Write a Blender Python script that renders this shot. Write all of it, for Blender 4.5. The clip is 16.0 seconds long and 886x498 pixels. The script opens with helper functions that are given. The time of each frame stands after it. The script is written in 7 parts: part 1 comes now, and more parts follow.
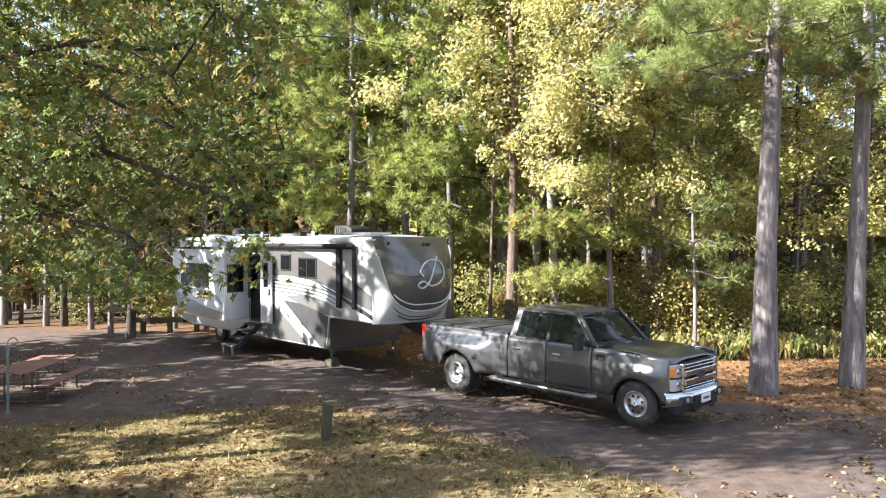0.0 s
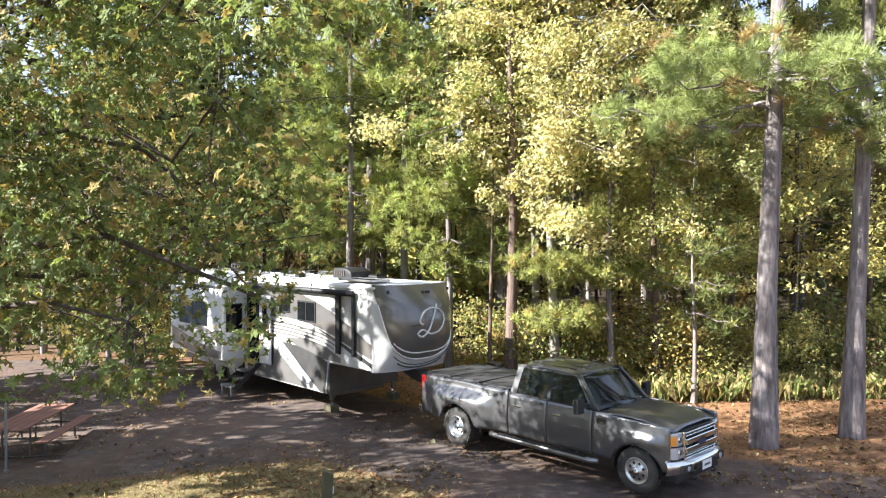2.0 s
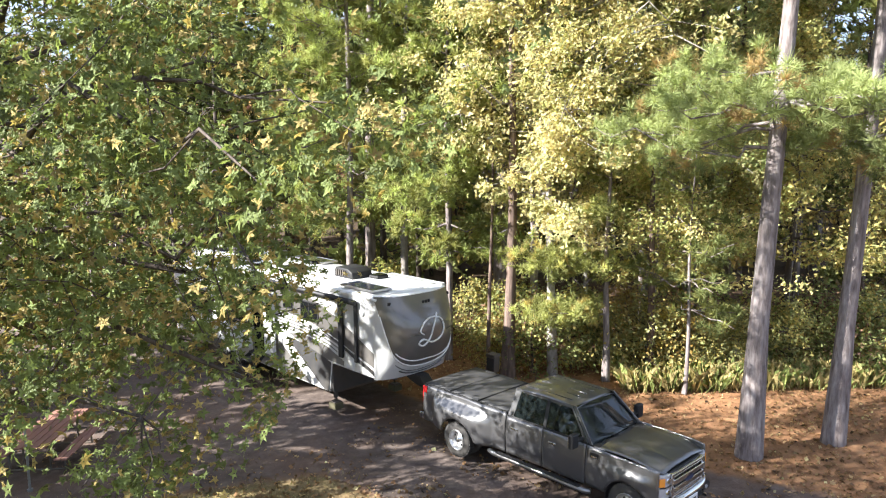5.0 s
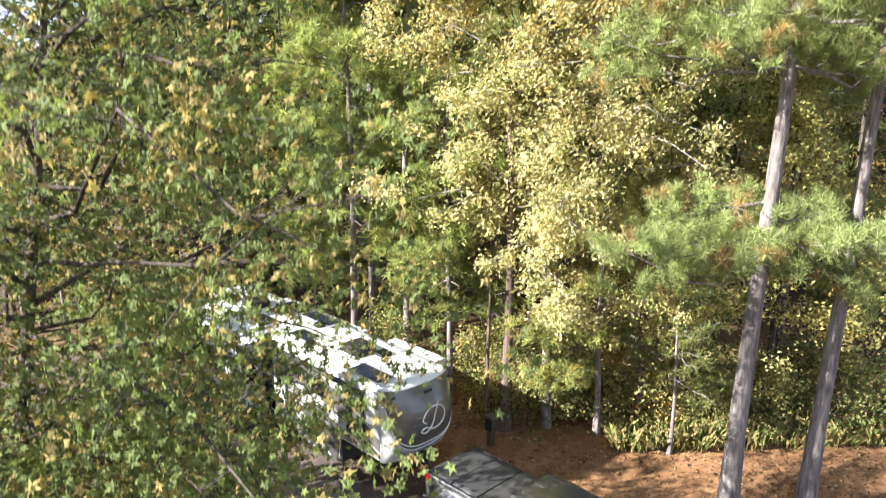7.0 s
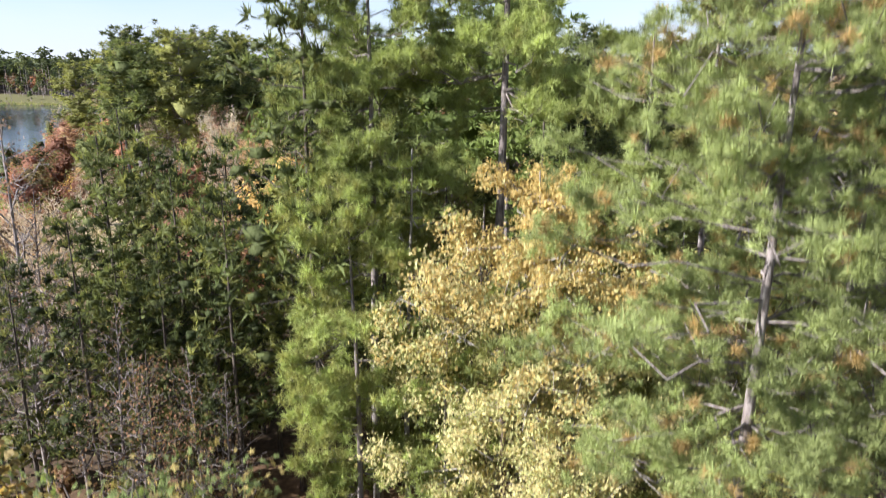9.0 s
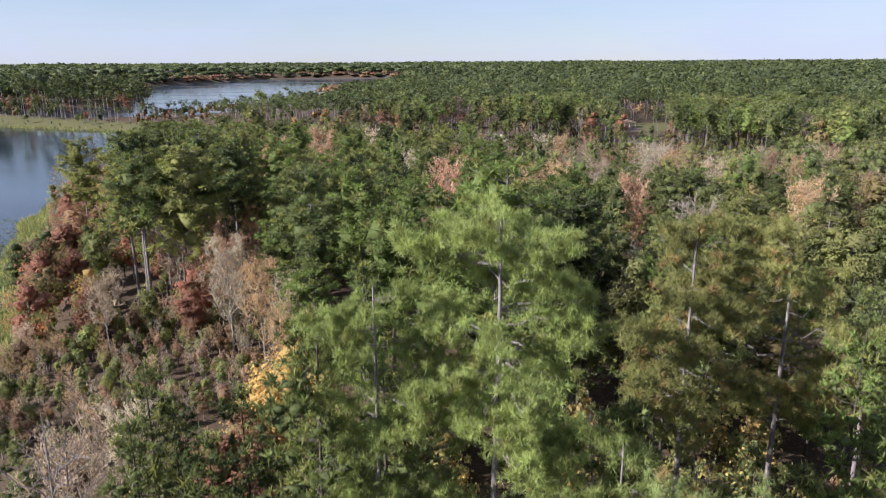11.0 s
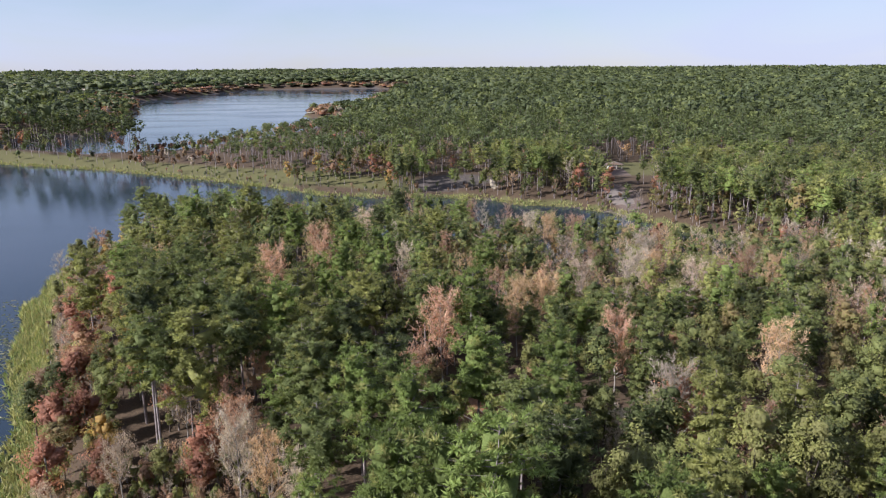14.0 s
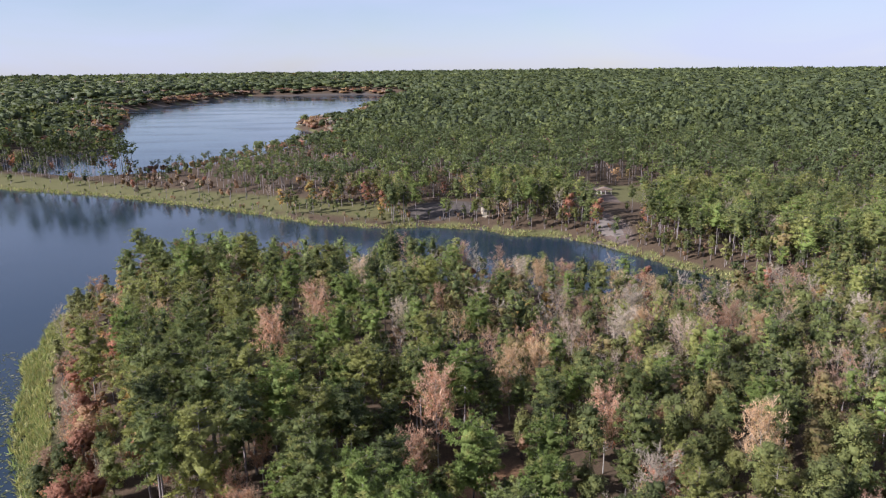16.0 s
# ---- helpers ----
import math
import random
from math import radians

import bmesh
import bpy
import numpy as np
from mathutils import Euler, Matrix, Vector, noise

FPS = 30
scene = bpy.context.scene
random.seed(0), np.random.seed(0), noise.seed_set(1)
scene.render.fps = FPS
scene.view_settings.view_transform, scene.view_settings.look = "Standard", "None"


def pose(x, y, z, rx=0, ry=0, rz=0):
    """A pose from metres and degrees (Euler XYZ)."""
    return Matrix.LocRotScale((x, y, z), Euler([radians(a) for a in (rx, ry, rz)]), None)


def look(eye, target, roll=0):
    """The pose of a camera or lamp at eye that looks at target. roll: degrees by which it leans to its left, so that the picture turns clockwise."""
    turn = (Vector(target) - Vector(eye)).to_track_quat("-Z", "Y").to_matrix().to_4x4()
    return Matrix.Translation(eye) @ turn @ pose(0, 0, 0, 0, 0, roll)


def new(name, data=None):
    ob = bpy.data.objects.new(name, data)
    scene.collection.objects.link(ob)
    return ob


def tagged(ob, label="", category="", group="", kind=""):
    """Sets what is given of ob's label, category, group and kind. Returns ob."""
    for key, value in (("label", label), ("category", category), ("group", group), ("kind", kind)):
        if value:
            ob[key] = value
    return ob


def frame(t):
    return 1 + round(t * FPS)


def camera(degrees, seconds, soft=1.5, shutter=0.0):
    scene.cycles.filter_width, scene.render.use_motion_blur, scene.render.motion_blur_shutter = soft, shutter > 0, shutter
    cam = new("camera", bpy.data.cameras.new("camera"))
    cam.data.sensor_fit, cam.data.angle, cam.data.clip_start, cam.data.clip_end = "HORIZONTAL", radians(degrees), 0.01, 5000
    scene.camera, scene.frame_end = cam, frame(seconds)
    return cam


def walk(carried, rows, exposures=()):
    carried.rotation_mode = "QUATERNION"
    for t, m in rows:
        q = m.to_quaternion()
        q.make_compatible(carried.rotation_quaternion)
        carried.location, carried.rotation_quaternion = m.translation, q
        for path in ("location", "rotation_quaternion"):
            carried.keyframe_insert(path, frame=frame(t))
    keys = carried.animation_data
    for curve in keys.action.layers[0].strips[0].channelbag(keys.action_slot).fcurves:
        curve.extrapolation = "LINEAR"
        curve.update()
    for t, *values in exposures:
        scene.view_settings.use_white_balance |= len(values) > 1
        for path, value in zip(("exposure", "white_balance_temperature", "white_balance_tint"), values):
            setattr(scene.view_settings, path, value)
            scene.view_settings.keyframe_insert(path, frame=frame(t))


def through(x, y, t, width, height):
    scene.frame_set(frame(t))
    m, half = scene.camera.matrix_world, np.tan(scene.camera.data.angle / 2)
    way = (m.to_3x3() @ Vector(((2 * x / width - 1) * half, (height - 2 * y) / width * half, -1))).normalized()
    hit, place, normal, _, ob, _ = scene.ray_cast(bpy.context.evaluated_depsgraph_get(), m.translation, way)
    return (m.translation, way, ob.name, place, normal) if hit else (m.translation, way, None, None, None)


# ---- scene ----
cam = camera(63.4, 16.0, 1.1, 0.35)
PATH = [
    (0.0, pose(0, 0, 3.4, 89.3, 0, 0)),
    (0.5, pose(-0.028, 0.028, 3.652, 89.3, 0, -0.1)),
    (1.0, pose(-0.028, 0.056, 3.932, 89.3, 0, -0.1)),
    (1.5, pose(-0.056, 0.056, 4.24, 89.3, 0, -0.1)),
    (2.0, pose(-0.056, 0.056, 4.604, 89.3, 0, -0.2)),
    (2.5, pose(-0.056, 0.084, 4.996, 89.4, 0, -0.2)),
    (3.0, pose(-0.084, 0.084, 5.36, 89.4, 0, -0.3)),
    (3.5, pose(-0.084, 0.112, 5.752, 89.4, 0, -0.3)),
    (4.0, pose(-0.084, 0.084, 6.172, 88.2, 0, -0.3)),
    (4.2, pose(-0.084, 0.08, 6.36, 87.1, 0.03, -0.3)),
    (6.3, pose(-0.084, 0.04, 9.92, 75.75, 0.1, -0.3)),
    (6.5, pose(-0.084, 0.028, 10.484, 75.7, 0.1, -0.3)),
    (7.0, pose(-0.084, 0.028, 12.024, 75.6, 0.2, -0.3)),
    (7.5, pose(-0.112, 0, 13.76, 75.6, 0.3, -0.4)),
    (8.0, pose(-0.112, 0, 15.608, 75.6, 0.2, -0.5)),
    (8.5, pose(-0.14, -0.028, 18.352, 75.6, 0.3, -0.6)),
    (9.0, pose(-0.168, -0.084, 22.048, 75.4, 0.3, -0.7)),
    (9.5, pose(-0.28, -0.14, 25.828, 75.6, 0.3, -1)),
    (10.0, pose(-0.252, -0.168, 29.776, 75.4, 0.3, -1.1)),
    (12.5, pose(-0.36, -0.23, 49.881, 75.6, 0.4, -1.3)),
    (13.0, pose(-0.57, -0.408, 53.986, 75.6, 0.4, -1.6)),
    (13.5, pose(-0.72, -0.477, 58.033, 75.6, 0.4, -1.8)),
    (14.0, pose(-0.84, -0.655, 62.138, 75.6, 0.4, -2)),
    (14.5, pose(-0.96, -0.818, 66.177, 75.6, 0.5, -2.2)),
    (15.0, pose(-1.14, -1.004, 70.254, 75.6, 0.5, -2.4)),
    (15.5, pose(-1.29, -1.16, 74.322, 75.6, 0.6, -2.6)),
    (16.0, pose(-1.38, -1.347, 78.151, 75.6, 0.6, -2.8)),
]
EXPOSURES = [(0.0, 2.37, 6060, 10), (4.2, 2.38, 6100, 11), (7.5, 2.1, 6150, 10), (9.0, 1.68, 6030, 12), (10.2, 1.27, 5860, 14), (12.5, 1.17, 5890, 15), (16.0, 1.15, 5840, 18)]
walk(cam, PATH, EXPOSURES)

# ---- world and sun: low autumn sun from the left, a little behind the viewer ----
SUN_DIR = Vector((-0.82, -0.27, 0.51)).normalized()
world = bpy.data.worlds.new("sky_world")
scene.world = world
world.use_nodes = True
wnt = world.node_tree
sky = wnt.nodes.new("ShaderNodeTexSky")
sky.sky_type = "NISHITA"
sky.sun_disc = False
sky.sun_elevation = math.asin(SUN_DIR.z)
sky.sun_rotation = math.atan2(SUN_DIR.x, SUN_DIR.y)
sky.air_density = 1.0
sky.dust_density = 0.15
sky.ozone_density = 3.0
veil = wnt.nodes.new("ShaderNodeMix")  # thin high haze cools and pales the whole sky
veil.data_type = "RGBA"
veil.blend_type = "MIX"
veil.inputs["B"].default_value = (5.7, 6.15, 7.6, 1)
sky_at = wnt.nodes.new("ShaderNodeTexCoord")
sky_map = wnt.nodes.new("ShaderNodeMapping")
sky_map.inputs["Scale"].default_value = (1.6, 2.2, 7.0)
wnt.links.new(sky_at.outputs["Generated"], sky_map.inputs["Vector"])
wisps = wnt.nodes.new("ShaderNodeTexNoise")
wisps.inputs["Scale"].default_value = 1.6
wisps.inputs["Detail"].default_value = 5.0
wisps.inputs["Distortion"].default_value = 0.6
wnt.links.new(sky_map.outputs["Vector"], wisps.inputs["Vector"])
wisp_range = wnt.nodes.new("ShaderNodeMapRange")
wisp_range.inputs["From Min"].default_value = 0.38
wisp_range.inputs["From Max"].default_value = 0.68
wisp_range.inputs["To Min"].default_value = 0.42
wisp_range.inputs["To Max"].default_value = 0.84
wnt.links.new(wisps.outputs["Fac"], wisp_range.inputs["Value"])
wnt.links.new(wisp_range.outputs["Result"], veil.inputs["Factor"])
wnt.links.new(sky.outputs["Color"], veil.inputs["A"])
wnt.links.new(veil.outputs["Result"], wnt.nodes["Background"].inputs["Color"])
wnt.nodes["Background"].inputs["Strength"].default_value = 0.051

sun_data = bpy.data.lights.new("sun", "SUN")
sun_data.energy = 5.0
sun_data.angle = radians(0.6)
sun_data.color = (1.0, 0.95, 0.87)
sun = new("sun", sun_data)
sun.matrix_world = look(SUN_DIR * 200, (0, 0, 0))

# ---- materials ----
def material(name, rough=0.8, metal=0.0, spec=0.5):
    m = bpy.data.materials.new(name)
    m.use_nodes = True
    b = m.node_tree.nodes["Principled BSDF"]
    b.inputs["Roughness"].default_value = rough
    b.inputs["Metallic"].default_value = metal
    b.inputs["Specular IOR Level"].default_value = spec
    return m, m.node_tree, b


def noise_tex(nt, scale, detail=4.0, rough=0.6, coord="Object", stretch=(1, 1, 1)):
    tc = nt.nodes.new("ShaderNodeTexCoord")
    mp = nt.nodes.new("ShaderNodeMapping")
    mp.inputs["Scale"].default_value = stretch
    nt.links.new(tc.outputs[coord], mp.inputs["Vector"])
    n = nt.nodes.new("ShaderNodeTexNoise")
    n.inputs["Scale"].default_value = scale
    n.inputs["Detail"].default_value = detail
    n.inputs["Roughness"].default_value = rough
    nt.links.new(mp.outputs["Vector"], n.inputs["Vector"])
    return n


def ramp(nt, src, stops):
    r = nt.nodes.new("ShaderNodeValToRGB")
    while len(r.color_ramp.elements) < len(stops):
        r.color_ramp.elements.new(0.5)
    for e, (p, c) in zip(r.color_ramp.elements, stops):
        e.position = p
        e.color = (*c, 1) if len(c) == 3 else c
    nt.links.new(src, r.inputs["Fac"])
    return r


def mix(nt, fac, a, b, mode="MIX"):
    n = nt.nodes.new("ShaderNodeMix")
    n.data_type = "RGBA"
    n.blend_type = mode
    for sock, v in ((n.inputs["Factor"], fac), (n.inputs["A"], a), (n.inputs["B"], b)):
        if isinstance(v, (int, float)):
            sock.default_value = v
        elif isinstance(v, tuple):
            sock.default_value = (*v, 1)
        else:
            nt.links.new(v, sock)
    return n.outputs["Result"]


def bump(nt, b, src, strength=0.3, dist=0.02):
    n = nt.nodes.new("ShaderNodeBump")
    n.inputs["Strength"].default_value = strength
    n.inputs["Distance"].default_value = dist
    nt.links.new(src, n.inputs["Height"])
    nt.links.new(n.outputs["Normal"], b.inputs["Normal"])


def simple(name, c1, c2=None, rough=0.6, metal=0.0, scale=6.0, coat=0.0, bumps=0.0, spec=0.5):
    """A surface of one colour with soft wear towards a second one, at two scales."""
    m, nt, b = material(name, rough, metal, spec)
    c2 = c2 or tuple(v * 0.75 for v in c1)
    big, fine = noise_tex(nt, scale * 0.3, 3), noise_tex(nt, scale * 6, 4)
    col = mix(nt, ramp(nt, big.outputs["Fac"], [(0.35, (0, 0, 0)), (0.7, (1, 1, 1))]).outputs["Color"], c1, c2)
    col = mix(nt, 0.25, col, mix(nt, fine.outputs["Fac"], c1, c2))
    nt.links.new(col, b.inputs["Base Color"])
    b.inputs["Coat Weight"].default_value = coat
    b.inputs["Coat Roughness"].default_value = 0.08
    if bumps:
        bump(nt, b, fine.outputs["Fac"], bumps, 0.01)
    return m


def foliage_material(name, through=0.35, rough=0.55, vary=0.35, gloss=0.16):
    """Leaves and needles: their colour is the mesh's 'tint', varied leaf by leaf and tree by tree."""
    m, nt, b = material(name, rough, 0, gloss)
    at = nt.nodes.new("ShaderNodeAttribute")
    at.attribute_name = "tint"
    info = nt.nodes.new("ShaderNodeObjectInfo")
    mr = nt.nodes.new("ShaderNodeMapRange")
    mr.inputs["To Min"].default_value = 1 - vary
    mr.inputs["To Max"].default_value = 1 + vary * 0.6
    nt.links.new(info.outputs["Random"], mr.inputs["Value"])
    hs = nt.nodes.new("ShaderNodeHueSaturation")
    nt.links.new(at.outputs["Color"], hs.inputs["Color"])
    nt.links.new(mr.outputs["Result"], hs.inputs["Value"])
    hs.inputs["Saturation"].default_value = 0.98
    grain = noise_tex(nt, 1.7, 5, 0.7)
    shade = ramp(nt, grain.outputs["Fac"], [(0.33, (0.76, 0.76, 0.76)), (0.6, (1.0, 1.0, 1.0))]).outputs["Color"]
    leafcol = mix(nt, 1.0, hs.outputs["Color"], shade, "MULTIPLY")
    nt.links.new(leafcol, b.inputs["Base Color"])
    bump(nt, b, grain.outputs["Fac"], 0.8, 0.5)
    tr = nt.nodes.new("ShaderNodeBsdfTranslucent")
    warm = mix(nt, 1.0, leafcol, (1.15, 1.15, 0.8), "MULTIPLY")
    nt.links.new(warm, tr.inputs["Color"])
    ms = nt.nodes.new("ShaderNodeMixShader")
    ms.inputs["Fac"].default_value = through
    nt.links.new(b.outputs["BSDF"], ms.inputs[1])
    nt.links.new(tr.outputs["BSDF"], ms.inputs[2])
    nt.links.new(ms.outputs["Shader"], nt.nodes["Material Output"].inputs["Surface"])
    return m


def bark_material(name, c1, c2, c3, stretch=0.18, scale=9.0, rough=0.9):
    m, nt, b = material(name, rough, 0, 0.2)
    plates = noise_tex(nt, scale, 5, 0.65, "Object", (1, 1, stretch))
    big = noise_tex(nt, 0.7, 3)
    col = ramp(nt, plates.outputs["Fac"], [(0.32, c1), (0.5, c2), (0.68, c3)]).outputs["Color"]
    col = mix(nt, ramp(nt, big.outputs["Fac"], [(0.4, (0, 0, 0)), (0.75, (0.6, 0.6, 0.6))]).outputs["Color"], col, c2)
    nt.links.new(col, b.inputs["Base Color"])
    bump(nt, b, plates.outputs["Fac"], 0.9, 0.04)
    return m


def ground_material():
    """Grass, packed dirt, leaf and straw litter and lake mud, laid out by the sheet's 'cover' weights and broken by noise."""
    m, nt, b = material("earth_cover", 0.95, 0, 0.15)
    at = nt.nodes.new("ShaderNodeAttribute")
    at.attribute_name = "cover"
    sep = nt.nodes.new("ShaderNodeSeparateColor")
    nt.links.new(at.outputs["Color"], sep.inputs["Color"])
    n_big, n_mid, n_fine = (noise_tex(nt, s, 6, 0.65) for s in (0.35, 3.0, 40.0))
    n_leaf = noise_tex(nt, 14.0, 3, 0.7)

    def weight(src, spread=0.55):
        s = nt.nodes.new("ShaderNodeMath")
        s.operation = "MULTIPLY_ADD"
        nt.links.new(n_mid.outputs["Fac"], s.inputs[0])
        s.inputs[1].default_value = spread
        nt.links.new(src, s.inputs[2])
        return ramp(nt, s.outputs[0], [(0.5 + spread / 2 - 0.12, (0, 0, 0)), (0.5 + spread / 2 + 0.12, (1, 1, 1))]).outputs["Color"]

    litter = ramp(nt, n_mid.outputs["Fac"], [(0.3, (0.10, 0.055, 0.028)), (0.5, (0.22, 0.115, 0.055)), (0.7, (0.32, 0.19, 0.095))]).outputs["Color"]
    litter = mix(nt, ramp(nt, n_leaf.outputs["Fac"], [(0.45, (0, 0, 0)), (0.62, (0.7, 0.7, 0.7))]).outputs["Color"], litter, (0.27, 0.14, 0.075))
    # floor beyond the camp is darkened, standing in for shade between crowns
    shaded_litter = ramp(nt, n_mid.outputs["Fac"], [(0.3, (0.035, 0.026, 0.018)), (0.6, (0.085, 0.058, 0.036)), (0.8, (0.13, 0.085, 0.05))]).outputs["Color"]
    litter = mix(nt, at.outputs["Alpha"], shaded_litter, litter)
    dirt = ramp(nt, n_mid.outputs["Fac"], [(0.3, (0.06, 0.046, 0.04)), (0.55, (0.112, 0.088, 0.075)), (0.75, (0.18, 0.145, 0.12))]).outputs["Color"]
    dirt = mix(nt, ramp(nt, n_big.outputs["Fac"], [(0.42, (0, 0, 0)), (0.65, (0.55, 0.55, 0.55))]).outputs["Color"], dirt, (0.13, 0.08, 0.055))
    grass = ramp(nt, n_leaf.outputs["Fac"], [(0.3, (0.06, 0.06, 0.024)), (0.5, (0.13, 0.108, 0.048)), (0.66, (0.27, 0.2, 0.1))]).outputs["Color"]
    grass = mix(nt, ramp(nt, n_big.outputs["Fac"], [(0.4, (0, 0, 0)), (0.66, (0.85, 0.85, 0.85))]).outputs["Color"], grass, (0.2, 0.135, 0.072))
    grass = mix(nt, at.outputs["Alpha"], mix(nt, n_mid.outputs["Fac"], (0.05, 0.055, 0.022), (0.13, 0.115, 0.048)), grass)
    mud = ramp(nt, n_big.outputs["Fac"], [(0.35, (0.055, 0.046, 0.04)), (0.65, (0.095, 0.08, 0.068))]).outputs["Color"]
    col = mix(nt, weight(sep.outputs["Red"]), litter, grass)
    col = mix(nt, weight(sep.outputs["Green"]), col, dirt)
    col = mix(nt, weight(sep.outputs["Blue"], 0.3), col, mud)
    col = mix(nt, 0.35, col, mix(nt, n_fine.outputs["Fac"], (0.2, 0.2, 0.2), (0.85, 0.85, 0.85)), "OVERLAY")
    nt.links.new(col, b.inputs["Base Color"])
    bump(nt, b, n_leaf.outputs["Fac"], 0.5, 0.03)
    return m


def water_material():
    m, nt, b = material("lake_surface", 0.04, 0, 0.5)
    b.inputs["Base Color"].default_value = (0.012, 0.022, 0.034, 1)
    b.inputs["IOR"].default_value = 1.33
    waves = noise_tex(nt, 0.9, 5, 0.6)
    wind = noise_tex(nt, 0.006, 3, 0.5, "Object", (1.0, 3.0, 1.0))
    rr = ramp(nt, wind.outputs["Fac"], [(0.4, (0.05, 0.05, 0.05)), (0.65, (0.16, 0.16, 0.16))])
    nt.links.new(rr.outputs["Color"], b.inputs["Roughness"])
    bump(nt, b, waves.outputs["Fac"], 0.12, 0.25)
    return m


M_LEAF = foliage_material("broad_leaves", 0.42, 0.48, 0.35, 0.22)
M_NEEDLE = foliage_material("pine_needles", 0.38, 0.55, 0.24)
M_REED = foliage_material("reed_blades", 0.3, 0.6)
M_PINEBARK = bark_material("pine_bark", (0.065, 0.05, 0.045), (0.19, 0.16, 0.15), (0.33, 0.295, 0.28))
M_GREYBARK = bark_material("grey_bark", (0.12, 0.10, 0.085), (0.25, 0.225, 0.2), (0.40, 0.37, 0.33), 0.4, 6.0)
M_BROWNBARK = bark_material("brown_pine_bark", (0.05, 0.035, 0.028), (0.12, 0.085, 0.068), (0.21, 0.155, 0.125))
M_DARKBARK = bark_material("dark_bark", (0.03, 0.024, 0.02), (0.075, 0.06, 0.05), (0.14, 0.115, 0.095))
M_GROUND = ground_material()
M_WATER = water_material()

# ---- mesh helpers ----
def mesh_from_quads(name, verts, quads, mat, tint=None, smooth=False, attr="tint", tris=()):
    verts, quads = np.asarray(verts, np.float32), np.asarray(quads, np.int32).reshape(-1, 4)
    tris = np.asarray(tris, np.int32).reshape(-1, 3)
    me = bpy.data.meshes.new(name)
    me.vertices.add(len(verts))
    me.vertices.foreach_set("co", verts.ravel())
    nq, nt_ = len(quads), len(tris)
    me.loops.add(nq * 4 + nt_ * 3)
    me.loops.foreach_set("vertex_index", np.concatenate([quads.ravel(), tris.ravel()]))
    me.polygons.add(nq + nt_)
    me.polygons.foreach_set("loop_start", np.concatenate([np.arange(nq, dtype=np.int32) * 4, nq * 4 + np.arange(nt_, dtype=np.int32) * 3]).astype(np.int32))
    if smooth:
        me.polygons.foreach_set("use_smooth", np.ones(nq + nt_, bool))
    if tint is not None:
        a = me.attributes.new(attr, "FLOAT_COLOR", "POINT")
        c = np.ones((len(verts), 4), np.float32)
        c[:, :np.shape(tint)[-1]] = tint
        a.data.foreach_set("color", c.ravel())
    me.update(calc_edges=True)
    me.materials.append(mat)
    return me


class Soup:
    """Vertices, quads and tints gathered piece by piece."""

    def __init__(self):
        self.v, self.q, self.t, self.c, self.n = [], [np.zeros((0, 4), np.int64)], [np.zeros((0, 3), np.int64)], [], 0

    def add(self, v, q, c):
        v = np.asarray(v, np.float32)
        c = np.asarray(c, np.float32)
        self.v.append(v)
        q = np.asarray(q, np.int64)
        (self.t if q.shape[1] == 3 else self.q).append(q + self.n)
        self.c.append(np.broadcast_to(c, (len(v), 3)) if c.ndim == 1 else c)
        self.n += len(v)

    def arrays(self):
        return np.concatenate(self.v), np.concatenate(self.q), np.concatenate(self.c), np.concatenate(self.t)

    def mesh(self, name, mat, smooth=False):
        v, q, c, t = self.arrays()
        return mesh_from_quads(name, v, q, mat, c, smooth, tris=t)


def tube(points, radii, sides=7):
    """A tapered tube along a line of points, as vertices and quads."""
    p, r = np.asarray(points, float), np.asarray(radii, float)
    d = np.gradient(p, axis=0)
    d /= np.linalg.norm(d, axis=1)[:, None] + 1e-9
    up = np.where(np.abs(d[:, 2:3]) > 0.9, (1.0, 0.0, 0.0), (0.0, 0.0, 1.0))
    a = np.cross(d, up)
    a /= np.linalg.norm(a, axis=1)[:, None] + 1e-9
    b = np.cross(d, a)
    th = np.arange(sides) * (2 * np.pi / sides)
    ring = a[:, None] * np.cos(th)[None, :, None] + b[:, None] * np.sin(th)[None, :, None]
    v = (p[:, None] + ring * r[:, None, None]).reshape(-1, 3)
    i, j = np.meshgrid(np.arange(len(p) - 1), np.arange(sides), indexing="ij")
    k = (j + 1) % sides
    q = np.stack([i * sides + j, i * sides + k, (i + 1) * sides + k, (i + 1) * sides + j], -1).reshape(-1, 4)
    return v, q


def frames_for(n, rng):
    """Two unit tangents for each normal, turned at random."""
    n = n / (np.linalg.norm(n, axis=1)[:, None] + 1e-9)
    t = np.cross(n, rng.normal(size=n.shape))
    t /= np.linalg.norm(t, axis=1)[:, None] + 1e-9
    return t, np.cross(n, t), n


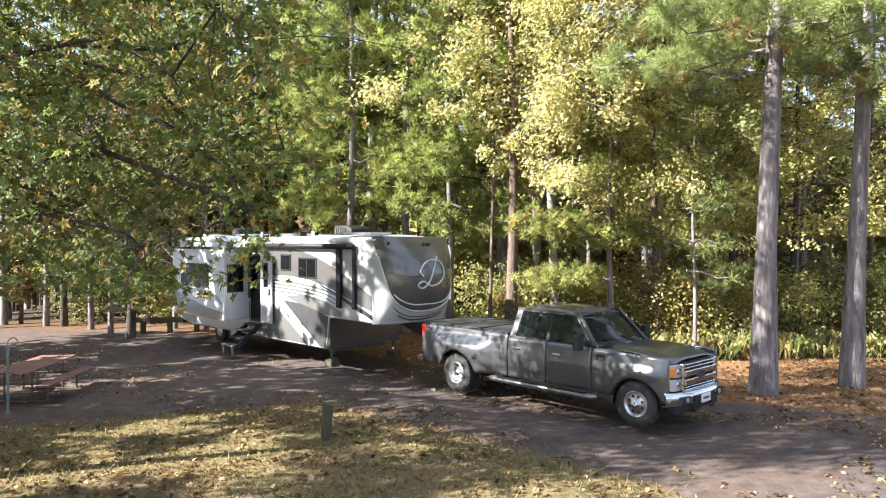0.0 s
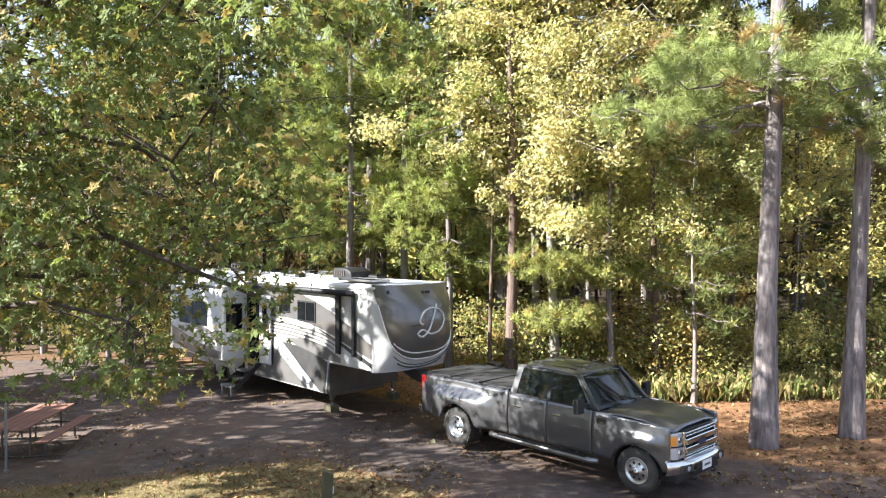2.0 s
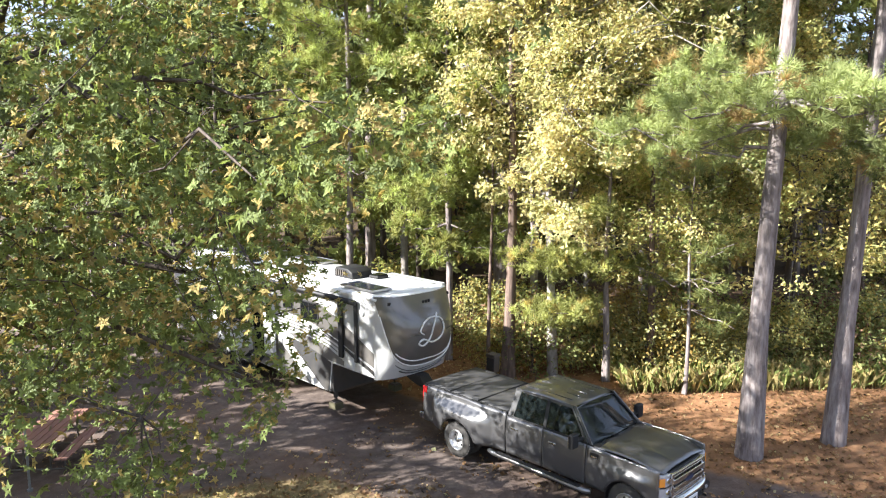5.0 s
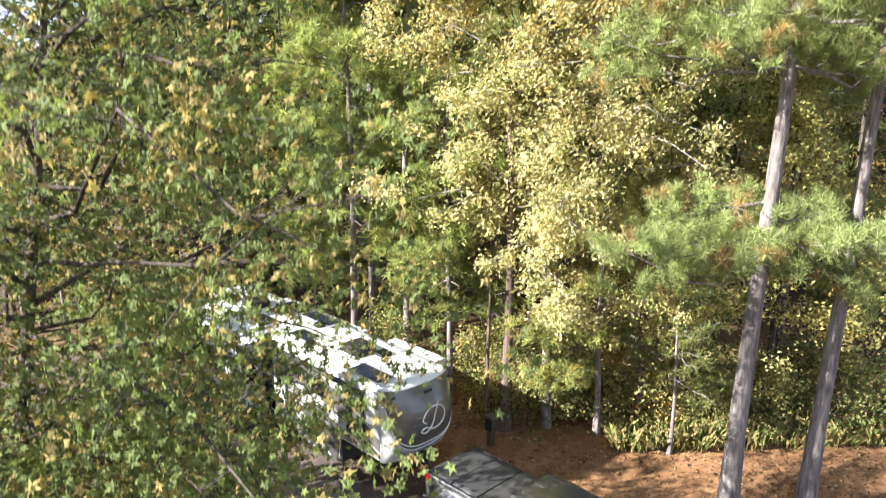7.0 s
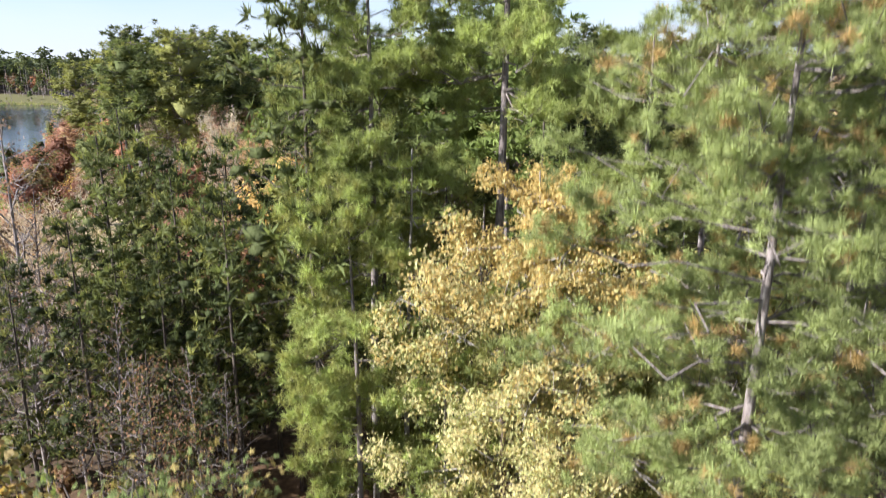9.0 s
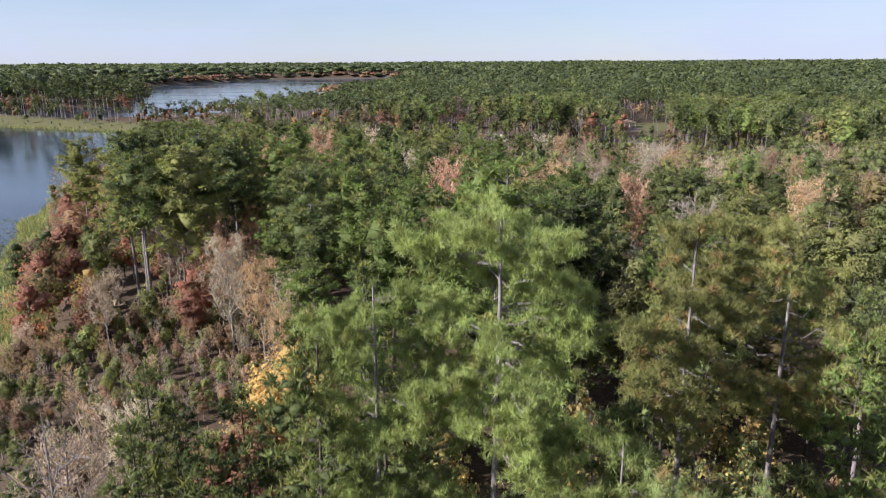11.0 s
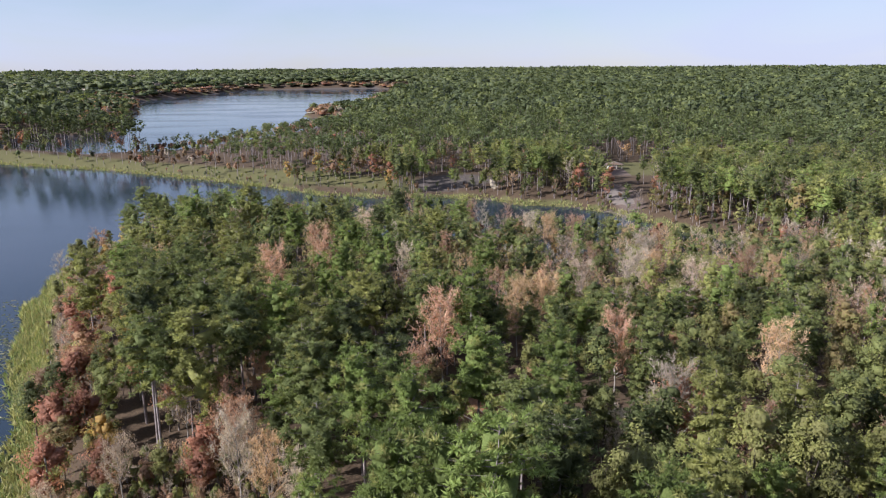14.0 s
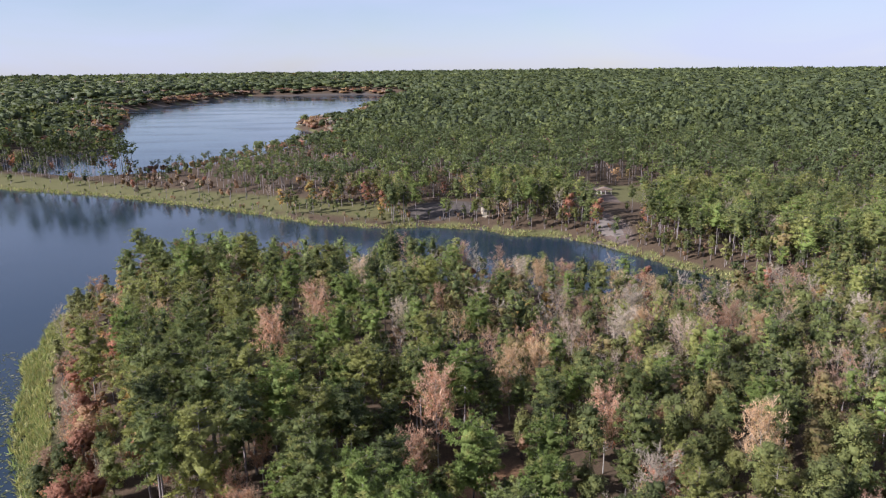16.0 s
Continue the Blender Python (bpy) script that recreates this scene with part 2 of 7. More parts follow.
# ---- the lie of the land ----
WATER_Z = -6.3
LOWER_LAKE = np.array([(-700, 660), (-480, 600), (-300, 531), (-202, 488), (-113, 434), (-53, 385), (-25, 376), (6, 375), (35, 366), (48, 352), (75, 343),
                       (90, 329), (103, 298), (119, 275), (130, 262), (141, 238), (120, 230), (85, 240), (40, 260), (0, 275), (-45, 292), (-80, 304), (-112, 290), (-120, 252), (-115, 205), (-103, 179), (-93, 160), (-77, 131),
                       (-64, 98), (-58, 60), (-62, 20), (-75, -60), (-90, -200), (-700, -200)], float)
UPPER_LAKE = np.array([(-300, 600), (-250, 572), (-200, 592), (-165, 660), (-135, 740), (-112, 832), (-108, 920), (-160, 1020), (-165, 1075), (-110, 1120), (-95, 1260), (-85, 1409), (5, 1656), (0, 2060), (-140, 2240),
                       (-494, 2225), (-531, 1780), (-569, 1505), (-455, 1200), (-385, 960), (-322, 800), (-390, 720), (-400, 655)], float)


def inside(poly, x, y):
    r = np.zeros(x.shape, bool)
    for (x1, y1), (x2, y2) in zip(poly, np.roll(poly, -1, 0)):
        c = ((y1 > y) != (y2 > y)) & (x < (x2 - x1) * (y - y1) / (y2 - y1 + 1e-12) + x1)
        r ^= c
    return r


def edge_distance(poly, x, y):
    best = np.full(x.shape, 1e9)
    for (x1, y1), (x2, y2) in zip(poly, np.roll(poly, -1, 0)):
        dx, dy = x2 - x1, y2 - y1
        t = np.clip(((x - x1) * dx + (y - y1) * dy) / (dx * dx + dy * dy), 0, 1)
        best = np.minimum(best, np.hypot(x - x1 - t * dx, y - y1 - t * dy))
    return best


def wobble(x, y, s):
    return np.sin(x / s + 1.3 * np.sin(y / s * 0.7)) * np.cos(y / s * 1.1 + 0.9 * np.sin(x / s * 0.6))


def shore(x, y):
    """Metres from the nearest lake's edge: below nought in the water."""
    x, y = x + 2.2 * wobble(x, y, 9.0), y + 2.2 * wobble(y, x, 11.0)
    d = None
    for poly in (LOWER_LAKE, UPPER_LAKE):
        e = edge_distance(poly, x, y) * np.where(inside(poly, x, y), -1, 1)
        d = e if d is None else np.minimum(d, e)
    return d


def land(x, y, d=None):
    x, y = np.asarray(x, float), np.asarray(y, float)
    d = shore(x, y) if d is None else d
    r = np.hypot(x, y - 15)
    rise = np.where(d > 0, 6.3 * (1 - np.exp(-np.maximum(d, 0) / 16)), np.maximum(d * 0.25, -3.5))
    dam = np.clip(1 - np.abs((y - 1.0 * (430 - 0.52 * (x + 113))) / 60), 0, 1) * (x < 20) * (x > -500)
    rise = np.where(d > 0, rise * (1 - 0.55 * dam), rise)
    hills = np.clip((r - 300) / 1500, 0, 1) * 9 + np.clip((r - 2300) / 2500, 0, 1) ** 1.3 * 15
    bumps = wobble(x, y, 23.0) * 0.5 * np.clip((r - 30) / 60, 0, 1) + wobble(x, y, 160.0) * 3.0 * np.clip((r - 400) / 800, 0, 1)
    small = wobble(x, y, 1.7) * 0.02
    return WATER_Z + rise + np.where(d > 0, (hills + bumps) * np.clip(d / 60, 0, 1) + small, 0)


def polyline_side(pts, x, y):
    """How far (x, y) lies above the line y = f(x) through pts."""
    p = np.array(pts, float)
    return y - np.interp(x, p[:, 0], p[:, 1])


def build_ground():
    front = np.radians(np.arange(-44, 44.01, 0.4))
    back = np.radians(np.arange(50, 311, 6.0))
    ang = np.concatenate([front, back])
    rad = np.concatenate([np.linspace(0.0, 45, 110), 45 * 1.025 ** np.arange(1, 192)])
    rad = rad[rad < 4950]
    A, Rr = np.meshgrid(ang, rad)
    x, y = Rr * np.sin(A), Rr * np.cos(A) - 2.0
    d = shore(x, y)
    z = land(x, y, d)
    nr, na = A.shape
    i, j = np.meshgrid(np.arange(nr - 1), np.arange(na), indexing="ij")
    k = (j + 1) % na
    q = np.stack([i * na + j, (i + 1) * na + j, (i + 1) * na + k, i * na + k], -1).reshape(-1, 4)[:, ::-1]
    # grass lawn in front of the drive; packed drive; straw and leaf litter under the trees; mud by the water
    lawn = -polyline_side([(-40, 9), (-8.6, 13.9), (-2.8, 15.6), (0.8, 12.5), (3.0, 10.2), (3.5, 9.4), (4.3, 5), (5, -20)], x, y)
    lawn = np.where(x > 4.3, -3, lawn)
    drive = -polyline_side([(-40, 31), (-12, 29.5), (-4, 24.5), (-1, 20.6), (2, 18.0), (6, 15.5), (9.5, 13.6), (16, 11), (60, 4)], x, y)
    g = np.clip(0.5 + lawn / 1.6, 0, 1) * (Rr < 60)
    dr = np.clip(0.5 + drive / 1.6, 0, 1) * np.clip(0.5 - lawn / 1.6, 0, 1) * (Rr < 60)
    reeds = np.clip(1 - np.abs(d - 3) / 5, 0, 1) * (Rr > 60)
    damgrass = np.clip(1 - np.abs((y - (452 - 0.52 * (x + 113))) / 30), 0, 1) * (x < 0) * (d > 0)
    clear = np.clip(1.6 - np.hypot((x - 128) / 38, (y - 430) / 26), 0, 1)
    site = np.clip(1.5 - np.hypot((x - 10) / 12, (y - 121) / 6), 0, 1)
    g = np.maximum.reduce([g, reeds, damgrass, clear * 0.9 * (x > 118)])
    dr = np.maximum.reduce([dr, clear * (x <= 122), np.clip(1.4 - np.hypot((x - 100) / 9, (y - 350) / 32), 0, 1), site * 0.3])
    mud = np.clip(1.5 - np.hypot((x - 18) / 24, (y - 400) / 17), 0, 1)
    mud = np.maximum(mud, (d < -0.5) * 1.0)
    camp = np.clip(1.6 - np.hypot(x / 24, (y - 14) / 17), 0, 1)
    cover = np.stack([g, dr, mud, np.maximum(camp, site * 0.8)], -1).reshape(-1, 4)
    me = mesh_from_quads("ground", np.stack([x, y, z], -1).reshape(-1, 3), q, M_GROUND, cover, True, "cover")
    ob = new("ground", me)
    return tagged(ob, "dirt drive, thin autumn lawn and leaf-strewn forest floor running down to the lakes", "ground", kind="structure")


build_ground()
wv = [(-900, -300, WATER_Z), (260, -300, WATER_Z), (260, 2500, WATER_Z), (-900, 2500, WATER_Z)]
tagged(new("water", mesh_from_quads("water", wv, [(0, 1, 2, 3)], M_WATER)), "calm dark blue lake water with faint wind streaks", "lake", kind="structure")

# ---- trees ----
PINE = (0.18, 0.206, 0.07)
OLIVE = (0.265, 0.27, 0.083)
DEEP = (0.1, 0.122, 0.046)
GREEN = (0.18, 0.218, 0.07)
YELLOW = (0.68, 0.55, 0.18)
GOLD = (0.55, 0.36, 0.11)
RUST = (0.33, 0.2, 0.12)
RED = (0.42, 0.19, 0.115)
PALE = (0.5, 0.41, 0.33)


def tint_for(n, base, rng, spread=0.25, other=None, share=0.0):
    c = np.array(base)[None] * (1 + rng.normal(size=(n, 1)) * spread)
    if other is not None:
        pick = rng.random((n, 1)) < share
        c = np.where(pick, np.array(other)[None] * (1 + rng.normal(size=(n, 1)) * spread), c)
    return np.clip(c, 0.008, 0.75)


def add_leaves(soup, p, nrm, size, col, rng, aspect=0.7, droop=0.0):
    """One bent, pointed quad for each leaf."""
    t, s, n = frames_for(nrm, rng)
    t[:, 2] -= droop
    t /= np.linalg.norm(t, axis=1)[:, None]
    L = size[:, None]
    W = L * aspect * 0.5
    v = np.stack([p - t * L * 0.5, p + s * W + n * L * 0.08, p + t * L * 0.55 - n * L * 0.1, p - s * W + n * L * 0.08], 1)
    m = len(p)
    soup.add(v.reshape(-1, 3), np.arange(m * 4).reshape(m, 4), np.repeat(col, 4, 0))


def add_stars(soup, p, nrm, size, col, rng):
    """Five-lobed leaves: five pointed lobes about a stalk."""
    t, s, n = frames_for(nrm, rng)
    for k in range(5):
        a = (k - 2) * 1.12
        d = t * np.cos(a) + s * np.sin(a)
        e = -t * np.sin(a) + s * np.cos(a)
        L = size[:, None] * (1.0 if k == 2 else 0.88 if k in (1, 3) else 0.65)
        base = p - t * size[:, None] * 0.12
        v = np.stack([base + d * L * 0.1 - e * L * 0.3, base + d * L * 0.95 - n * L * 0.1, base + d * L * 0.1 + e * L * 0.3 + n * L * 0.04], 1)
        soup.add(v.reshape(-1, 3), np.arange(len(p) * 3).reshape(-1, 3), np.repeat(col, 3, 0))


def add_tufts(soup, p, axis, length, width, blades, col, rng, fan=0.62):
    """Sprays of needles: narrow pointed blades fanned about an axis."""
    n = len(p)
    a = np.repeat(axis, blades, 0)
    d = a + rng.normal(size=(n * blades, 3)) * fan
    d /= np.linalg.norm(d, axis=1)[:, None] + 1e-9
    s = np.cross(d, rng.normal(size=d.shape))
    s /= np.linalg.norm(s, axis=1)[:, None] + 1e-9
    o = np.repeat(p, blades, 0)
    L = length * (0.65 + 0.6 * rng.random((n * blades, 1)))
    w = width * (0.7 + 0.6 * rng.random((n * blades, 1)))
    v = np.stack([o + d * L * 0.12 - s * w * 0.5, o + d * L * 0.12 + s * w * 0.5, o + d * L], 1)
    soup.add(v.reshape(-1, 3), np.arange(n * blades * 3).reshape(-1, 3), np.repeat(np.repeat(col, blades, 0), 3, 0))


def limb_path(a, b, rng, sag=0.0, n=5, wander=0.06):
    a, b = np.asarray(a, float), np.asarray(b, float)
    t = np.linspace(0, 1, n)[:, None]
    p = a + (b - a) * t
    L = np.linalg.norm(b - a)
    p[:, 2] += sag * L * (t[:, 0] * (1 - t[:, 0])) * 4
    p[1:-1] += rng.normal(size=(n - 2, 3)) * L * wander
    return p


BARK_TINT = (0.5, 0.5, 0.5)


def pine(seed, h, base, radius, trunk=0.2, tufts=900, blades=10, needle=0.28, width=0.045, tint=PINE, other=OLIVE, share=0.3, lean=(0, 0), layers=None, top=1.0, sides=8, limb_sides=5, core=False):
    """A tall pine: bare stem, whorls of limbs, needle sprays in flat masses at their ends. Gives trunk and crown soups."""
    rng = np.random.default_rng(seed)
    wood, crown = Soup(), Soup()
    k = np.linspace(0, 1, 9)
    stem = np.stack([lean[0] * k ** 1.4 + 0.06 * np.sin(k * 7 + seed), lean[1] * k ** 1.4 + 0.06 * np.cos(k * 5 + seed), k * h - 0.2 * (k == 0)], -1)
    rad = trunk * (1 - 0.82 * k) * (1 + 0.35 * np.exp(-k * 40))
    wood.add(*tube(stem, rad, sides), BARK_TINT)

    def stem_at(z):
        return np.array([np.interp(z, stem[:, 2], stem[:, a]) for a in range(3)])

    masses = []
    if layers is None:
        layers = []
        n = max(6, int((h - base) / 0.95))
        for i in range(n):
            f = (i + 0.5) / n
            z = base + (h - base) * f * 0.97
            reach = radius * (0.35 + 0.65 * np.sin(np.pi * min(1, 0.18 + f * 0.82) ** 0.8)) * top
            for j in range(rng.integers(2, 5)):
                layers.append((z, rng.random() * 360, reach * rng.uniform(0.55, 1.1)))
    for z, turn, reach in layers:
        a = radians(turn)
        o = stem_at(z)
        f = (z - base) / max(h - base, 0.1)
        tip = o + np.array([math.cos(a) * reach, math.sin(a) * reach, reach * (-0.05 + 0.45 * f) + rng.normal() * 0.2])
        path = limb_path(o, tip, rng, -0.04)
        wood.add(*tube(path, np.linspace(trunk * 0.17 * (1 - 0.6 * f) + 0.012, 0.012, len(path)), limb_sides), BARK_TINT)
        for s in (0.38, 0.6, 0.8, 1.0):
            c = o + (tip - o) * s
            masses.append((c + rng.normal(size=3) * 0.15 * reach * (1.1 - s), reach * (0.16 + 0.12 * rng.random()) + 0.22))
    masses.append((np.array([*stem_at(h)[:2], h * 0.995]), radius * 0.25))
    # darker lumps added inside the crown close gaps and stand for inner shade
    if core:
        for c, r in masses[2::4]:
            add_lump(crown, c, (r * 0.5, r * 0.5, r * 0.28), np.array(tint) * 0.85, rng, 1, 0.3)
    w = np.array([m[1] ** 2 for m in masses])
    counts = np.maximum(2, (tufts * w / w.sum()).astype(int))
    for (c, r), n in zip(masses, counts):
        n = max(1, n // 3)
        g = rng.normal(size=(n, 3))
        g /= np.linalg.norm(g, axis=1)[:, None]
        p = c + g * rng.random((n, 1)) ** 0.4 * r * np.array((1.1, 1.1, 0.6))
        add_tufts(crown, p, np.tile((0, 0, 0.5), (n, 1)) + g * 0.4, needle, width, blades * 3, tint_for(n, tint, rng, 0.2, other, share) * rng.uniform(0.85, 1.15), rng, 0.8)
    return wood, crown


def puff_pine(seed, h, base, radius, trunk, per_limb, blades, needle, width, tint, other, share, lean=(0, 0), low=(), crown_power=0.8, gap=0.75, many=(2, 5), puff=1.0):
    """A pine whose limbs fork into branchlets, each ending in a round puff of needles."""
    rng = np.random.default_rng(seed)
    wood, crown = Soup(), Soup()
    k = np.linspace(0, 1, 9)
    stem = np.stack([lean[0] * k ** 1.4 + 0.06 * np.sin(k * 7 + seed), lean[1] * k ** 1.4 + 0.06 * np.cos(k * 5 + seed), k * h * 0.97 - 0.2 * (k == 0)], -1)
    wood.add(*tube(stem, trunk * (1 - 0.82 * k) * (1 + 0.35 * np.exp(-k * 40)), 9), BARK_TINT)
    layers = [(z, a, r, 1.5) for z, a, r in low]
    n = int((h - base) / gap)
    for i in range(n):
        f = (i + 0.5) / n
        reach = radius * max(0.3, 1 - abs((f - 0.42) / 0.66) ** (2.6 * crown_power)) ** 0.55
        layers += [(base + (h * 0.96 - base) * f, rng.random() * 360, reach * rng.uniform(0.6, 1.1), 1.0) for _ in range(rng.integers(*many))]
    puffs = []
    for z, turn, reach, more in layers:
        a = radians(turn)
        f = max(0.0, (z - base) / max(h - base, 0.1))
        o = np.array([np.interp(z, stem[:, 2], stem[:, c]) for c in range(3)])
        tip = o + np.array([math.cos(a) * reach, math.sin(a) * reach, reach * (-0.04 + 0.3 * f) + rng.normal() * 0.15])
        path = limb_path(o, tip, rng, -0.05, 6)
        wood.add(*tube(path, np.linspace(trunk * 0.13 * (1 - 0.6 * f) + 0.012, 0.012, 6), 5), BARK_TINT)
        for j in range(max(3, int(per_limb * (more if f > 0.3 else max(more, 1.5)) * (0.4 + 0.6 * reach / radius)))):
            s = rng.uniform(0.15, 1.0)
            q = o + (tip - o) * s
            b = a + rng.uniform(-1.25, 1.25)
            L = reach * 0.3 * (1.25 - 0.6 * s) * rng.uniform(0.5, 1.2)
            e = q + np.array((math.cos(b) * L, math.sin(b) * L, L * rng.uniform(-0.1, 0.6)))
            wood.add(*tube(np.array((q, (q + e) / 2 + (0, 0, -0.04), e)), (0.014, 0.011, 0.007), 3), BARK_TINT)
            puffs += [e, q * 0.45 + e * 0.55 + rng.normal(size=3) * 0.15, e + rng.normal(size=3) * 0.3 * puff]
        puffs.append(tip)
    puffs.append(stem[-1])
    puffs = np.array(puffs)
    m = len(puffs)
    tone = tint_for(m, tint, rng, 0.16, other, share)
    for _ in range(2):
        axis = np.tile((0.0, 0.0, 0.36), (m, 1)) + rng.normal(size=(m, 3)) * 0.12
        add_tufts(crown, puffs + rng.normal(size=(m, 3)) * 0.12 * puff, axis, needle, width, blades // 2, tone, rng, 0.72)
    return wood, crown


def crop(soups, low, side=None):
    """Takes the foliage off below a height."""
    wood, crown = soups
    v, q, c, t = crown.arrays()
    if side is not None:
        v[:, 1] *= side
        for w in wood.v:
            w[:, 1] *= side
        crown.v = [v]
    # with side set, the out-of-view left half is thinned to let sun through
    keep = lambda f: f[(v[f][:, :, 2].mean(1) > low + (0.5 * np.clip(-v[f][:, :, 1].mean(1) - 1.5, 0, 3) if side else 0)) & (v[f][:, :, 1].mean(1) > -4.3) & ((v[f][:, :, 0].mean(1) > 0.2) | ((f[:, 0] // 15) % 4 == 0) | (side is None)) & ((v[f][:, :, 0].mean(1) < 4.5 + (v[f][:, :, 2].mean(1) - 2.6) * 0.7) | (side is None))]
    crown.q, crown.t = [keep(q)], [keep(t)]
    wv, wq = np.concatenate(wood.v), np.concatenate(wood.q)
    mid = wv[wq].mean(1)
    wood.q = [wq[((mid[:, 2] > low + 0.35) & ((mid[:, 0] < 3.6 + (mid[:, 2] - 2.6) * 0.65) | (side is None))) | (np.hypot(mid[:, 0], mid[:, 1]) < 0.7)]]
    return wood, crown


def hardwood(seed, h, base, radius, trunk=0.16, leaves=8000, leaf=0.12, tint=GREEN, other=YELLOW, share=0.3, lean=(0, 0), limbs=26, star=False, droop=0.3, spread=0.5, sides=8, twigs=4, shape=0.5, clump=0.55, bare_top=0.0, top_tint=None, fine=False):
    """A broad-leaved tree: forking limbs, twigs, and leaves in loose clumps along them."""
    rng = np.random.default_rng(seed)
    wood, crown = Soup(), Soup()
    k = np.linspace(0, 1, 8)
    stem = np.stack([lean[0] * k ** 1.3 + 0.1 * np.sin(k * 6 + seed), lean[1] * k ** 1.3 + 0.1 * np.cos(k * 4 + seed), k * h * 0.97 - 0.2 * (k == 0)], -1)
    wood.add(*tube(stem, trunk * (1 - 0.88 * k) * (1 + 0.3 * np.exp(-k * 30)), sides), BARK_TINT)
    ends = []
    for i in range(limbs):
        f = (i + rng.random()) / limbs
        z = base + (h * 0.93 - base) * f
        o = np.array([np.interp(z, stem[:, 2], stem[:, a]) for a in range(3)])
        a = i * 2.4 + rng.normal() * 0.4
        prof = (math.sin(math.pi * min(0.97, 0.15 + f * 0.85) ** shape)) ** 0.7
        reach = radius * max(0.2, prof) * rng.uniform(0.6, 1.08)
        tip = o + np.array([math.cos(a) * reach, math.sin(a) * reach, reach * (0.1 + spread * f) - reach * droop * (1 - f)])
        path = limb_path(o, tip, rng, 0.07, 6)
        wood.add(*tube(path, np.linspace(trunk * 0.3 * (1 - 0.55 * f) + 0.01, 0.01, 6), 5), BARK_TINT)
        for j in range(twigs):
            s = rng.uniform(0.3, 1.0)
            q = path[min(5, int(s * 5))]
            e = q + rng.normal(size=3) * np.array((1, 1, 0.7)) * reach * 0.28 + np.array((0, 0, 0.1 * reach - droop * 0.3 * reach))
            wood.add(*tube(limb_path(q, e, rng, 0.05, 4), (0.014, 0.012, 0.009, 0.005), 4), BARK_TINT)
            ends.append((e, reach * 0.25 + 0.25, f))
            ends.append(((q + e) / 2, reach * 0.2 + 0.2, f))
        ends.append((tip, reach * 0.22 + 0.25, f))
    w = np.array([r ** (1.3 if fine else 2) * (1 - bare_top * f) for c, r, f in ends])
    for (c, r, f), n in zip(ends, np.maximum(1, (leaves * w / w.sum()).astype(int))):
        g = rng.normal(size=(n, 3))
        p = c + g * r * clump * np.array((1, 1, 0.8))
        nrm = rng.normal(size=(n, 3)) * 0.7 + np.array((-0.25, -0.2, 0.75)) + g * 0.25
        size = leaf * rng.uniform(0.65, 1.3, n)
        col = tint_for(n, tint, rng, 0.2, other, min(0.95, share * rng.uniform(0.2, 1.9)))
        if top_tint is not None:
            col = np.where(rng.random((n, 1)) < min(0.95, max(0.0, (f - 0.45) * 2.2)), tint_for(n, top_tint, rng, 0.2), col)
        (add_stars(crown, p, nrm, size, col, rng) if star else add_sprays(crown, p, nrm, size, col, rng) if fine else add_leaves(crown, p, nrm, size, col, rng, 0.7, droop))
    return wood, crown


def place_tree(name, soups, m, label, category="tree", group="", bark=None, leafmat=None, smooth=True):
    """One tree: an Empty at its foot, with trunk and crown."""
    root = new(name)
    root.matrix_world = m
    wood, crown = soups
    t = new("trunk", wood.mesh("trunk", bark or M_PINEBARK, smooth))
    t.parent = root
    if crown is not None and crown.v:
        c = new("crown", crown.mesh("crown", leafmat or M_NEEDLE))
        c.parent = root
    return tagged(root, label, category, group)


def ground_z(x, y):
    return float(land(np.array([x]), np.array([y]))[0])


def stand(x, y, turn=0.0, scale=1.0):
    return pose(x, y, ground_z(x, y), 0, 0, turn) @ Matrix.Scale(scale, 4)


def add_sprays(soup, p, nrm, size, col, rng):
    """Small pointed sprays of foliage, one triangle each."""
    t, s, n = frames_for(nrm, rng)
    L = size[:, None]
    v = np.stack([p - t * L * 0.45 - s * L * 0.33, p - t * L * 0.4 + s * L * 0.36, p + t * L * 0.7 + n * L * 0.12], 1)
    soup.add(v.reshape(-1, 3), np.arange(len(p) * 3).reshape(-1, 3), np.repeat(col, 3, 0))


def cube_ball(n):
    """A ball of quads: unit points and faces of a cube cut n by n and rounded."""
    v, q = [], []
    t = np.linspace(-1, 1, n + 1)
    for ax in range(3):
        for sg in (-1, 1):
            b = len(v)
            for a in t:
                for c in t:
                    p = [0, 0, 0]
                    p[ax], p[(ax + 1) % 3], p[(ax + 2) % 3] = sg, a, c * sg
                    v.append(p)
            for i in range(n):
                for k in range(n):
                    q.append([b + i * (n + 1) + k, b + (i + 1) * (n + 1) + k, b + (i + 1) * (n + 1) + k + 1, b + i * (n + 1) + k + 1])
    v = np.array(v, float)
    v /= np.linalg.norm(v, axis=1)[:, None]
    key = np.round(v, 4)
    uniq, inv = np.unique(key, axis=0, return_inverse=True)
    return uniq, inv.reshape(-1)[np.array(q)]


BALL = {n: cube_ball(n) for n in (1, 2, 3)}


def add_lump(soup, centre, radii, col, rng, n=2, rough=0.22):
    """An uneven mass of foliage."""
    v, q = BALL[n]
    k = 1 + rng.normal(size=(len(v), 1)) * rough
    p = np.asarray(centre) + v * np.asarray(radii) * k
    soup.add(p, q, np.broadcast_to(np.asarray(col, float), v.shape) * (1 + rng.normal(size=(len(v), 1)) * 0.08))


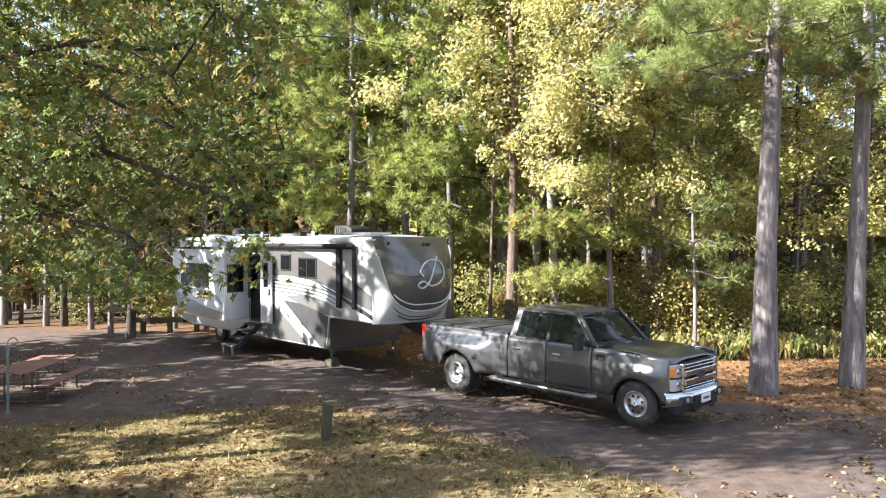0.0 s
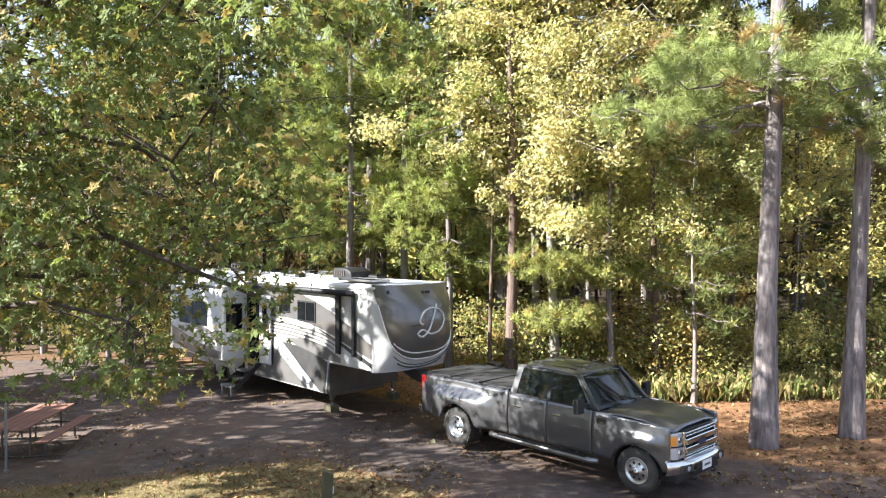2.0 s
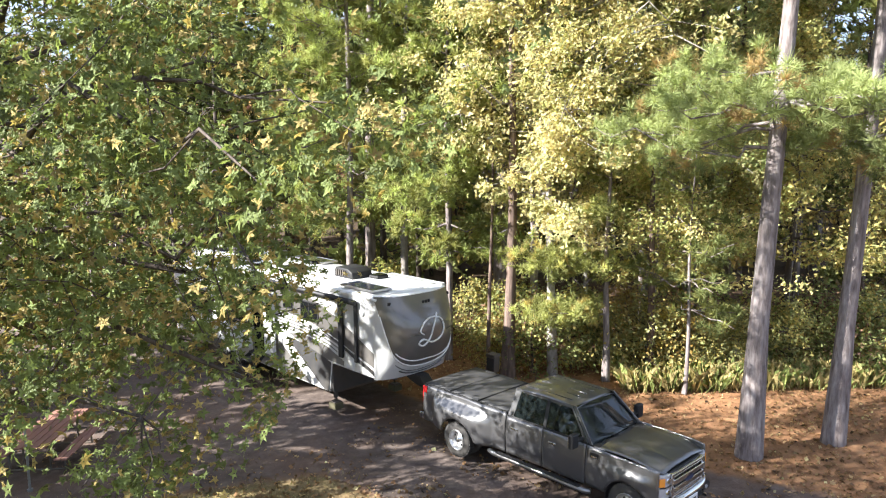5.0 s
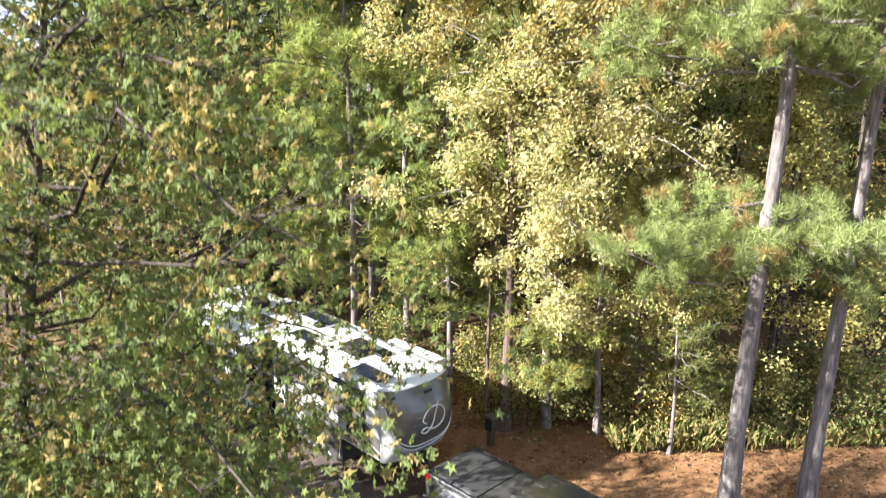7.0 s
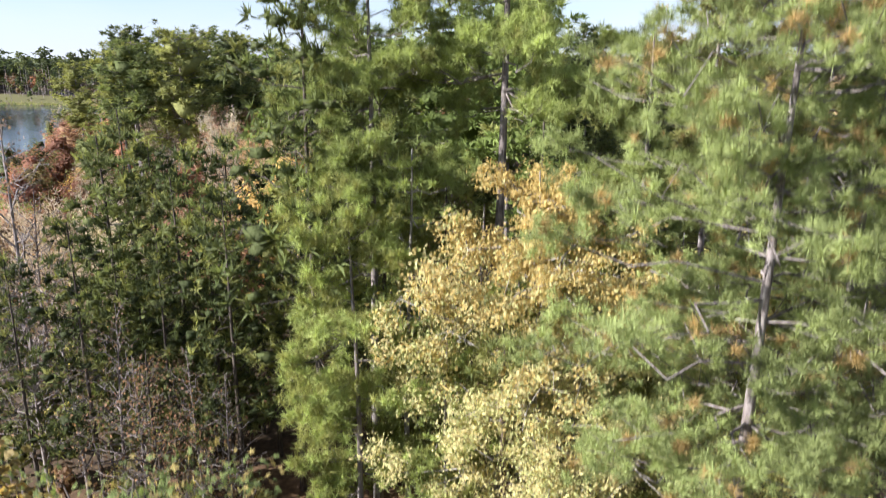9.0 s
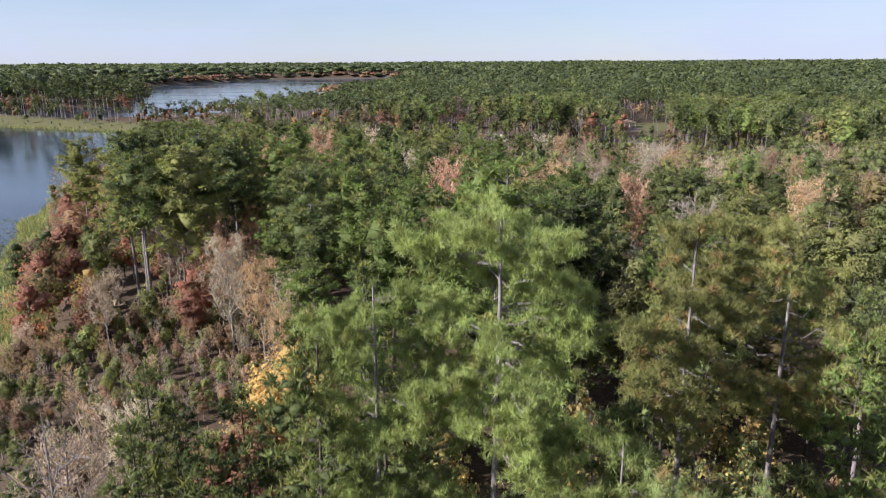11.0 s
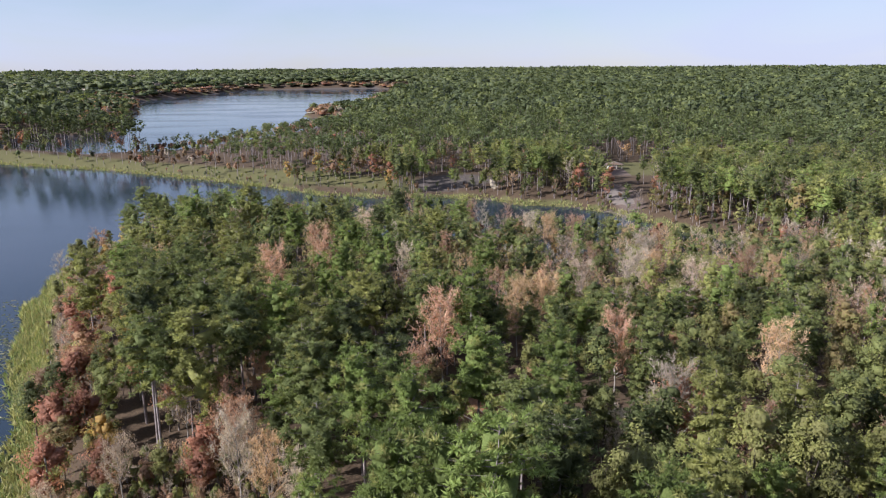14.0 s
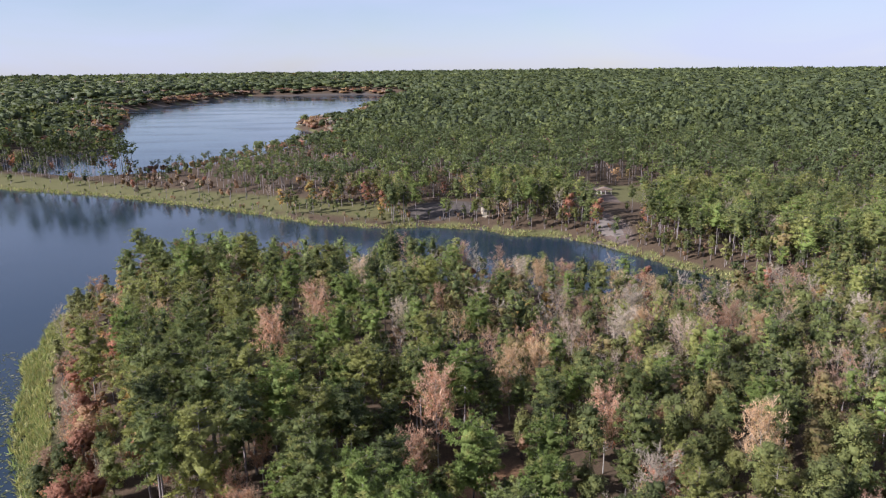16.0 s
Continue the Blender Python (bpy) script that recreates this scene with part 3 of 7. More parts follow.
def far_pine(seed, h, detail, tint=PINE, wood=None, crown=None, at=(0, 0, 0)):
    rng = np.random.default_rng(seed)
    wood, crown = wood or Soup(), crown or Soup()
    at = np.asarray(at, float)
    sway = rng.normal(size=2) * 0.35
    stem = at + np.array([(0, 0, -0.3), (sway[0] * 0.4, sway[1] * 0.4, h * 0.5), (sway[0], sway[1], h * 0.97)])
    wood.add(*tube(stem, (0.22, 0.17, 0.04), 5 if detail > 2 else 3), BARK_TINT)
    R = h * rng.uniform(0.21, 0.26)
    base = h * rng.uniform(0.42, 0.54)
    m, blades, size = (20, 8, 1.7) if detail > 1 else (17, 7, 1.95)
    size *= h / 21
    u = rng.normal(size=(m, 3))
    u /= np.linalg.norm(u, axis=1)[:, None]
    u[:, 2] = u[:, 2] * 0.9 + 0.15
    c = at + np.array((sway[0], sway[1], (h + base) * 0.5)) + u * np.array((R * 0.75, R * 0.75, (h - base) * 0.42)) * rng.uniform(0.7, 1.1, (m, 1))
    add_puffs(crown, c, size * rng.uniform(0.7, 1.2, m), tint_for(m, tint, rng, 0.12), blades, rng, 0.36)
    return wood, crown


def far_hardwood(seed, h, detail, tint=GREEN, wood=None, crown=None, at=(0, 0, 0), other=None):
    rng = np.random.default_rng(seed)
    wood, crown = wood or Soup(), crown or Soup()
    at = np.asarray(at, float)
    wood.add(*tube(at + np.array([(0, 0, -0.3), (0.1, 0, h * 0.4), (0.2, 0.1, h * 0.85)]), (0.2, 0.14, 0.03), 5 if detail > 2 else 3), BARK_TINT)
    R = h * rng.uniform(0.2, 0.28)
    m, n, size = {3: (16, 22, 0.5), 2: (12, 14, 1.0), 1: (9, 9, 1.5), 0: (4, 8, 0.8)}[detail]
    u = rng.normal(size=(m, 3)) + np.array((0, 0, 0.3))
    u /= np.linalg.norm(u, axis=1)[:, None]
    c = at + np.array((0.1, 0, h * 0.58)) + u * np.array((R * 0.7, R * 0.7, h * 0.3)) * rng.uniform(0.4, 1.0, (m, 1))
    k = np.repeat(np.arange(m), n)
    g = rng.normal(size=(len(k), 3))
    g /= np.linalg.norm(g, axis=1)[:, None]
    p = c[k] + g * R * 0.42
    tone = tint_for(m, tint, rng, 0.14, other, 0.3)
    add_sprays(crown, p, u[k] + g * 0.6 + np.array((0, 0, 0.3)), size * rng.uniform(0.6, 1.3, len(k)), tone[k] * rng.uniform(0.85, 1.12, (len(k), 1)), rng)
    return wood, crown


def far_bare(seed, h, detail, tint=PALE, wood=None, crown=None, at=(0, 0, 0), haze=0.08, scrap=0.32):
    """A tree that has dropped most of its leaves: rising limbs and a haze of fine pale twigs."""
    rng = np.random.default_rng(seed)
    wood, crown = wood or Soup(), crown or Soup()
    at = np.asarray(at, float)
    near = detail > 2
    if not near:
        haze, scrap = 0.2, 0.6
    wood.add(*tube(at + np.array([(0, 0, -0.3), (0.1, 0.1, h * 0.45), (0.0, 0.2, h * 0.9)]), (0.17, 0.11, 0.025), 5 if near else 3), BARK_TINT)
    limbs = 16 if near else 6
    tips = []
    for i in range(limbs):
        f = rng.uniform(0.3, 0.85)
        a = i * 2.4
        o = at + np.array((0.05, 0.1, h * f))
        L = h * (0.38 - 0.26 * f) * rng.uniform(0.7, 1.2)
        tip = o + np.array((math.cos(a) * L * 0.75, math.sin(a) * L * 0.75, L * 1.25))
        wood.add(*tube(np.array((o, (o + tip) / 2 + np.array((math.cos(a), math.sin(a), -0.5)) * L * 0.08, tip)), (0.06, 0.04, 0.012), 4 if near else 3), BARK_TINT)
        tips += [(o + tip) / 2, tip, o + (tip - o) * 0.75]
    tips = np.array(tips)
    n = {4: 420, 3: 240, 2: 90, 1: 24, 0: 10}[detail]
    k = rng.integers(0, len(tips), n)
    p = tips[k] + rng.normal(size=(n, 3)) * h * 0.035
    out = p - (at + np.array((0, 0, h * 0.35)))
    out /= np.linalg.norm(out, axis=1)[:, None]
    thick = haze
    add_tufts(crown, p, out * 0.6 + np.array((0, 0, 0.7)), h * 0.075, thick, 2 if near else 2, tint_for(n, tint, rng, 0.15), rng)
    p = tips[rng.integers(0, len(tips), n)] + rng.normal(size=(n, 3)) * h * 0.045
    add_leaves(crown, p, rng.normal(size=(n, 3)) + np.array((0, 0, 0.5)), scrap * rng.uniform(0.6, 1.3, n), tint_for(n, np.array(tint) * (1.05, 0.9, 0.75), rng, 0.2), rng)
    return wood, crown

def add_puffs(soup, c, r, col, blades, rng, wide=0.2, heart=None):
    """Round sprays of needles: blades that stand out of each centre, thinner below."""
    n = len(c)
    d = rng.normal(size=(n * blades, 3)) + np.array((0, 0, 0.45))
    d /= np.linalg.norm(d, axis=1)[:, None]
    o, R = np.repeat(c, blades, 0), np.repeat(r, blades)[:, None]
    out = o - (c.mean(0) if heart is None else heart)
    out /= np.linalg.norm(out, axis=1)[:, None] + 1e-9
    t = np.cross(d, out + np.array((0, 0, 0.35)) + rng.normal(size=d.shape) * 0.35)
    t /= np.linalg.norm(t, axis=1)[:, None] + 1e-9
    L = R * rng.uniform(0.75, 1.25, (n * blades, 1))
    w = R * wide * rng.uniform(0.6, 1.2, (n * blades, 1))
    flat = np.array((1.0, 1.0, 0.72))
    v = np.stack([o + d * L * 0.22 * flat - t * w, o + d * L * 0.3 * flat + t * w, o + d * L * flat], 1)
    soup.add(v.reshape(-1, 3), np.arange(n * blades * 3).reshape(-1, 3), np.repeat(np.repeat(col, blades, 0) * rng.uniform(0.86, 1.12, (n * blades, 1)), 3, 0))


def tall_pine(seed, h, base, radius, limbs=38, blades=12, tint=PINE, other=OLIVE, share=0.2, puff=0.85, flatness=1.0):
    """A grown pine seen from the air: bare stem, level limbs, and separate rounded sprays of needles along them."""
    rng = np.random.default_rng(seed)
    wood, crown = Soup(), Soup()
    k = np.linspace(0, 1, 6)
    sway = rng.normal(size=2) * 0.5
    stem = np.stack([sway[0] * k ** 2 + 0.1 * np.sin(k * 6 + seed), sway[1] * k ** 2, k * h * 0.96 - 0.3 * (k == 0)], -1)
    wood.add(*tube(stem, 0.0105 * h * (1 - 0.8 * k), 6), BARK_TINT)
    c, r = [], []
    for i in range(limbs):
        f = ((i + rng.random()) / limbs) ** 0.85
        z = base + (h * 0.95 - base) * f
        o = np.array([np.interp(z, stem[:, 2], stem[:, a]) for a in range(3)])
        reach = radius * (1 - abs((f - 0.42) / 0.68) ** 2.2) ** 0.5 * rng.uniform(0.6, 1.15) if f < 0.98 else radius * 0.3
        a = i * 2.4 + rng.normal() * 0.5
        tip = o + np.array((math.cos(a) * reach, math.sin(a) * reach, reach * (-0.08 + 0.42 * f) * flatness + rng.normal() * 0.25))
        wood.add(*tube(np.array((o, (o + tip) / 2 + (0, 0, -0.06 * reach), tip)), (0.05 * h / 22, 0.035, 0.012), 3), BARK_TINT)
        for q in np.linspace(0.34, 1.0, max(2, int(2 + reach * 0.95))):
            p = o + (tip - o) * q + rng.normal(size=3) * np.array((0.45, 0.45, 0.22)) * (0.4 + reach * 0.22)
            c.append(p)
            r.append(puff * rng.uniform(0.7, 1.25) * (1.1 - 0.25 * f))
    c.append(stem[-1] + (0, 0, 0.3))
    r.append(puff * 0.9)
    c, r = np.array(c), np.array(r)
    tone = tint_for(len(c), tint, rng, 0.15, other, share)
    # inner lumps in a darkened tint, added to stop sun passing through
    for f in (0.12, 0.32, 0.52, 0.7, 0.86):
        z = base + (h * 0.95 - base) * f
        w = radius * 0.4 * (1 - abs((f - 0.42) / 0.68) ** 2.2) ** 0.5
        a = rng.random() * 6.28
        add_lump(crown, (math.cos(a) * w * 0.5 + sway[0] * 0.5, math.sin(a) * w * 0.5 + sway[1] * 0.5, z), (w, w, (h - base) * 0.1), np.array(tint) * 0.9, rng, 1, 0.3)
    add_puffs(crown, c, r, tone, blades, rng, 0.125, np.array((sway[0] * 0.5, sway[1] * 0.5, base + (h - base) * 0.3)))
    return wood, crown


def leafy_top(seed, h, base, radius, clumps=70, leaves=26, size=0.42, tint=GREEN, other=None, share=0.25, pointed=0.0):
    """A broad-leaved tree seen from the air: rising limbs and ragged clumps of leaves over a domed or pointed head."""
    rng = np.random.default_rng(seed)
    wood, crown = Soup(), Soup()
    wood.add(*tube(np.array([(0, 0, -0.3), (0.15, 0.05, h * 0.45), (0.2, 0.1, h * 0.86)]), (0.011 * h, 0.008 * h, 0.03), 5), BARK_TINT)
    u = rng.normal(size=(clumps, 3)) + np.array((0, 0, 0.25))
    u /= np.linalg.norm(u, axis=1)[:, None]
    u *= rng.random((clumps, 1)) ** 0.3
    f = (u[:, 2] + 1) / 2
    c = u * np.array((radius, radius, (h - base) * 0.48)) + np.array((0.15, 0.08, (h + base) * 0.5))
    c[:, :2] *= (1 - pointed * f)[:, None] * rng.uniform(0.8, 1.12, (clumps, 1))
    for p in c[:: max(1, clumps // 9)]:
        o = np.array((0.12, 0.06, base * 0.8 + (p[2] - base * 0.8) * 0.35))
        wood.add(*tube(np.array((o, (o + p) / 2 + (0, 0, -0.15), p)), (0.06, 0.04, 0.015), 3), BARK_TINT)
    r = radius * rng.uniform(0.2, 0.34, clumps)
    k = np.repeat(np.arange(clumps), leaves)
    g = rng.normal(size=(len(k), 3))
    g /= np.linalg.norm(g, axis=1)[:, None]
    p = c[k] + g * r[k][:, None] * rng.uniform(0.5, 1.1, (len(k), 1)) * np.array((1, 1, 0.8))
    tone = tint_for(clumps, tint, rng, 0.14, other, share)
    # added heart lumps, tinted darker, keep light out of the head
    for q in range(0, clumps, 5):
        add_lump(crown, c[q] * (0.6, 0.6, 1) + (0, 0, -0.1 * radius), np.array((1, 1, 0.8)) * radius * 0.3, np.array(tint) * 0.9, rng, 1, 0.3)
    out = p - np.array((0.15, 0.08, (h + base) * 0.42))
    out /= np.linalg.norm(out, axis=1)[:, None]
    add_sprays(crown, p, out * 1.3 + g * 0.6 + np.array((0, 0, 0.3)) + rng.normal(size=p.shape) * 0.35, size * rng.uniform(0.6, 1.35, len(k)), tone[k] * rng.uniform(0.84, 1.14, (len(k), 1)), rng)
    return wood, crown


def twiggy_top(seed, h, radius, tint=PALE, leaves=300, leaf_tint=RUST, limbs=18, twigs=17):
    """A tree almost bare of leaves: steep limbs that fork into a haze of fine twigs, with a few leaves left."""
    rng = np.random.default_rng(seed)
    wood, crown = Soup(), Soup()
    k = np.linspace(0, 1, 5)
    stem = np.stack([0.25 * np.sin(k * 5 + seed), 0.2 * np.cos(k * 4), k * h * 0.93 - 0.3 * (k == 0)], -1)
    wood.add(*tube(stem, 0.0095 * h * (1 - 0.86 * k), 6), BARK_TINT)
    ends = []
    for i in range(limbs):
        f = 0.24 + 0.66 * (i + rng.random()) / limbs
        o = np.array([np.interp(f * h, stem[:, 2], stem[:, a]) for a in range(3)])
        a = i * 2.4 + rng.normal() * 0.3
        L = radius * (1.25 - f * 0.75) * rng.uniform(0.7, 1.15)
        tip = o + np.array((math.cos(a) * L * 0.8, math.sin(a) * L * 0.8, min(L * 1.3, h * 0.99 - o[2])))
        path = limb_path(o, tip, rng, -0.06, 4, 0.05)
        wood.add(*tube(path, (0.06, 0.05, 0.035, 0.02), 4), BARK_TINT)
        for j in range(twigs):
            q = path[1 + j % 3] + rng.normal(size=3) * 0.05
            e = q + np.array((math.cos(a) * 0.4, math.sin(a) * 0.4, 0.9)) * L * 0.32 + rng.normal(size=3) * L * 0.2
            m = (q + e) / 2 + rng.normal(size=3) * 0.08
            side = np.cross(e - q, rng.normal(size=3))
            side *= 0.04 / np.linalg.norm(side)
            crown.add(np.array((q - side, q + side, m + side, e)), [(0, 1, 2, 3)], np.array(tint) * rng.uniform(0.75, 1.2))
            ends += [m, e]
    ends = np.array(ends)
    n = len(ends) * 2
    p = ends[np.arange(n) % len(ends)] + rng.normal(size=(n, 3)) * 0.16
    add_tufts(crown, p, np.tile((0, 0, 0.8), (n, 1)) + rng.normal(size=(n, 3)) * 0.5, h * 0.05, 0.06, 3, tint_for(n, tint, rng, 0.18), rng, 0.5)
    if leaves:
        p = ends[rng.integers(0, len(ends), leaves)] + rng.normal(size=(leaves, 3)) * 0.3
        add_sprays(crown, p, rng.normal(size=(leaves, 3)) + np.array((0, 0, 0.6)), 0.3 * rng.uniform(0.6, 1.4, leaves), tint_for(leaves, leaf_tint, rng, 0.2), rng)
    return wood, crown


# ---- the trees about the camp site ----
NEAR = []


def near_tree(name, soups, x, y, label, turn=0.0, **kw):
    NEAR.append((x, y))
    return place_tree(name, soups, stand(x, y, turn), label, **kw)


# the two slender roadside pines, with a low tier of limbs under the bare stem
SUNNY = (0.335, 0.385, 0.145)
BRIGHT = (0.355, 0.41, 0.13)
STRAW = (0.46, 0.32, 0.13)
low_a = [(7.7, 172, 3.7), (8.1, 205, 3.1), (7.9, 140, 3.0), (8.3, 240, 2.5), (8.6, 20, 2.4), (8.2, 330, 2.4), (9.0, 180, 2.6), (8.6, 95, 2.2), (7.3, 190, 2.8), (8.4, 285, 2.2)]
near_tree("pine_tree", puff_pine(11, 26.0, 11.8, 5.3, 0.25, 8, 120, 0.29, 0.017, SUNNY, STRAW, 0.1, (0.9, 0.3), low_a, gap=0.58, many=(3, 5)), 7.35, 16.3, "tall pine with a straight pale trunk beside the drive", group="roadside pines")
low_b = [(7.4, 200, 2.2), (7.8, 300, 2.2), (8.2, 20, 2.4), (8.5, 160, 2.0), (7.0, 250, 2.0), (7.7, 110, 1.8)]
near_tree("pine_tree", puff_pine(12, 24.0, 11.5, 4.6, 0.23, 7, 110, 0.29, 0.018, SUNNY, STRAW, 0.1, (1.0, 0.3), low_b, gap=0.62, many=(3, 5)), 9.75, 17.0, "slimmer pine with a grey trunk beside the drive", group="roadside pines")
near_tree("pine_tree", pine(13, 7.5, 2.2, 1.6, 0.07, 700, 12, 0.24, 0.03, PINE, OLIVE, 0.3), 7.2, 20.6, "young green pine at the edge of the woods", group="wood-edge trees")
low_y = [(3.6, 180, 2.6), (3.7, 200, 2.2), (3.5, 20, 1.2), (2.3, 185, 2.4), (2.2, 205, 2.0), (2.4, 165, 1.8), (3.6, 160, 1.8), (5.0, 60, 1.2), (5.2, 240, 1.4), (6.4, 120, 1.2), (6.8, 300, 1.0)]
near_tree("pine_tree", pine(14, 8.6, 2.0, 2.6, 0.12, 2000, 12, 0.24, 0.03, (0.4, 0.42, 0.14), YELLOW, 0.15, layers=low_y), 5.1, 21.9, "young light green pine with level branches", group="wood-edge trees")
near_tree("pine_tree", puff_pine(15, 32.4, 20.0, 5.0, 0.32, 11, 84, 0.4, 0.032, BRIGHT, OLIVE, 0.12, (0.3, 0), (), 1.9), 2.5, 29.8, "very tall green pine standing over the woods", group="wood-edge trees")
near_tree("pine_tree", puff_pine(16, 29.2, 13.5, 3.9, 0.24, 8, 76, 0.4, 0.032, BRIGHT, OLIVE, 0.15, (0.2, 0), (), 1.1, 0.75), -3.0, 30.6, "tall bushy green pine behind the trailer", group="wood-edge trees")
near_tree("pine_tree", puff_pine(17, 18.6, 4.5, 3.0, 0.16, 8, 70, 0.4, 0.032, BRIGHT, OLIVE, 0.5, (0, 0), (), 0.9, 0.85), -3.4, 26.5, "mid-sized olive pine behind the trailer", group="wood-edge trees")
near_tree("pine_tree", pine(18, 15, 11.5, 1.3, 0.2, 220, 10, 0.4, 0.06, PINE, OLIVE, 0.4), 2.15, 22.4, "tall pine with a thick brown trunk in the woods", group="wood-edge trees", bark=M_BROWNBARK)
near_tree("pine_tree", pine(19, 13, 3.4, 2.4, 0.13, 2200, 12, 0.3, 0.04, BRIGHT, OLIVE, 0.4), 0.2, 24.3, "young pine at the edge of the woods", group="wood-edge trees")
near_tree("pine_tree", puff_pine(20, 23.8, 12.5, 2.9, 0.2, 8, 70, 0.4, 0.032, BRIGHT, OLIVE, 0.2, (0, 0), (), 0.8, 0.85), 7.4, 25.6, "slim bright green pine with a thick trunk", group="wood-edge trees")
near_tree("pine_tree", puff_pine(26, 29.8, 15.5, 4.4, 0.26, 9, 60, 0.42, 0.04, (0.33, 0.325, 0.11), STRAW, 0.12, (0, 0), (), 0.8, 0.95), 15.4, 40.5, "tall olive pine rising over the woods", group="tall forest pines")
near_tree("pine_tree", puff_pine(27, 29.2, 15.0, 4.6, 0.26, 9, 60, 0.42, 0.04, (0.33, 0.325, 0.11), STRAW, 0.12, (0, 0), (), 0.8, 0.95), 21.6, 41.0, "tall olive pine rising over the woods", group="tall forest pines")
near_tree("autumn_tree", crop(hardwood(21, 19.4, 5.4, 5.6, 0.15, 92000, 0.12, (0.56, 0.48, 0.23), (0.42, 0.42, 0.18), 0.36, (-0.4, 0.0), 48, droop=0.4, twigs=6, clump=0.22, top_tint=(0.47, 0.345, 0.125), fine=True, shape=1.15), 4.4), 3.5, 22.6, "drooping yellow autumn tree with a pale trunk", group="wood-edge trees", bark=M_GREYBARK, leafmat=M_LEAF)
near_tree("autumn_tree", crop(hardwood(23, 9.5, 3.0, 2.8, 0.1, 21000, 0.1, (0.62, 0.52, 0.22), (0.42, 0.45, 0.16), 0.45, (-0.2, 0.2), 22, droop=0.3, twigs=5, clump=0.34, fine=True), 3.2), 6.9, 22.6, "small yellow-green tree at the edge of the woods", group="wood-edge trees", bark=M_GREYBARK, leafmat=M_LEAF)
near_tree("autumn_tree", crop(hardwood(24, 13, 3.6, 3.4, 0.13, 24000, 0.12, (0.46, 0.46, 0.16), YELLOW, 0.45, (0.2, 0.2), 26, droop=0.3, twigs=5, clump=0.4, fine=True), 3.6), 11.5, 23.5, "yellow-green tree at the edge of the woods", group="wood-edge trees", bark=M_DARKBARK, leafmat=M_LEAF)
near_tree("autumn_tree", crop(hardwood(28, 16.5, 6.0, 3.8, 0.12, 30000, 0.12, (0.5, 0.47, 0.22), (0.36, 0.42, 0.17), 0.5, (0.2, 0.1), 28, droop=0.3, twigs=6, clump=0.26, fine=True), 5.5), 8.7, 25.2, "pale yellow-green tree behind the roadside pines", group="wood-edge trees", bark=M_GREYBARK, leafmat=M_LEAF)
# slender trunks that stand at the edge of the woods, their heads far up among the others
for i, (x, y, h, r) in enumerate(((1.55, 22.6, 12, 0.07), (3.15, 24.6, 14, 0.16), (3.35, 26.0, 15, 0.13), (6.55, 22.2, 12, 0.13), (5.35, 26.5, 15, 0.1), (8.9, 24.6, 14, 0.1), (10.6, 26.2, 16, 0.15), (12.4, 25.2, 15, 0.11), (13.6, 27.0, 17, 0.14), (15.2, 25.6, 15, 0.1), (-1.5, 27.6, 19, 0.17), (7.9, 27.8, 17, 0.15))):
    near_tree("pine_tree", pine(400 + i, h, h * 0.62, 2.3, r, 140 if y < 25 else 420, 9, 0.4, 0.06, BRIGHT if i % 3 else OLIVE, OLIVE, 0.3, top=0.5 if y < 25 else 1.0, lean=(0.5 * math.sin(i * 2.1), 0.4 * math.cos(i * 1.7))), x, y, "slender bare-stemmed pine at the edge of the woods", group="wood-edge trees", bark=(M_BROWNBARK, M_GREYBARK, M_PINEBARK)[i % 3])
# star-leaved tree reaching over the lawn
near_tree("sweetgum_tree", crop(hardwood(22, 15.8, 4.2, 7.0, 0.2, 43000, 0.12, (0.22, 0.272, 0.084), (0.46, 0.36, 0.125), 0.25, (2.2, 0.3), 58, star=True, droop=0.5, twigs=7, bare_top=0.55, shape=0.75, clump=0.24), 2.65, 0.75), -7.6, 10.6, "green and yellow star-leaved tree overhanging the lawn", bark=M_DARKBARK, leafmat=M_LEAF)
near_tree("oak_tree", hardwood(25, 11.5, 4.5, 3.2, 0.17, 2600, 0.14, (0.16, 0.16, 0.06), (0.36, 0.2, 0.11), 0.5, (0, 0), 26, droop=0.2, twigs=5), -11.9, 27.2, "dark-trunked tree at the back of the camp site", bark=M_DARKBARK, leafmat=M_LEAF)


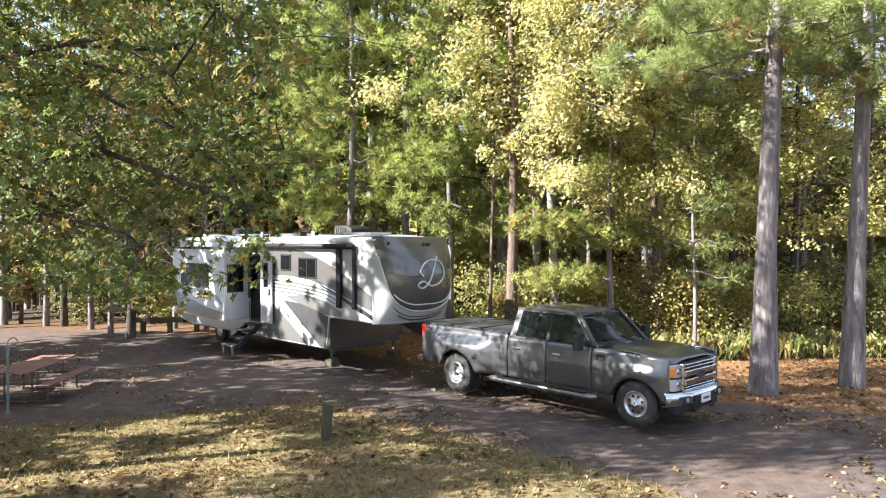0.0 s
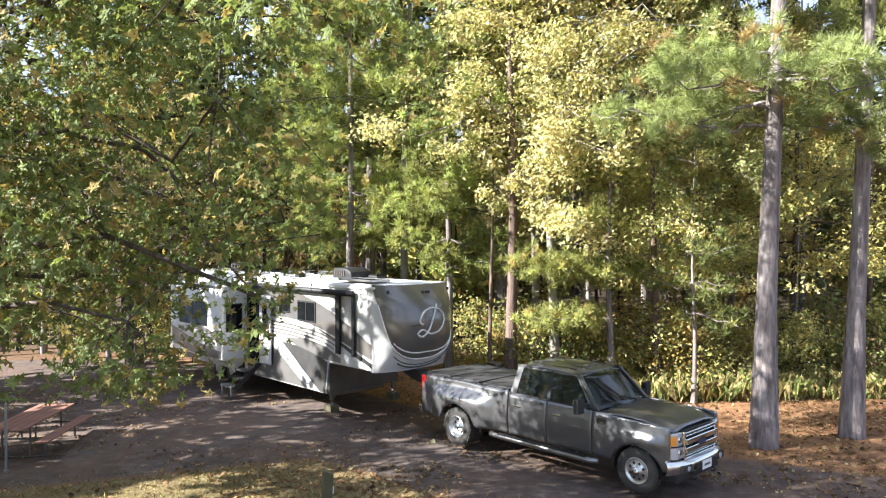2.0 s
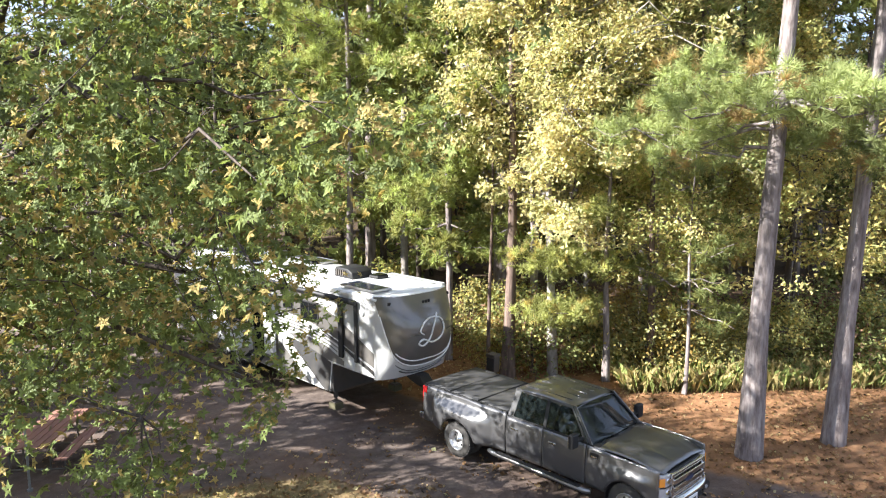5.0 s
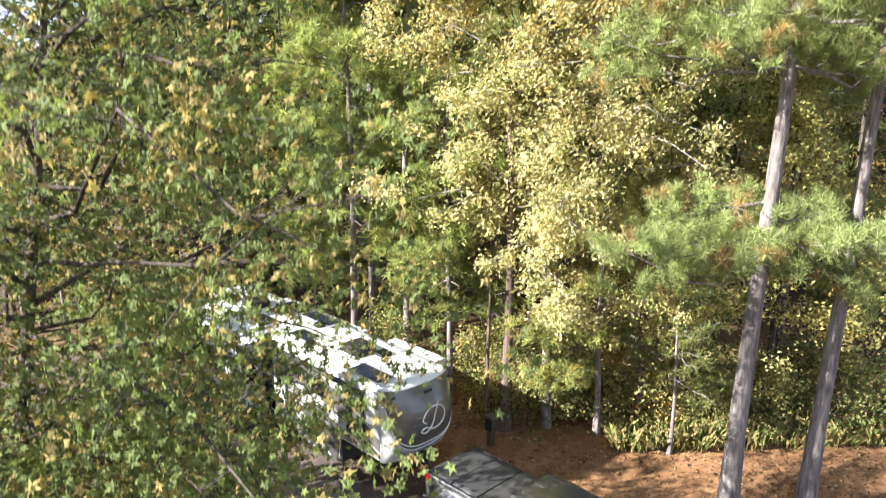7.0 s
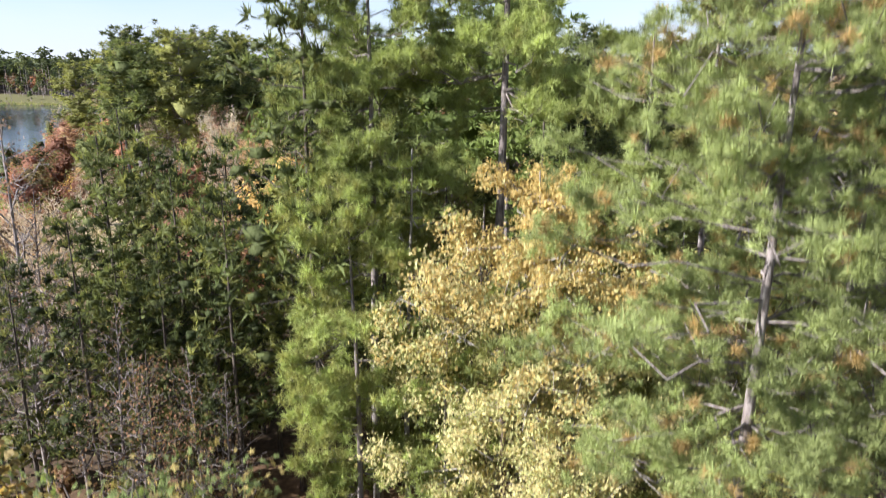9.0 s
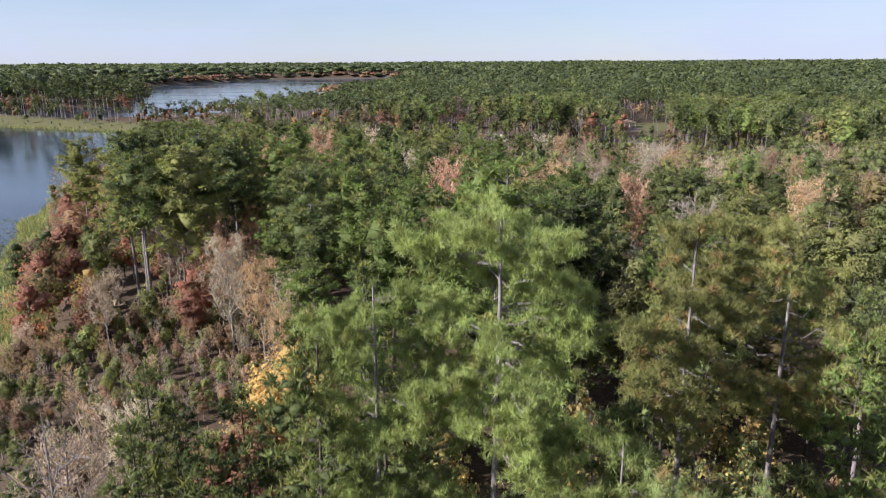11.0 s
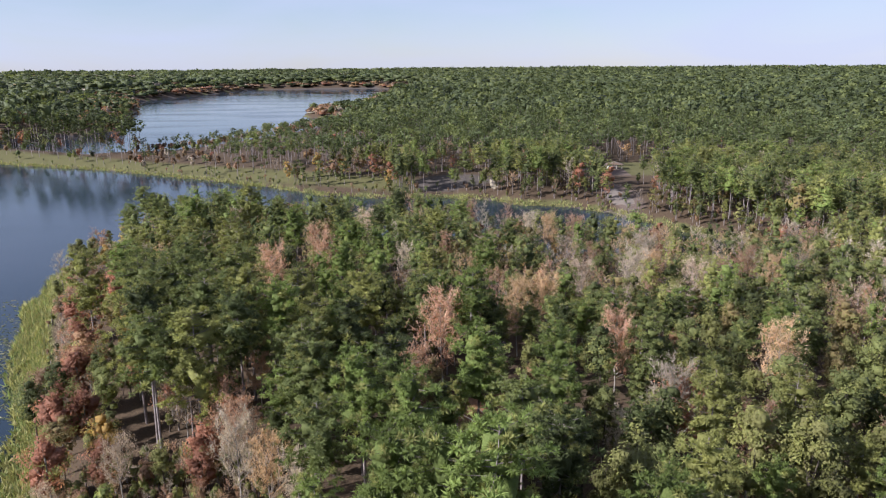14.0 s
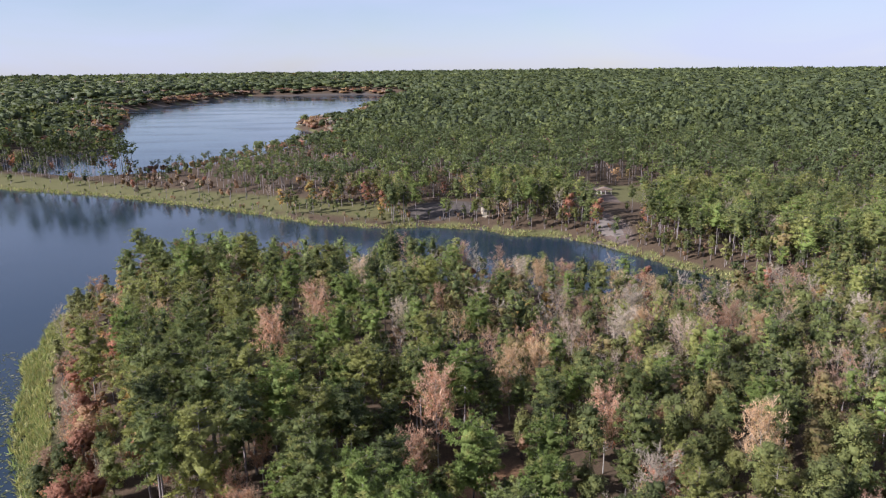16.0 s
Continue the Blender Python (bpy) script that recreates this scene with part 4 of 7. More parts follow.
# ---- the woods around: shared tree kinds ----
def forest():
    rng = np.random.default_rng(77)
    kinds, raw = {}, {}

    def kind(name, soups, bark, leafmat):
        w, c = soups
        raw.setdefault(name, []).append((w.arrays(), c.arrays()))
        kinds.setdefault(name, []).append((w.mesh("trunk", bark, True), c.mesh("crown", leafmat)))

    tones = [PINE, OLIVE, DEEP, (0.19, 0.245, 0.065), (0.165, 0.195, 0.066)]
    for i, t in enumerate(tones):
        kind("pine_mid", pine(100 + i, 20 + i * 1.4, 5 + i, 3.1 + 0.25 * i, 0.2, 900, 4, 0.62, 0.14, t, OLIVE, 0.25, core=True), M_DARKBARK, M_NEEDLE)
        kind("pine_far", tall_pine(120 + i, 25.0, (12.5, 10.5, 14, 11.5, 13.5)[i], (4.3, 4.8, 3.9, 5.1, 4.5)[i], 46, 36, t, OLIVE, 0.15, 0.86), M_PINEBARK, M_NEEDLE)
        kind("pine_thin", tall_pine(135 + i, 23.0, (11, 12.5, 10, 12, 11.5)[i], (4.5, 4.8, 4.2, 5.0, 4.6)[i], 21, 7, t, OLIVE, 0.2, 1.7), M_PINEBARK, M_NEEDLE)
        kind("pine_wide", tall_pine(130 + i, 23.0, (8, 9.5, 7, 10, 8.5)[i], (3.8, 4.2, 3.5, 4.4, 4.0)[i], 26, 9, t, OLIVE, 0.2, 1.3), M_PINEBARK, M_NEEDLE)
    leaves = [(0.27, 0.3, 0.1), (0.27, 0.27, 0.095), (0.4, 0.31, 0.13), (0.18, 0.21, 0.075), (0.36, 0.35, 0.125)]
    for i, t in enumerate(leaves):
        kind("leafy_mid", hardwood(140 + i, 12 + i * 0.8, 2.2, 3.2, 0.14, 1400, 0.46, t, YELLOW if i in (0, 1, 3) else GOLD, 0.25, (0.3, 0.2), 15, sides=6, twigs=2), M_DARKBARK, M_LEAF)
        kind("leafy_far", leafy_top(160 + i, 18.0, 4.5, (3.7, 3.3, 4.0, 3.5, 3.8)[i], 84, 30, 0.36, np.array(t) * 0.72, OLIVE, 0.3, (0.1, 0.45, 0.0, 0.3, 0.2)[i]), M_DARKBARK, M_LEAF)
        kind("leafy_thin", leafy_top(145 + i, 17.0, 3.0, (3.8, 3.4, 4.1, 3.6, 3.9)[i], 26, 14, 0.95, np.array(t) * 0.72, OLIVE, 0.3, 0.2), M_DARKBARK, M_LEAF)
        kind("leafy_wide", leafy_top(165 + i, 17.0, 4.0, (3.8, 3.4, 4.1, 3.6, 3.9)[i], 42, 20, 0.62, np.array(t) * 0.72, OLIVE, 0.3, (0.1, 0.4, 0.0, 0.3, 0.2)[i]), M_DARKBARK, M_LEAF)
    for i, t in enumerate([GREEN, RUST, OLIVE]):
        kind("leafy_under", far_hardwood(170 + i, 5.5, 3, t, other=OLIVE), M_DARKBARK, M_LEAF)
    for i, t in enumerate([(0.54, 0.45, 0.37), (0.54, 0.42, 0.34), (0.6, 0.42, 0.27), (0.54, 0.35, 0.25)]):
        kind("bare_far", twiggy_top(180 + i, 17.0, (4.0, 4.6, 4.2, 3.8)[i], t, (120, 200, 800, 700)[i], ((0.5, 0.4, 0.28), RUST, (0.5, 0.3, 0.15), RED)[i]), M_GREYBARK, M_LEAF)
        kind("rust_far", leafy_top(190 + i, 13.0, 2.4, 4.1, 70, 26, 0.34, (RUST, GOLD, RED, (0.4, 0.24, 0.13))[i], OLIVE, 0.12, 0.15), M_GREYBARK, M_LEAF)
        kind("rust_thin", leafy_top(194 + i, 13.0, 1.8, 3.6, 24, 14, 0.8, (RUST, GOLD, RED, (0.4, 0.24, 0.13))[i], OLIVE, 0.25, 0.15), M_GREYBARK, M_LEAF)
        kind("bare_wide", twiggy_top(184 + i, 17.0, (4.0, 4.6, 4.2, 3.8)[i], t, (90, 120, 260, 240)[i], ((0.5, 0.4, 0.28), RUST, (0.5, 0.3, 0.15), RED)[i], 10, 8), M_GREYBARK, M_LEAF)
    for i in range(2):
        kind("bare_grey", hardwood(196 + i, 14.5 + i, 3.0, 3.6, 0.15, 160, 0.16, (0.16, 0.1, 0.07), RUST, 0.3, (0.5, 0.2), 30, twigs=6, spread=0.9, droop=-0.2, sides=6), M_PINEBARK, M_LEAF)
    words = {"under": ("forest_bush", "low rust and olive bush under the trees", "forest bushes"), "pine": ("pine_tree", "tall green pine with a bare lower trunk", "forest pines"), "leafy": ("broadleaf_tree", "broad-leaved tree turning yellow-green in autumn", "forest broadleaf trees"),
             "bare": ("bare_tree", "half-bare autumn tree with pale twigs", "forest bare trees"), "rust": ("autumn_tree", "rust-coloured autumn tree in the woods", "forest autumn trees")}

    joined = {k: Soup() for k in ("wood", "needle", "leaf")}

    def blend_in(kname, x, y, s):
        """Adds one tree to the joined woods farther off."""
        w, c = raw[kname][rng.integers(0, len(raw[kname]))]
        a = rng.random() * 6.28
        turn = np.array(((math.cos(a), math.sin(a), 0), (-math.sin(a), math.cos(a), 0), (0, 0, 1))) * s
        foot = np.array((x, y, ground_z(x, y)))
        tone = rng.uniform(0.72, 1.14) if y < 290 else rng.uniform(0.6, 0.98)
        for soup, own in ((w, "wood"), (c, "needle" if kname.startswith("pine") else "leaf")):
            v, q, col, t = soup
            n = joined[own].n
            if len(q):
                joined[own].q.append(q + n)
            if len(t):
                joined[own].t.append(t + n)
            joined[own].v.append((v @ turn + foot).astype(np.float32))
            joined[own].c.append((col * tone).astype(np.float32))
            joined[own].n += len(v)

    def put(kname, x, y, s, pick=None):
        meshes = kinds[kname]
        w, c = meshes[rng.integers(0, len(meshes)) if pick is None else pick]
        name, label, group = words["under" if kname == "leafy_under" else kname.split("_")[0]]
        root = new(name)
        root.matrix_world = stand(x, y, rng.random() * 360, s)
        for nm, me in (("trunk", w), ("crown", c)):
            o = new(nm, me)
            o.parent = root
        tagged(root, label, "bush" if kname == "leafy_under" else "tree", group)

    def free(x, y, gap):
        return all((x - a) ** 2 + (y - b) ** 2 > gap ** 2 for a, b in NEAR)

    for x, y in ((-21.5, 35.5), (-14.8, 30)):
        NEAR.extend([(x, y), (x + 1.6, y - 2.5)])
    # trees that stand out of the woods: place and height of each
    def group_of(kname, spots, pick=None):
        for x, y, top in spots:
            tall = {"pine_far": 25.0, "pine_wide": 23.0, "leafy_far": 18.0, "leafy_wide": 17.0, "bare_far": 17.0, "rust_far": 13.0}[kname]
            put(kname, x, y, (top - ground_z(x, y)) / tall, pick)
            NEAR.append((x, y))

    group_of("pine_far", ((-109, 280, 17.7), (-77, 237, 20.7), (-66, 233, 22.7), (-57, 236, 25.2), (-45, 170, 24.7), (-51, 149, 27.3), (-76, 157, 23.3), (-71, 166, 22.7), (-62, 150, 24.3), (-49, 132, 28.3), (-47, 114, 28.3), (-38, 119, 28.3), (-56, 138, 26.3),
                          (-43, 105, 26.3), (-36, 104, 27.3), (-52, 122, 26.3), (-31, 112, 27.3), (-41, 128, 27.3), (-58, 176, 22.7), (-33, 128, 27.3), (-26, 122, 26.3), (-39, 142, 27.3), (-66, 200, 21.7), (-52, 190, 23.7)))
    group_of("pine_far", ((-101, 268, 17), (-95, 258, 18.5), (-103, 252, 16), (-92, 246, 19), (-98, 238, 17), (-86, 240, 19), (-84, 254, 18), (-90, 266, 16)))
    group_of("pine_far", ((1, 66, 27), (6, 62, 30), (-4, 70, 25), (-9, 89, 26), (9, 134, 24), (8, 101, 25)), 3)
    group_of("pine_far", ((-20, 118, 24), (-5, 97, 25), (-13, 118, 24), (-17, 96, 25), (-14, 80, 23.5), (0, 136, 23), (21, 105, 23), (38, 112, 22), (40, 90, 22), (15, 71, 26),
                          (-20, 106, 24), (-2, 84, 25), (12, 82, 25), (24, 62, 24), (31, 70, 23), (18, 92, 23), (-26, 140, 23), (-12, 140, 23)))
    group_of("pine_far", ((-38, 209, 22), (-8, 244, 21), (-14, 216, 21), (-26, 221, 20), (4, 214, 21), (-2, 207, 20), (26, 203, 19.5), (16, 176, 21), (-20, 196, 21), (-30, 236, 21), (12, 232, 19), (-46, 226, 22), (-20, 168, 22), (2, 160, 22)))
    group_of("leafy_far", ((37, 146, 18), (23, 155, 18), (64, 212, 15), (76, 208, 15), (73, 178, 16), (84, 143, 18), (67, 136, 18), (66, 118, 19), (81, 126, 19), (43, 83, 20), (61, 93, 20), (48, 121, 18), (49, 80, 20), (92, 189, 16), (108, 184, 17), (106, 158, 18),
                           (25, 77, 21), (31, 117, 19), (56, 101, 19), (75, 108, 19), (34, 92, 19), (90, 112, 19)))
    group_of("bare_far", ((-27, 184, 21), (-5, 187, 15), (6, 199, 15), (18, 262, 12), (35, 227, 15), (41, 223, 15), (20, 146, 17), (27, 149, 17), (39, 168, 15), (46, 184, 15), (52, 167, 18), (60, 186, 16.6), (67, 166, 15), (73, 166, 15), (85, 178, 15), (88, 170, 15),
                          (35, 122, 18), (60, 111, 18.5), (82, 128, 17), (3, 128, 20), (37, 98, 18), (-32, 104, 15), (-29, 100, 13.5), (-14, 66, 14), (122, 181, 15), (-36, 166, 20), (-17, 221, 18), (49, 221, 15), (57, 172, 16)))
    group_of("bare_far", ((-27, 91, 15), (-18, 87, 12)), 0)
    group_of("bare_far", ((-22.5, 89, 13), ), 2)
    group_of("rust_far", ((-89, 214, 13), (-84, 166, 11), (-67, 129, 11.5), (-34, 96, 8.5), (-10, 81, 8), (123, 234, 10), (-74, 146, 11)), 2)
    group_of("rust_far", ((-85, 260, 17), (-69, 138, 11), (-50, 100, 8), (40, 62, 14), (-80, 180, 12), (-60, 116, 9), (40, 101, 17), (31, 228, 13)))

    # behind the camp: a dense belt, then the peninsula's woods to 300 m
    under = []
    r = 24.5
    while r < 436:
        step = 4.3 if r < 45 else 5.6 if r < 70 else 6.2 if r < 150 else 6.6 if r < 300 else 6.9
        a = -0.63 + rng.random() * step / r
        while a < 0.7:
            x, y = (r + rng.normal() * step * 0.22) * math.sin(a), (r + rng.normal() * step * 0.22) * math.cos(a)
            a += step / r * rng.uniform(0.8, 1.2)
            d = float(shore(np.array([x]), np.array([y]))[0])
            drive_edge = np.interp(x, (-40, -12, -4, -1, 2, 30), (33, 31.5, 28, 25.5, 24, 22))
            gap = 1.5 if r < 45 else 2.6 if r < 70 else 3.9
            if d < (3 if r < 150 else 6) or y < drive_edge or (r < 300 and not free(x, y, gap)):
                continue
            if math.hypot((x - 10) / 13, (y - 121) / 7) < 1 or math.hypot((x + 38) / 19, (y - 82) / 11) < 1:
                continue
            if r > 290 and (math.hypot((x - 123) / 27, (y - 416) / 38) < 1 or math.hypot((x - 20) / 26, (y - 402) / 19) < 1 or math.hypot((x - 105) / 13, (y - 376) / 56) < 1):
                continue
            on_dam = abs(y - (432 - 0.52 * (x + 113))) < 34 and x < -20
            if on_dam and rng.random() < (0.8 if y < 455 - 0.52 * (x + 113) else 0.25):
                continue
            far = "_thin" if r > 290 else "_wide" if r > 150 else "_far"
            f = rng.random()
            scrub = -0.66 < x / y < -0.26 and 44 < y < 95
            if scrub:
                kn, top = ("rust_far" if f < 0.3 else "bare_far" if f < 0.55 else "leafy_far"), max(3.0, min(14.0, 48 - 0.64 * r)) * rng.uniform(0.6, 1.0)
            elif d < 24 and x < -15:
                kn = "rust_far" if f < 0.42 else "bare_far" if f < 0.62 else "leafy" + far
                top = rng.uniform(5, 11)
            elif r < 62:
                kn = "pine_mid" if f < (0.84 if x < -8 else 0.72 if x < -4 else 0.45) else "leafy_mid" if f < 0.93 else "bare_grey"
                top = None
            elif x < 16:
                kn = ("rust_thin" if f < 0.5 else "bare_far" if f < 0.7 else "pine" + far) if on_dam else "pine" + far if f < 0.74 else "leafy" + far if f < 0.88 else "bare_far" if f < 0.96 else "rust_far"
                top = {"pine": rng.uniform(12, 19.5) if y < 180 else rng.uniform(14, 19.5), "leafy": rng.uniform(10, 16), "bare": rng.uniform(12, 17), "rust": rng.uniform(9, 13)}[kn[:4] if kn[:4] in ("pine", "bare", "rust") else "leafy"]
            else:
                mixed = 140 < y < 260 and x < 130
                kn = ("pine_thin" if f < 0.68 else "leafy_thin" if f < 0.9 else "bare_far" if f < 0.96 else "rust_far") if r > 290 else ("pine" + far if f < 0.26 else "leafy" + far if f < 0.66 else "bare_far" if f < 0.9 else "rust_far") if mixed else ("pine" + far if f < 0.36 else "leafy" + far if f < 0.92 else "bare_far" if f < 0.96 else "rust_far")
                top = {"pine": rng.uniform(14, 20), "leafy": rng.uniform(10, 17), "bare": rng.uniform(12, 16), "rust": rng.uniform(9, 13)}[kn[:4] if kn[:4] in ("pine", "bare", "rust") else "leafy"]
                if y > 200:
                    top *= 0.82 if r < 290 else 1.12
                if r > 290 and (on_dam or d < 12):
                    top *= 0.5
            if top is None:
                s = rng.uniform(0.7, 1.05) if kn == "pine_mid" else rng.uniform(0.5, 1.0)
                if x < -9 and r < 48:
                    s *= 0.8
            else:
                s = (top - ground_z(x, y)) / {"pine_far": 25.0, "pine_wide": 23.0, "pine_thin": 23.0, "leafy_far": 18.0, "leafy_wide": 17.0, "leafy_thin": 17.0, "bare_far": 17.0, "rust_far": 13.0, "rust_thin": 13.0}[kn]
            if 40 < r < 150 and len(under) < 170 and rng.random() < 0.5:
                under.append((x + rng.uniform(-3, 3), y + rng.uniform(-3, 3)))
            if r > 150:
                blend_in("bare_wide" if kn == "bare_far" else "rust_thin" if kn == "rust_far" else kn, x, y, s)
            else:
                put(kn, x, y, s, (2 if rng.random() < 0.55 else None) if (kn == "pine_mid" and x < -6) else None)
            if r < 300:
                NEAR.append((x, y))
            elif d < 60 and rng.random() < 0.7:
                blend_in("leafy_under", x + rng.uniform(-3, 3), y + rng.uniform(-3, 3), rng.uniform(0.5, 1.1))
        r += step * 0.88
    for x, y in under:
        put("leafy_under", x, y, rng.uniform(0.7, 1.3))
    for x, y, s in ((-17, 36, 0.95), (-13, 34.5, 0.85), (-18, 41, 1.0), (-15.5, 33, 0.7), (-11, 33, 0.8)):
        put("pine_mid", x, y, s, 0)
    for _ in range(16):
        put("leafy_under", rng.uniform(-25, -8), rng.uniform(32.5, 43), rng.uniform(0.5, 0.95), int(rng.integers(0, 3)))
    for x, y in ((-13, 31.8), (-16.6, 31.3), (-9.6, 31.2), (-19.5, 31)):
        put("pine_mid", x, y, rng.uniform(0.55, 0.75), 2)
    # low brown scrub in the clearing by the shore, and pale bare trees
    for _ in range(640):
        a, q = rng.random() * 6.28, rng.random() ** 0.5
        x, y = -41 + 25 * q * math.cos(a), 88 + 20 * q * math.sin(a)
        if float(shore(np.array([x]), np.array([y]))[0]) > 1.0:
            f = rng.random()
            blend_in("bare_wide" if f < 0.35 else "leafy_under", x, y, rng.uniform(0.12, 0.3) if f < 0.35 else rng.uniform(0.3, 0.75))
    for x, y, s in ((-21.5, 35.5, 1.35), (-20, 32.5, 0.9), (-23.5, 34, 1.0), (-25, 43, 1.1), (-14.8, 30, 0.8), (-9.6, 28.9, 0.6), (-11.2, 29.8, 0.66), (-13.2, 28.6, 0.7), (-17.5, 31.5, 0.8)):
        put("bare_grey", x, y, s)
    for x, y, s in ((-11.6, 56.5, 1.25), (-13.4, 58, 1.05)):
        put("rust_far", x, y, s, 1)
    # added out of view, to the side and behind, to shade the drive and trailer
    for x, y in ((-17.4, 18.2), (-16.6, 21.2), (-22, 19.5), (-24.5, 15.5), (-19.5, 23.5), (-17, 14), (-22.5, 10.5), (-21, 4), (-17, 8.5), (-15, 4), (-15.5, 11.5), (-13.8, 13.8), (-25, 20), (-33, 14), (-37, 0), (15, -8), (22, 14), (4, -18)):
        put("pine_mid" if x > 0 else "leafy_mid", x, y, 0.78 if -18 < x < 0 and y < 10 else rng.uniform(0.85, 1.1))
    for k, name, mat, label in (("wood", "peninsula_trunks", M_PINEBARK, "grey trunks and limbs of the woods on the peninsula"), ("needle", "peninsula_pines", M_NEEDLE, "green pine crowns on the far half of the peninsula"), ("leaf", "peninsula_broadleaves", M_LEAF, "green, rust and pale autumn crowns on the peninsula")):
        tagged(new(name, joined[k].mesh(name, mat)), label, "forest", kind="stuff")


forest()


def far_forest():
    """Woods past the peninsula's near half: joined, tree by tree, coarser with distance."""
    rng = np.random.default_rng(91)
    out = {k: Soup() for k in ("wood", "needle", "leaf")}
    r = 438.0
    pts = []
    while r < 4850:
        step = 7.5 if r < 350 else 8.8 if r < 700 else max(9.8, r * 0.0132)
        n = int(1.28 * r / step)
        a = -0.595 + (np.arange(n) + rng.random(n)) * (1.28 / n)
        rr = r + rng.normal(size=n) * step * 0.3
        pts.append(np.stack([rr * np.sin(a), rr * np.cos(a), np.full(n, r), np.full(n, step)], -1))
        r += step * 0.9
    pts = np.concatenate(pts)
    d = shore(pts[:, 0], pts[:, 1])
    z = land(pts[:, 0], pts[:, 1], d)
    seed = 1000
    for (x, y, r, step), dd, zz in zip(pts, d, z):
        if dd < 4.5:
            continue
        on_dam = abs(y - (432 - 0.52 * (x + 113))) < 34 and x < -20 and y < 620
        if on_dam and rng.random() < (0.8 if y < 455 - 0.52 * (x + 113) else 0.25):
            continue
        if math.hypot((x - 123) / 27, (y - 416) / 38) < 1 or math.hypot((x - 20) / 26, (y - 402) / 19) < 1 or math.hypot((x - 105) / 13, (y - 376) / 56) < 1:
            continue
        seed += 1
        f = rng.random()
        bank = dd < 40 and 270 < y < 480 and x > 20
        tall_left = x < -215 and 500 < y < 760
        if tall_left:
            sp = "pine" if f < 0.6 else "leafy" if f < 0.9 else "rust"
        elif on_dam or (dd < 45 and x < -60 and y > 480):
            sp = "rust" if f < 0.55 else "bare" if f < 0.72 else "pine"
        elif bank:
            sp = "pine" if f < 0.5 else "leafy" if f < 0.76 else "bare" if f < 0.9 else "rust"
        elif x < -150:
            sp = "pine" if f < 0.5 else "leafy" if f < 0.88 else "rust" if f < 0.96 else "bare"
        else:
            sp = "pine" if f < 0.86 else "leafy" if f < 0.93 else "rust"
        h = {"pine": rng.uniform(17, 24), "leafy": rng.uniform(11, 17), "bare": rng.uniform(12, 17), "rust": rng.uniform(9, 15)}[sp]
        if on_dam or (bank and dd < 14):
            h *= 0.6
        elif tall_left:
            h *= 1.5
        elif x < -40 and dd < 120 and y > 480:
            h *= 0.55
        at = (x, y, zz)
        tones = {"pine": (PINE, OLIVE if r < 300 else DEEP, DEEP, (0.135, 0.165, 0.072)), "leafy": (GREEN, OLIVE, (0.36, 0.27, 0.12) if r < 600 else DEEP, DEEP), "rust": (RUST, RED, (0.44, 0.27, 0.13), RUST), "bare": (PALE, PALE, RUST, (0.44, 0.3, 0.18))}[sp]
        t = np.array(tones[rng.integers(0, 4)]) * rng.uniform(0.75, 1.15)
        # past 700 m the tint is darkened for gap shade the coarse lumps lack
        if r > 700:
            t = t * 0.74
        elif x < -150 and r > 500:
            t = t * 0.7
        if r < 700:
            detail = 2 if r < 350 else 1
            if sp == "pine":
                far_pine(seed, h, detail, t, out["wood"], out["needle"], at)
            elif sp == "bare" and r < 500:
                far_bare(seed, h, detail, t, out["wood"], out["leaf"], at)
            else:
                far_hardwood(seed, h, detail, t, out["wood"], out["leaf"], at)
        else:
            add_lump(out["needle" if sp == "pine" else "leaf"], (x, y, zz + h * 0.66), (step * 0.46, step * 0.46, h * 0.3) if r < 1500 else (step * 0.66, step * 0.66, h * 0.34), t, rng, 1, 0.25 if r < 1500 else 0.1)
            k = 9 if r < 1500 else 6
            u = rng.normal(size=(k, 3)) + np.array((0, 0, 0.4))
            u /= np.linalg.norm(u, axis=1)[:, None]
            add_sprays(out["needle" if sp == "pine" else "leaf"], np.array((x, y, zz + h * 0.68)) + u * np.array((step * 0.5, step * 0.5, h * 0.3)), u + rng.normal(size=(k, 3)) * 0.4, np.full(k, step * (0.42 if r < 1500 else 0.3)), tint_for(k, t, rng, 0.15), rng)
    # thickets under and before the far trees
    for _ in range(900):
        x, y = rng.uniform(-140, 190), rng.uniform(160, 470)
        dd = float(shore(np.array([x]), np.array([y]))[0])
        if dd < 3 or dd > 70 or math.hypot((x - 122) / 22, (y - 416) / 34) < 1 or math.hypot((x - 20) / 24, (y - 402) / 17) < 1 or math.hypot((x - 105) / 11, (y - 376) / 54) < 1:
            continue
        seed += 1
        far_hardwood(seed, rng.uniform(3, 7), 0, np.array((GREEN, OLIVE, DEEP, RUST, GREEN)[rng.integers(0, 5)]) * rng.uniform(0.7, 1.0), out["wood"], out["leaf"], (x, y, ground_z(x, y)))
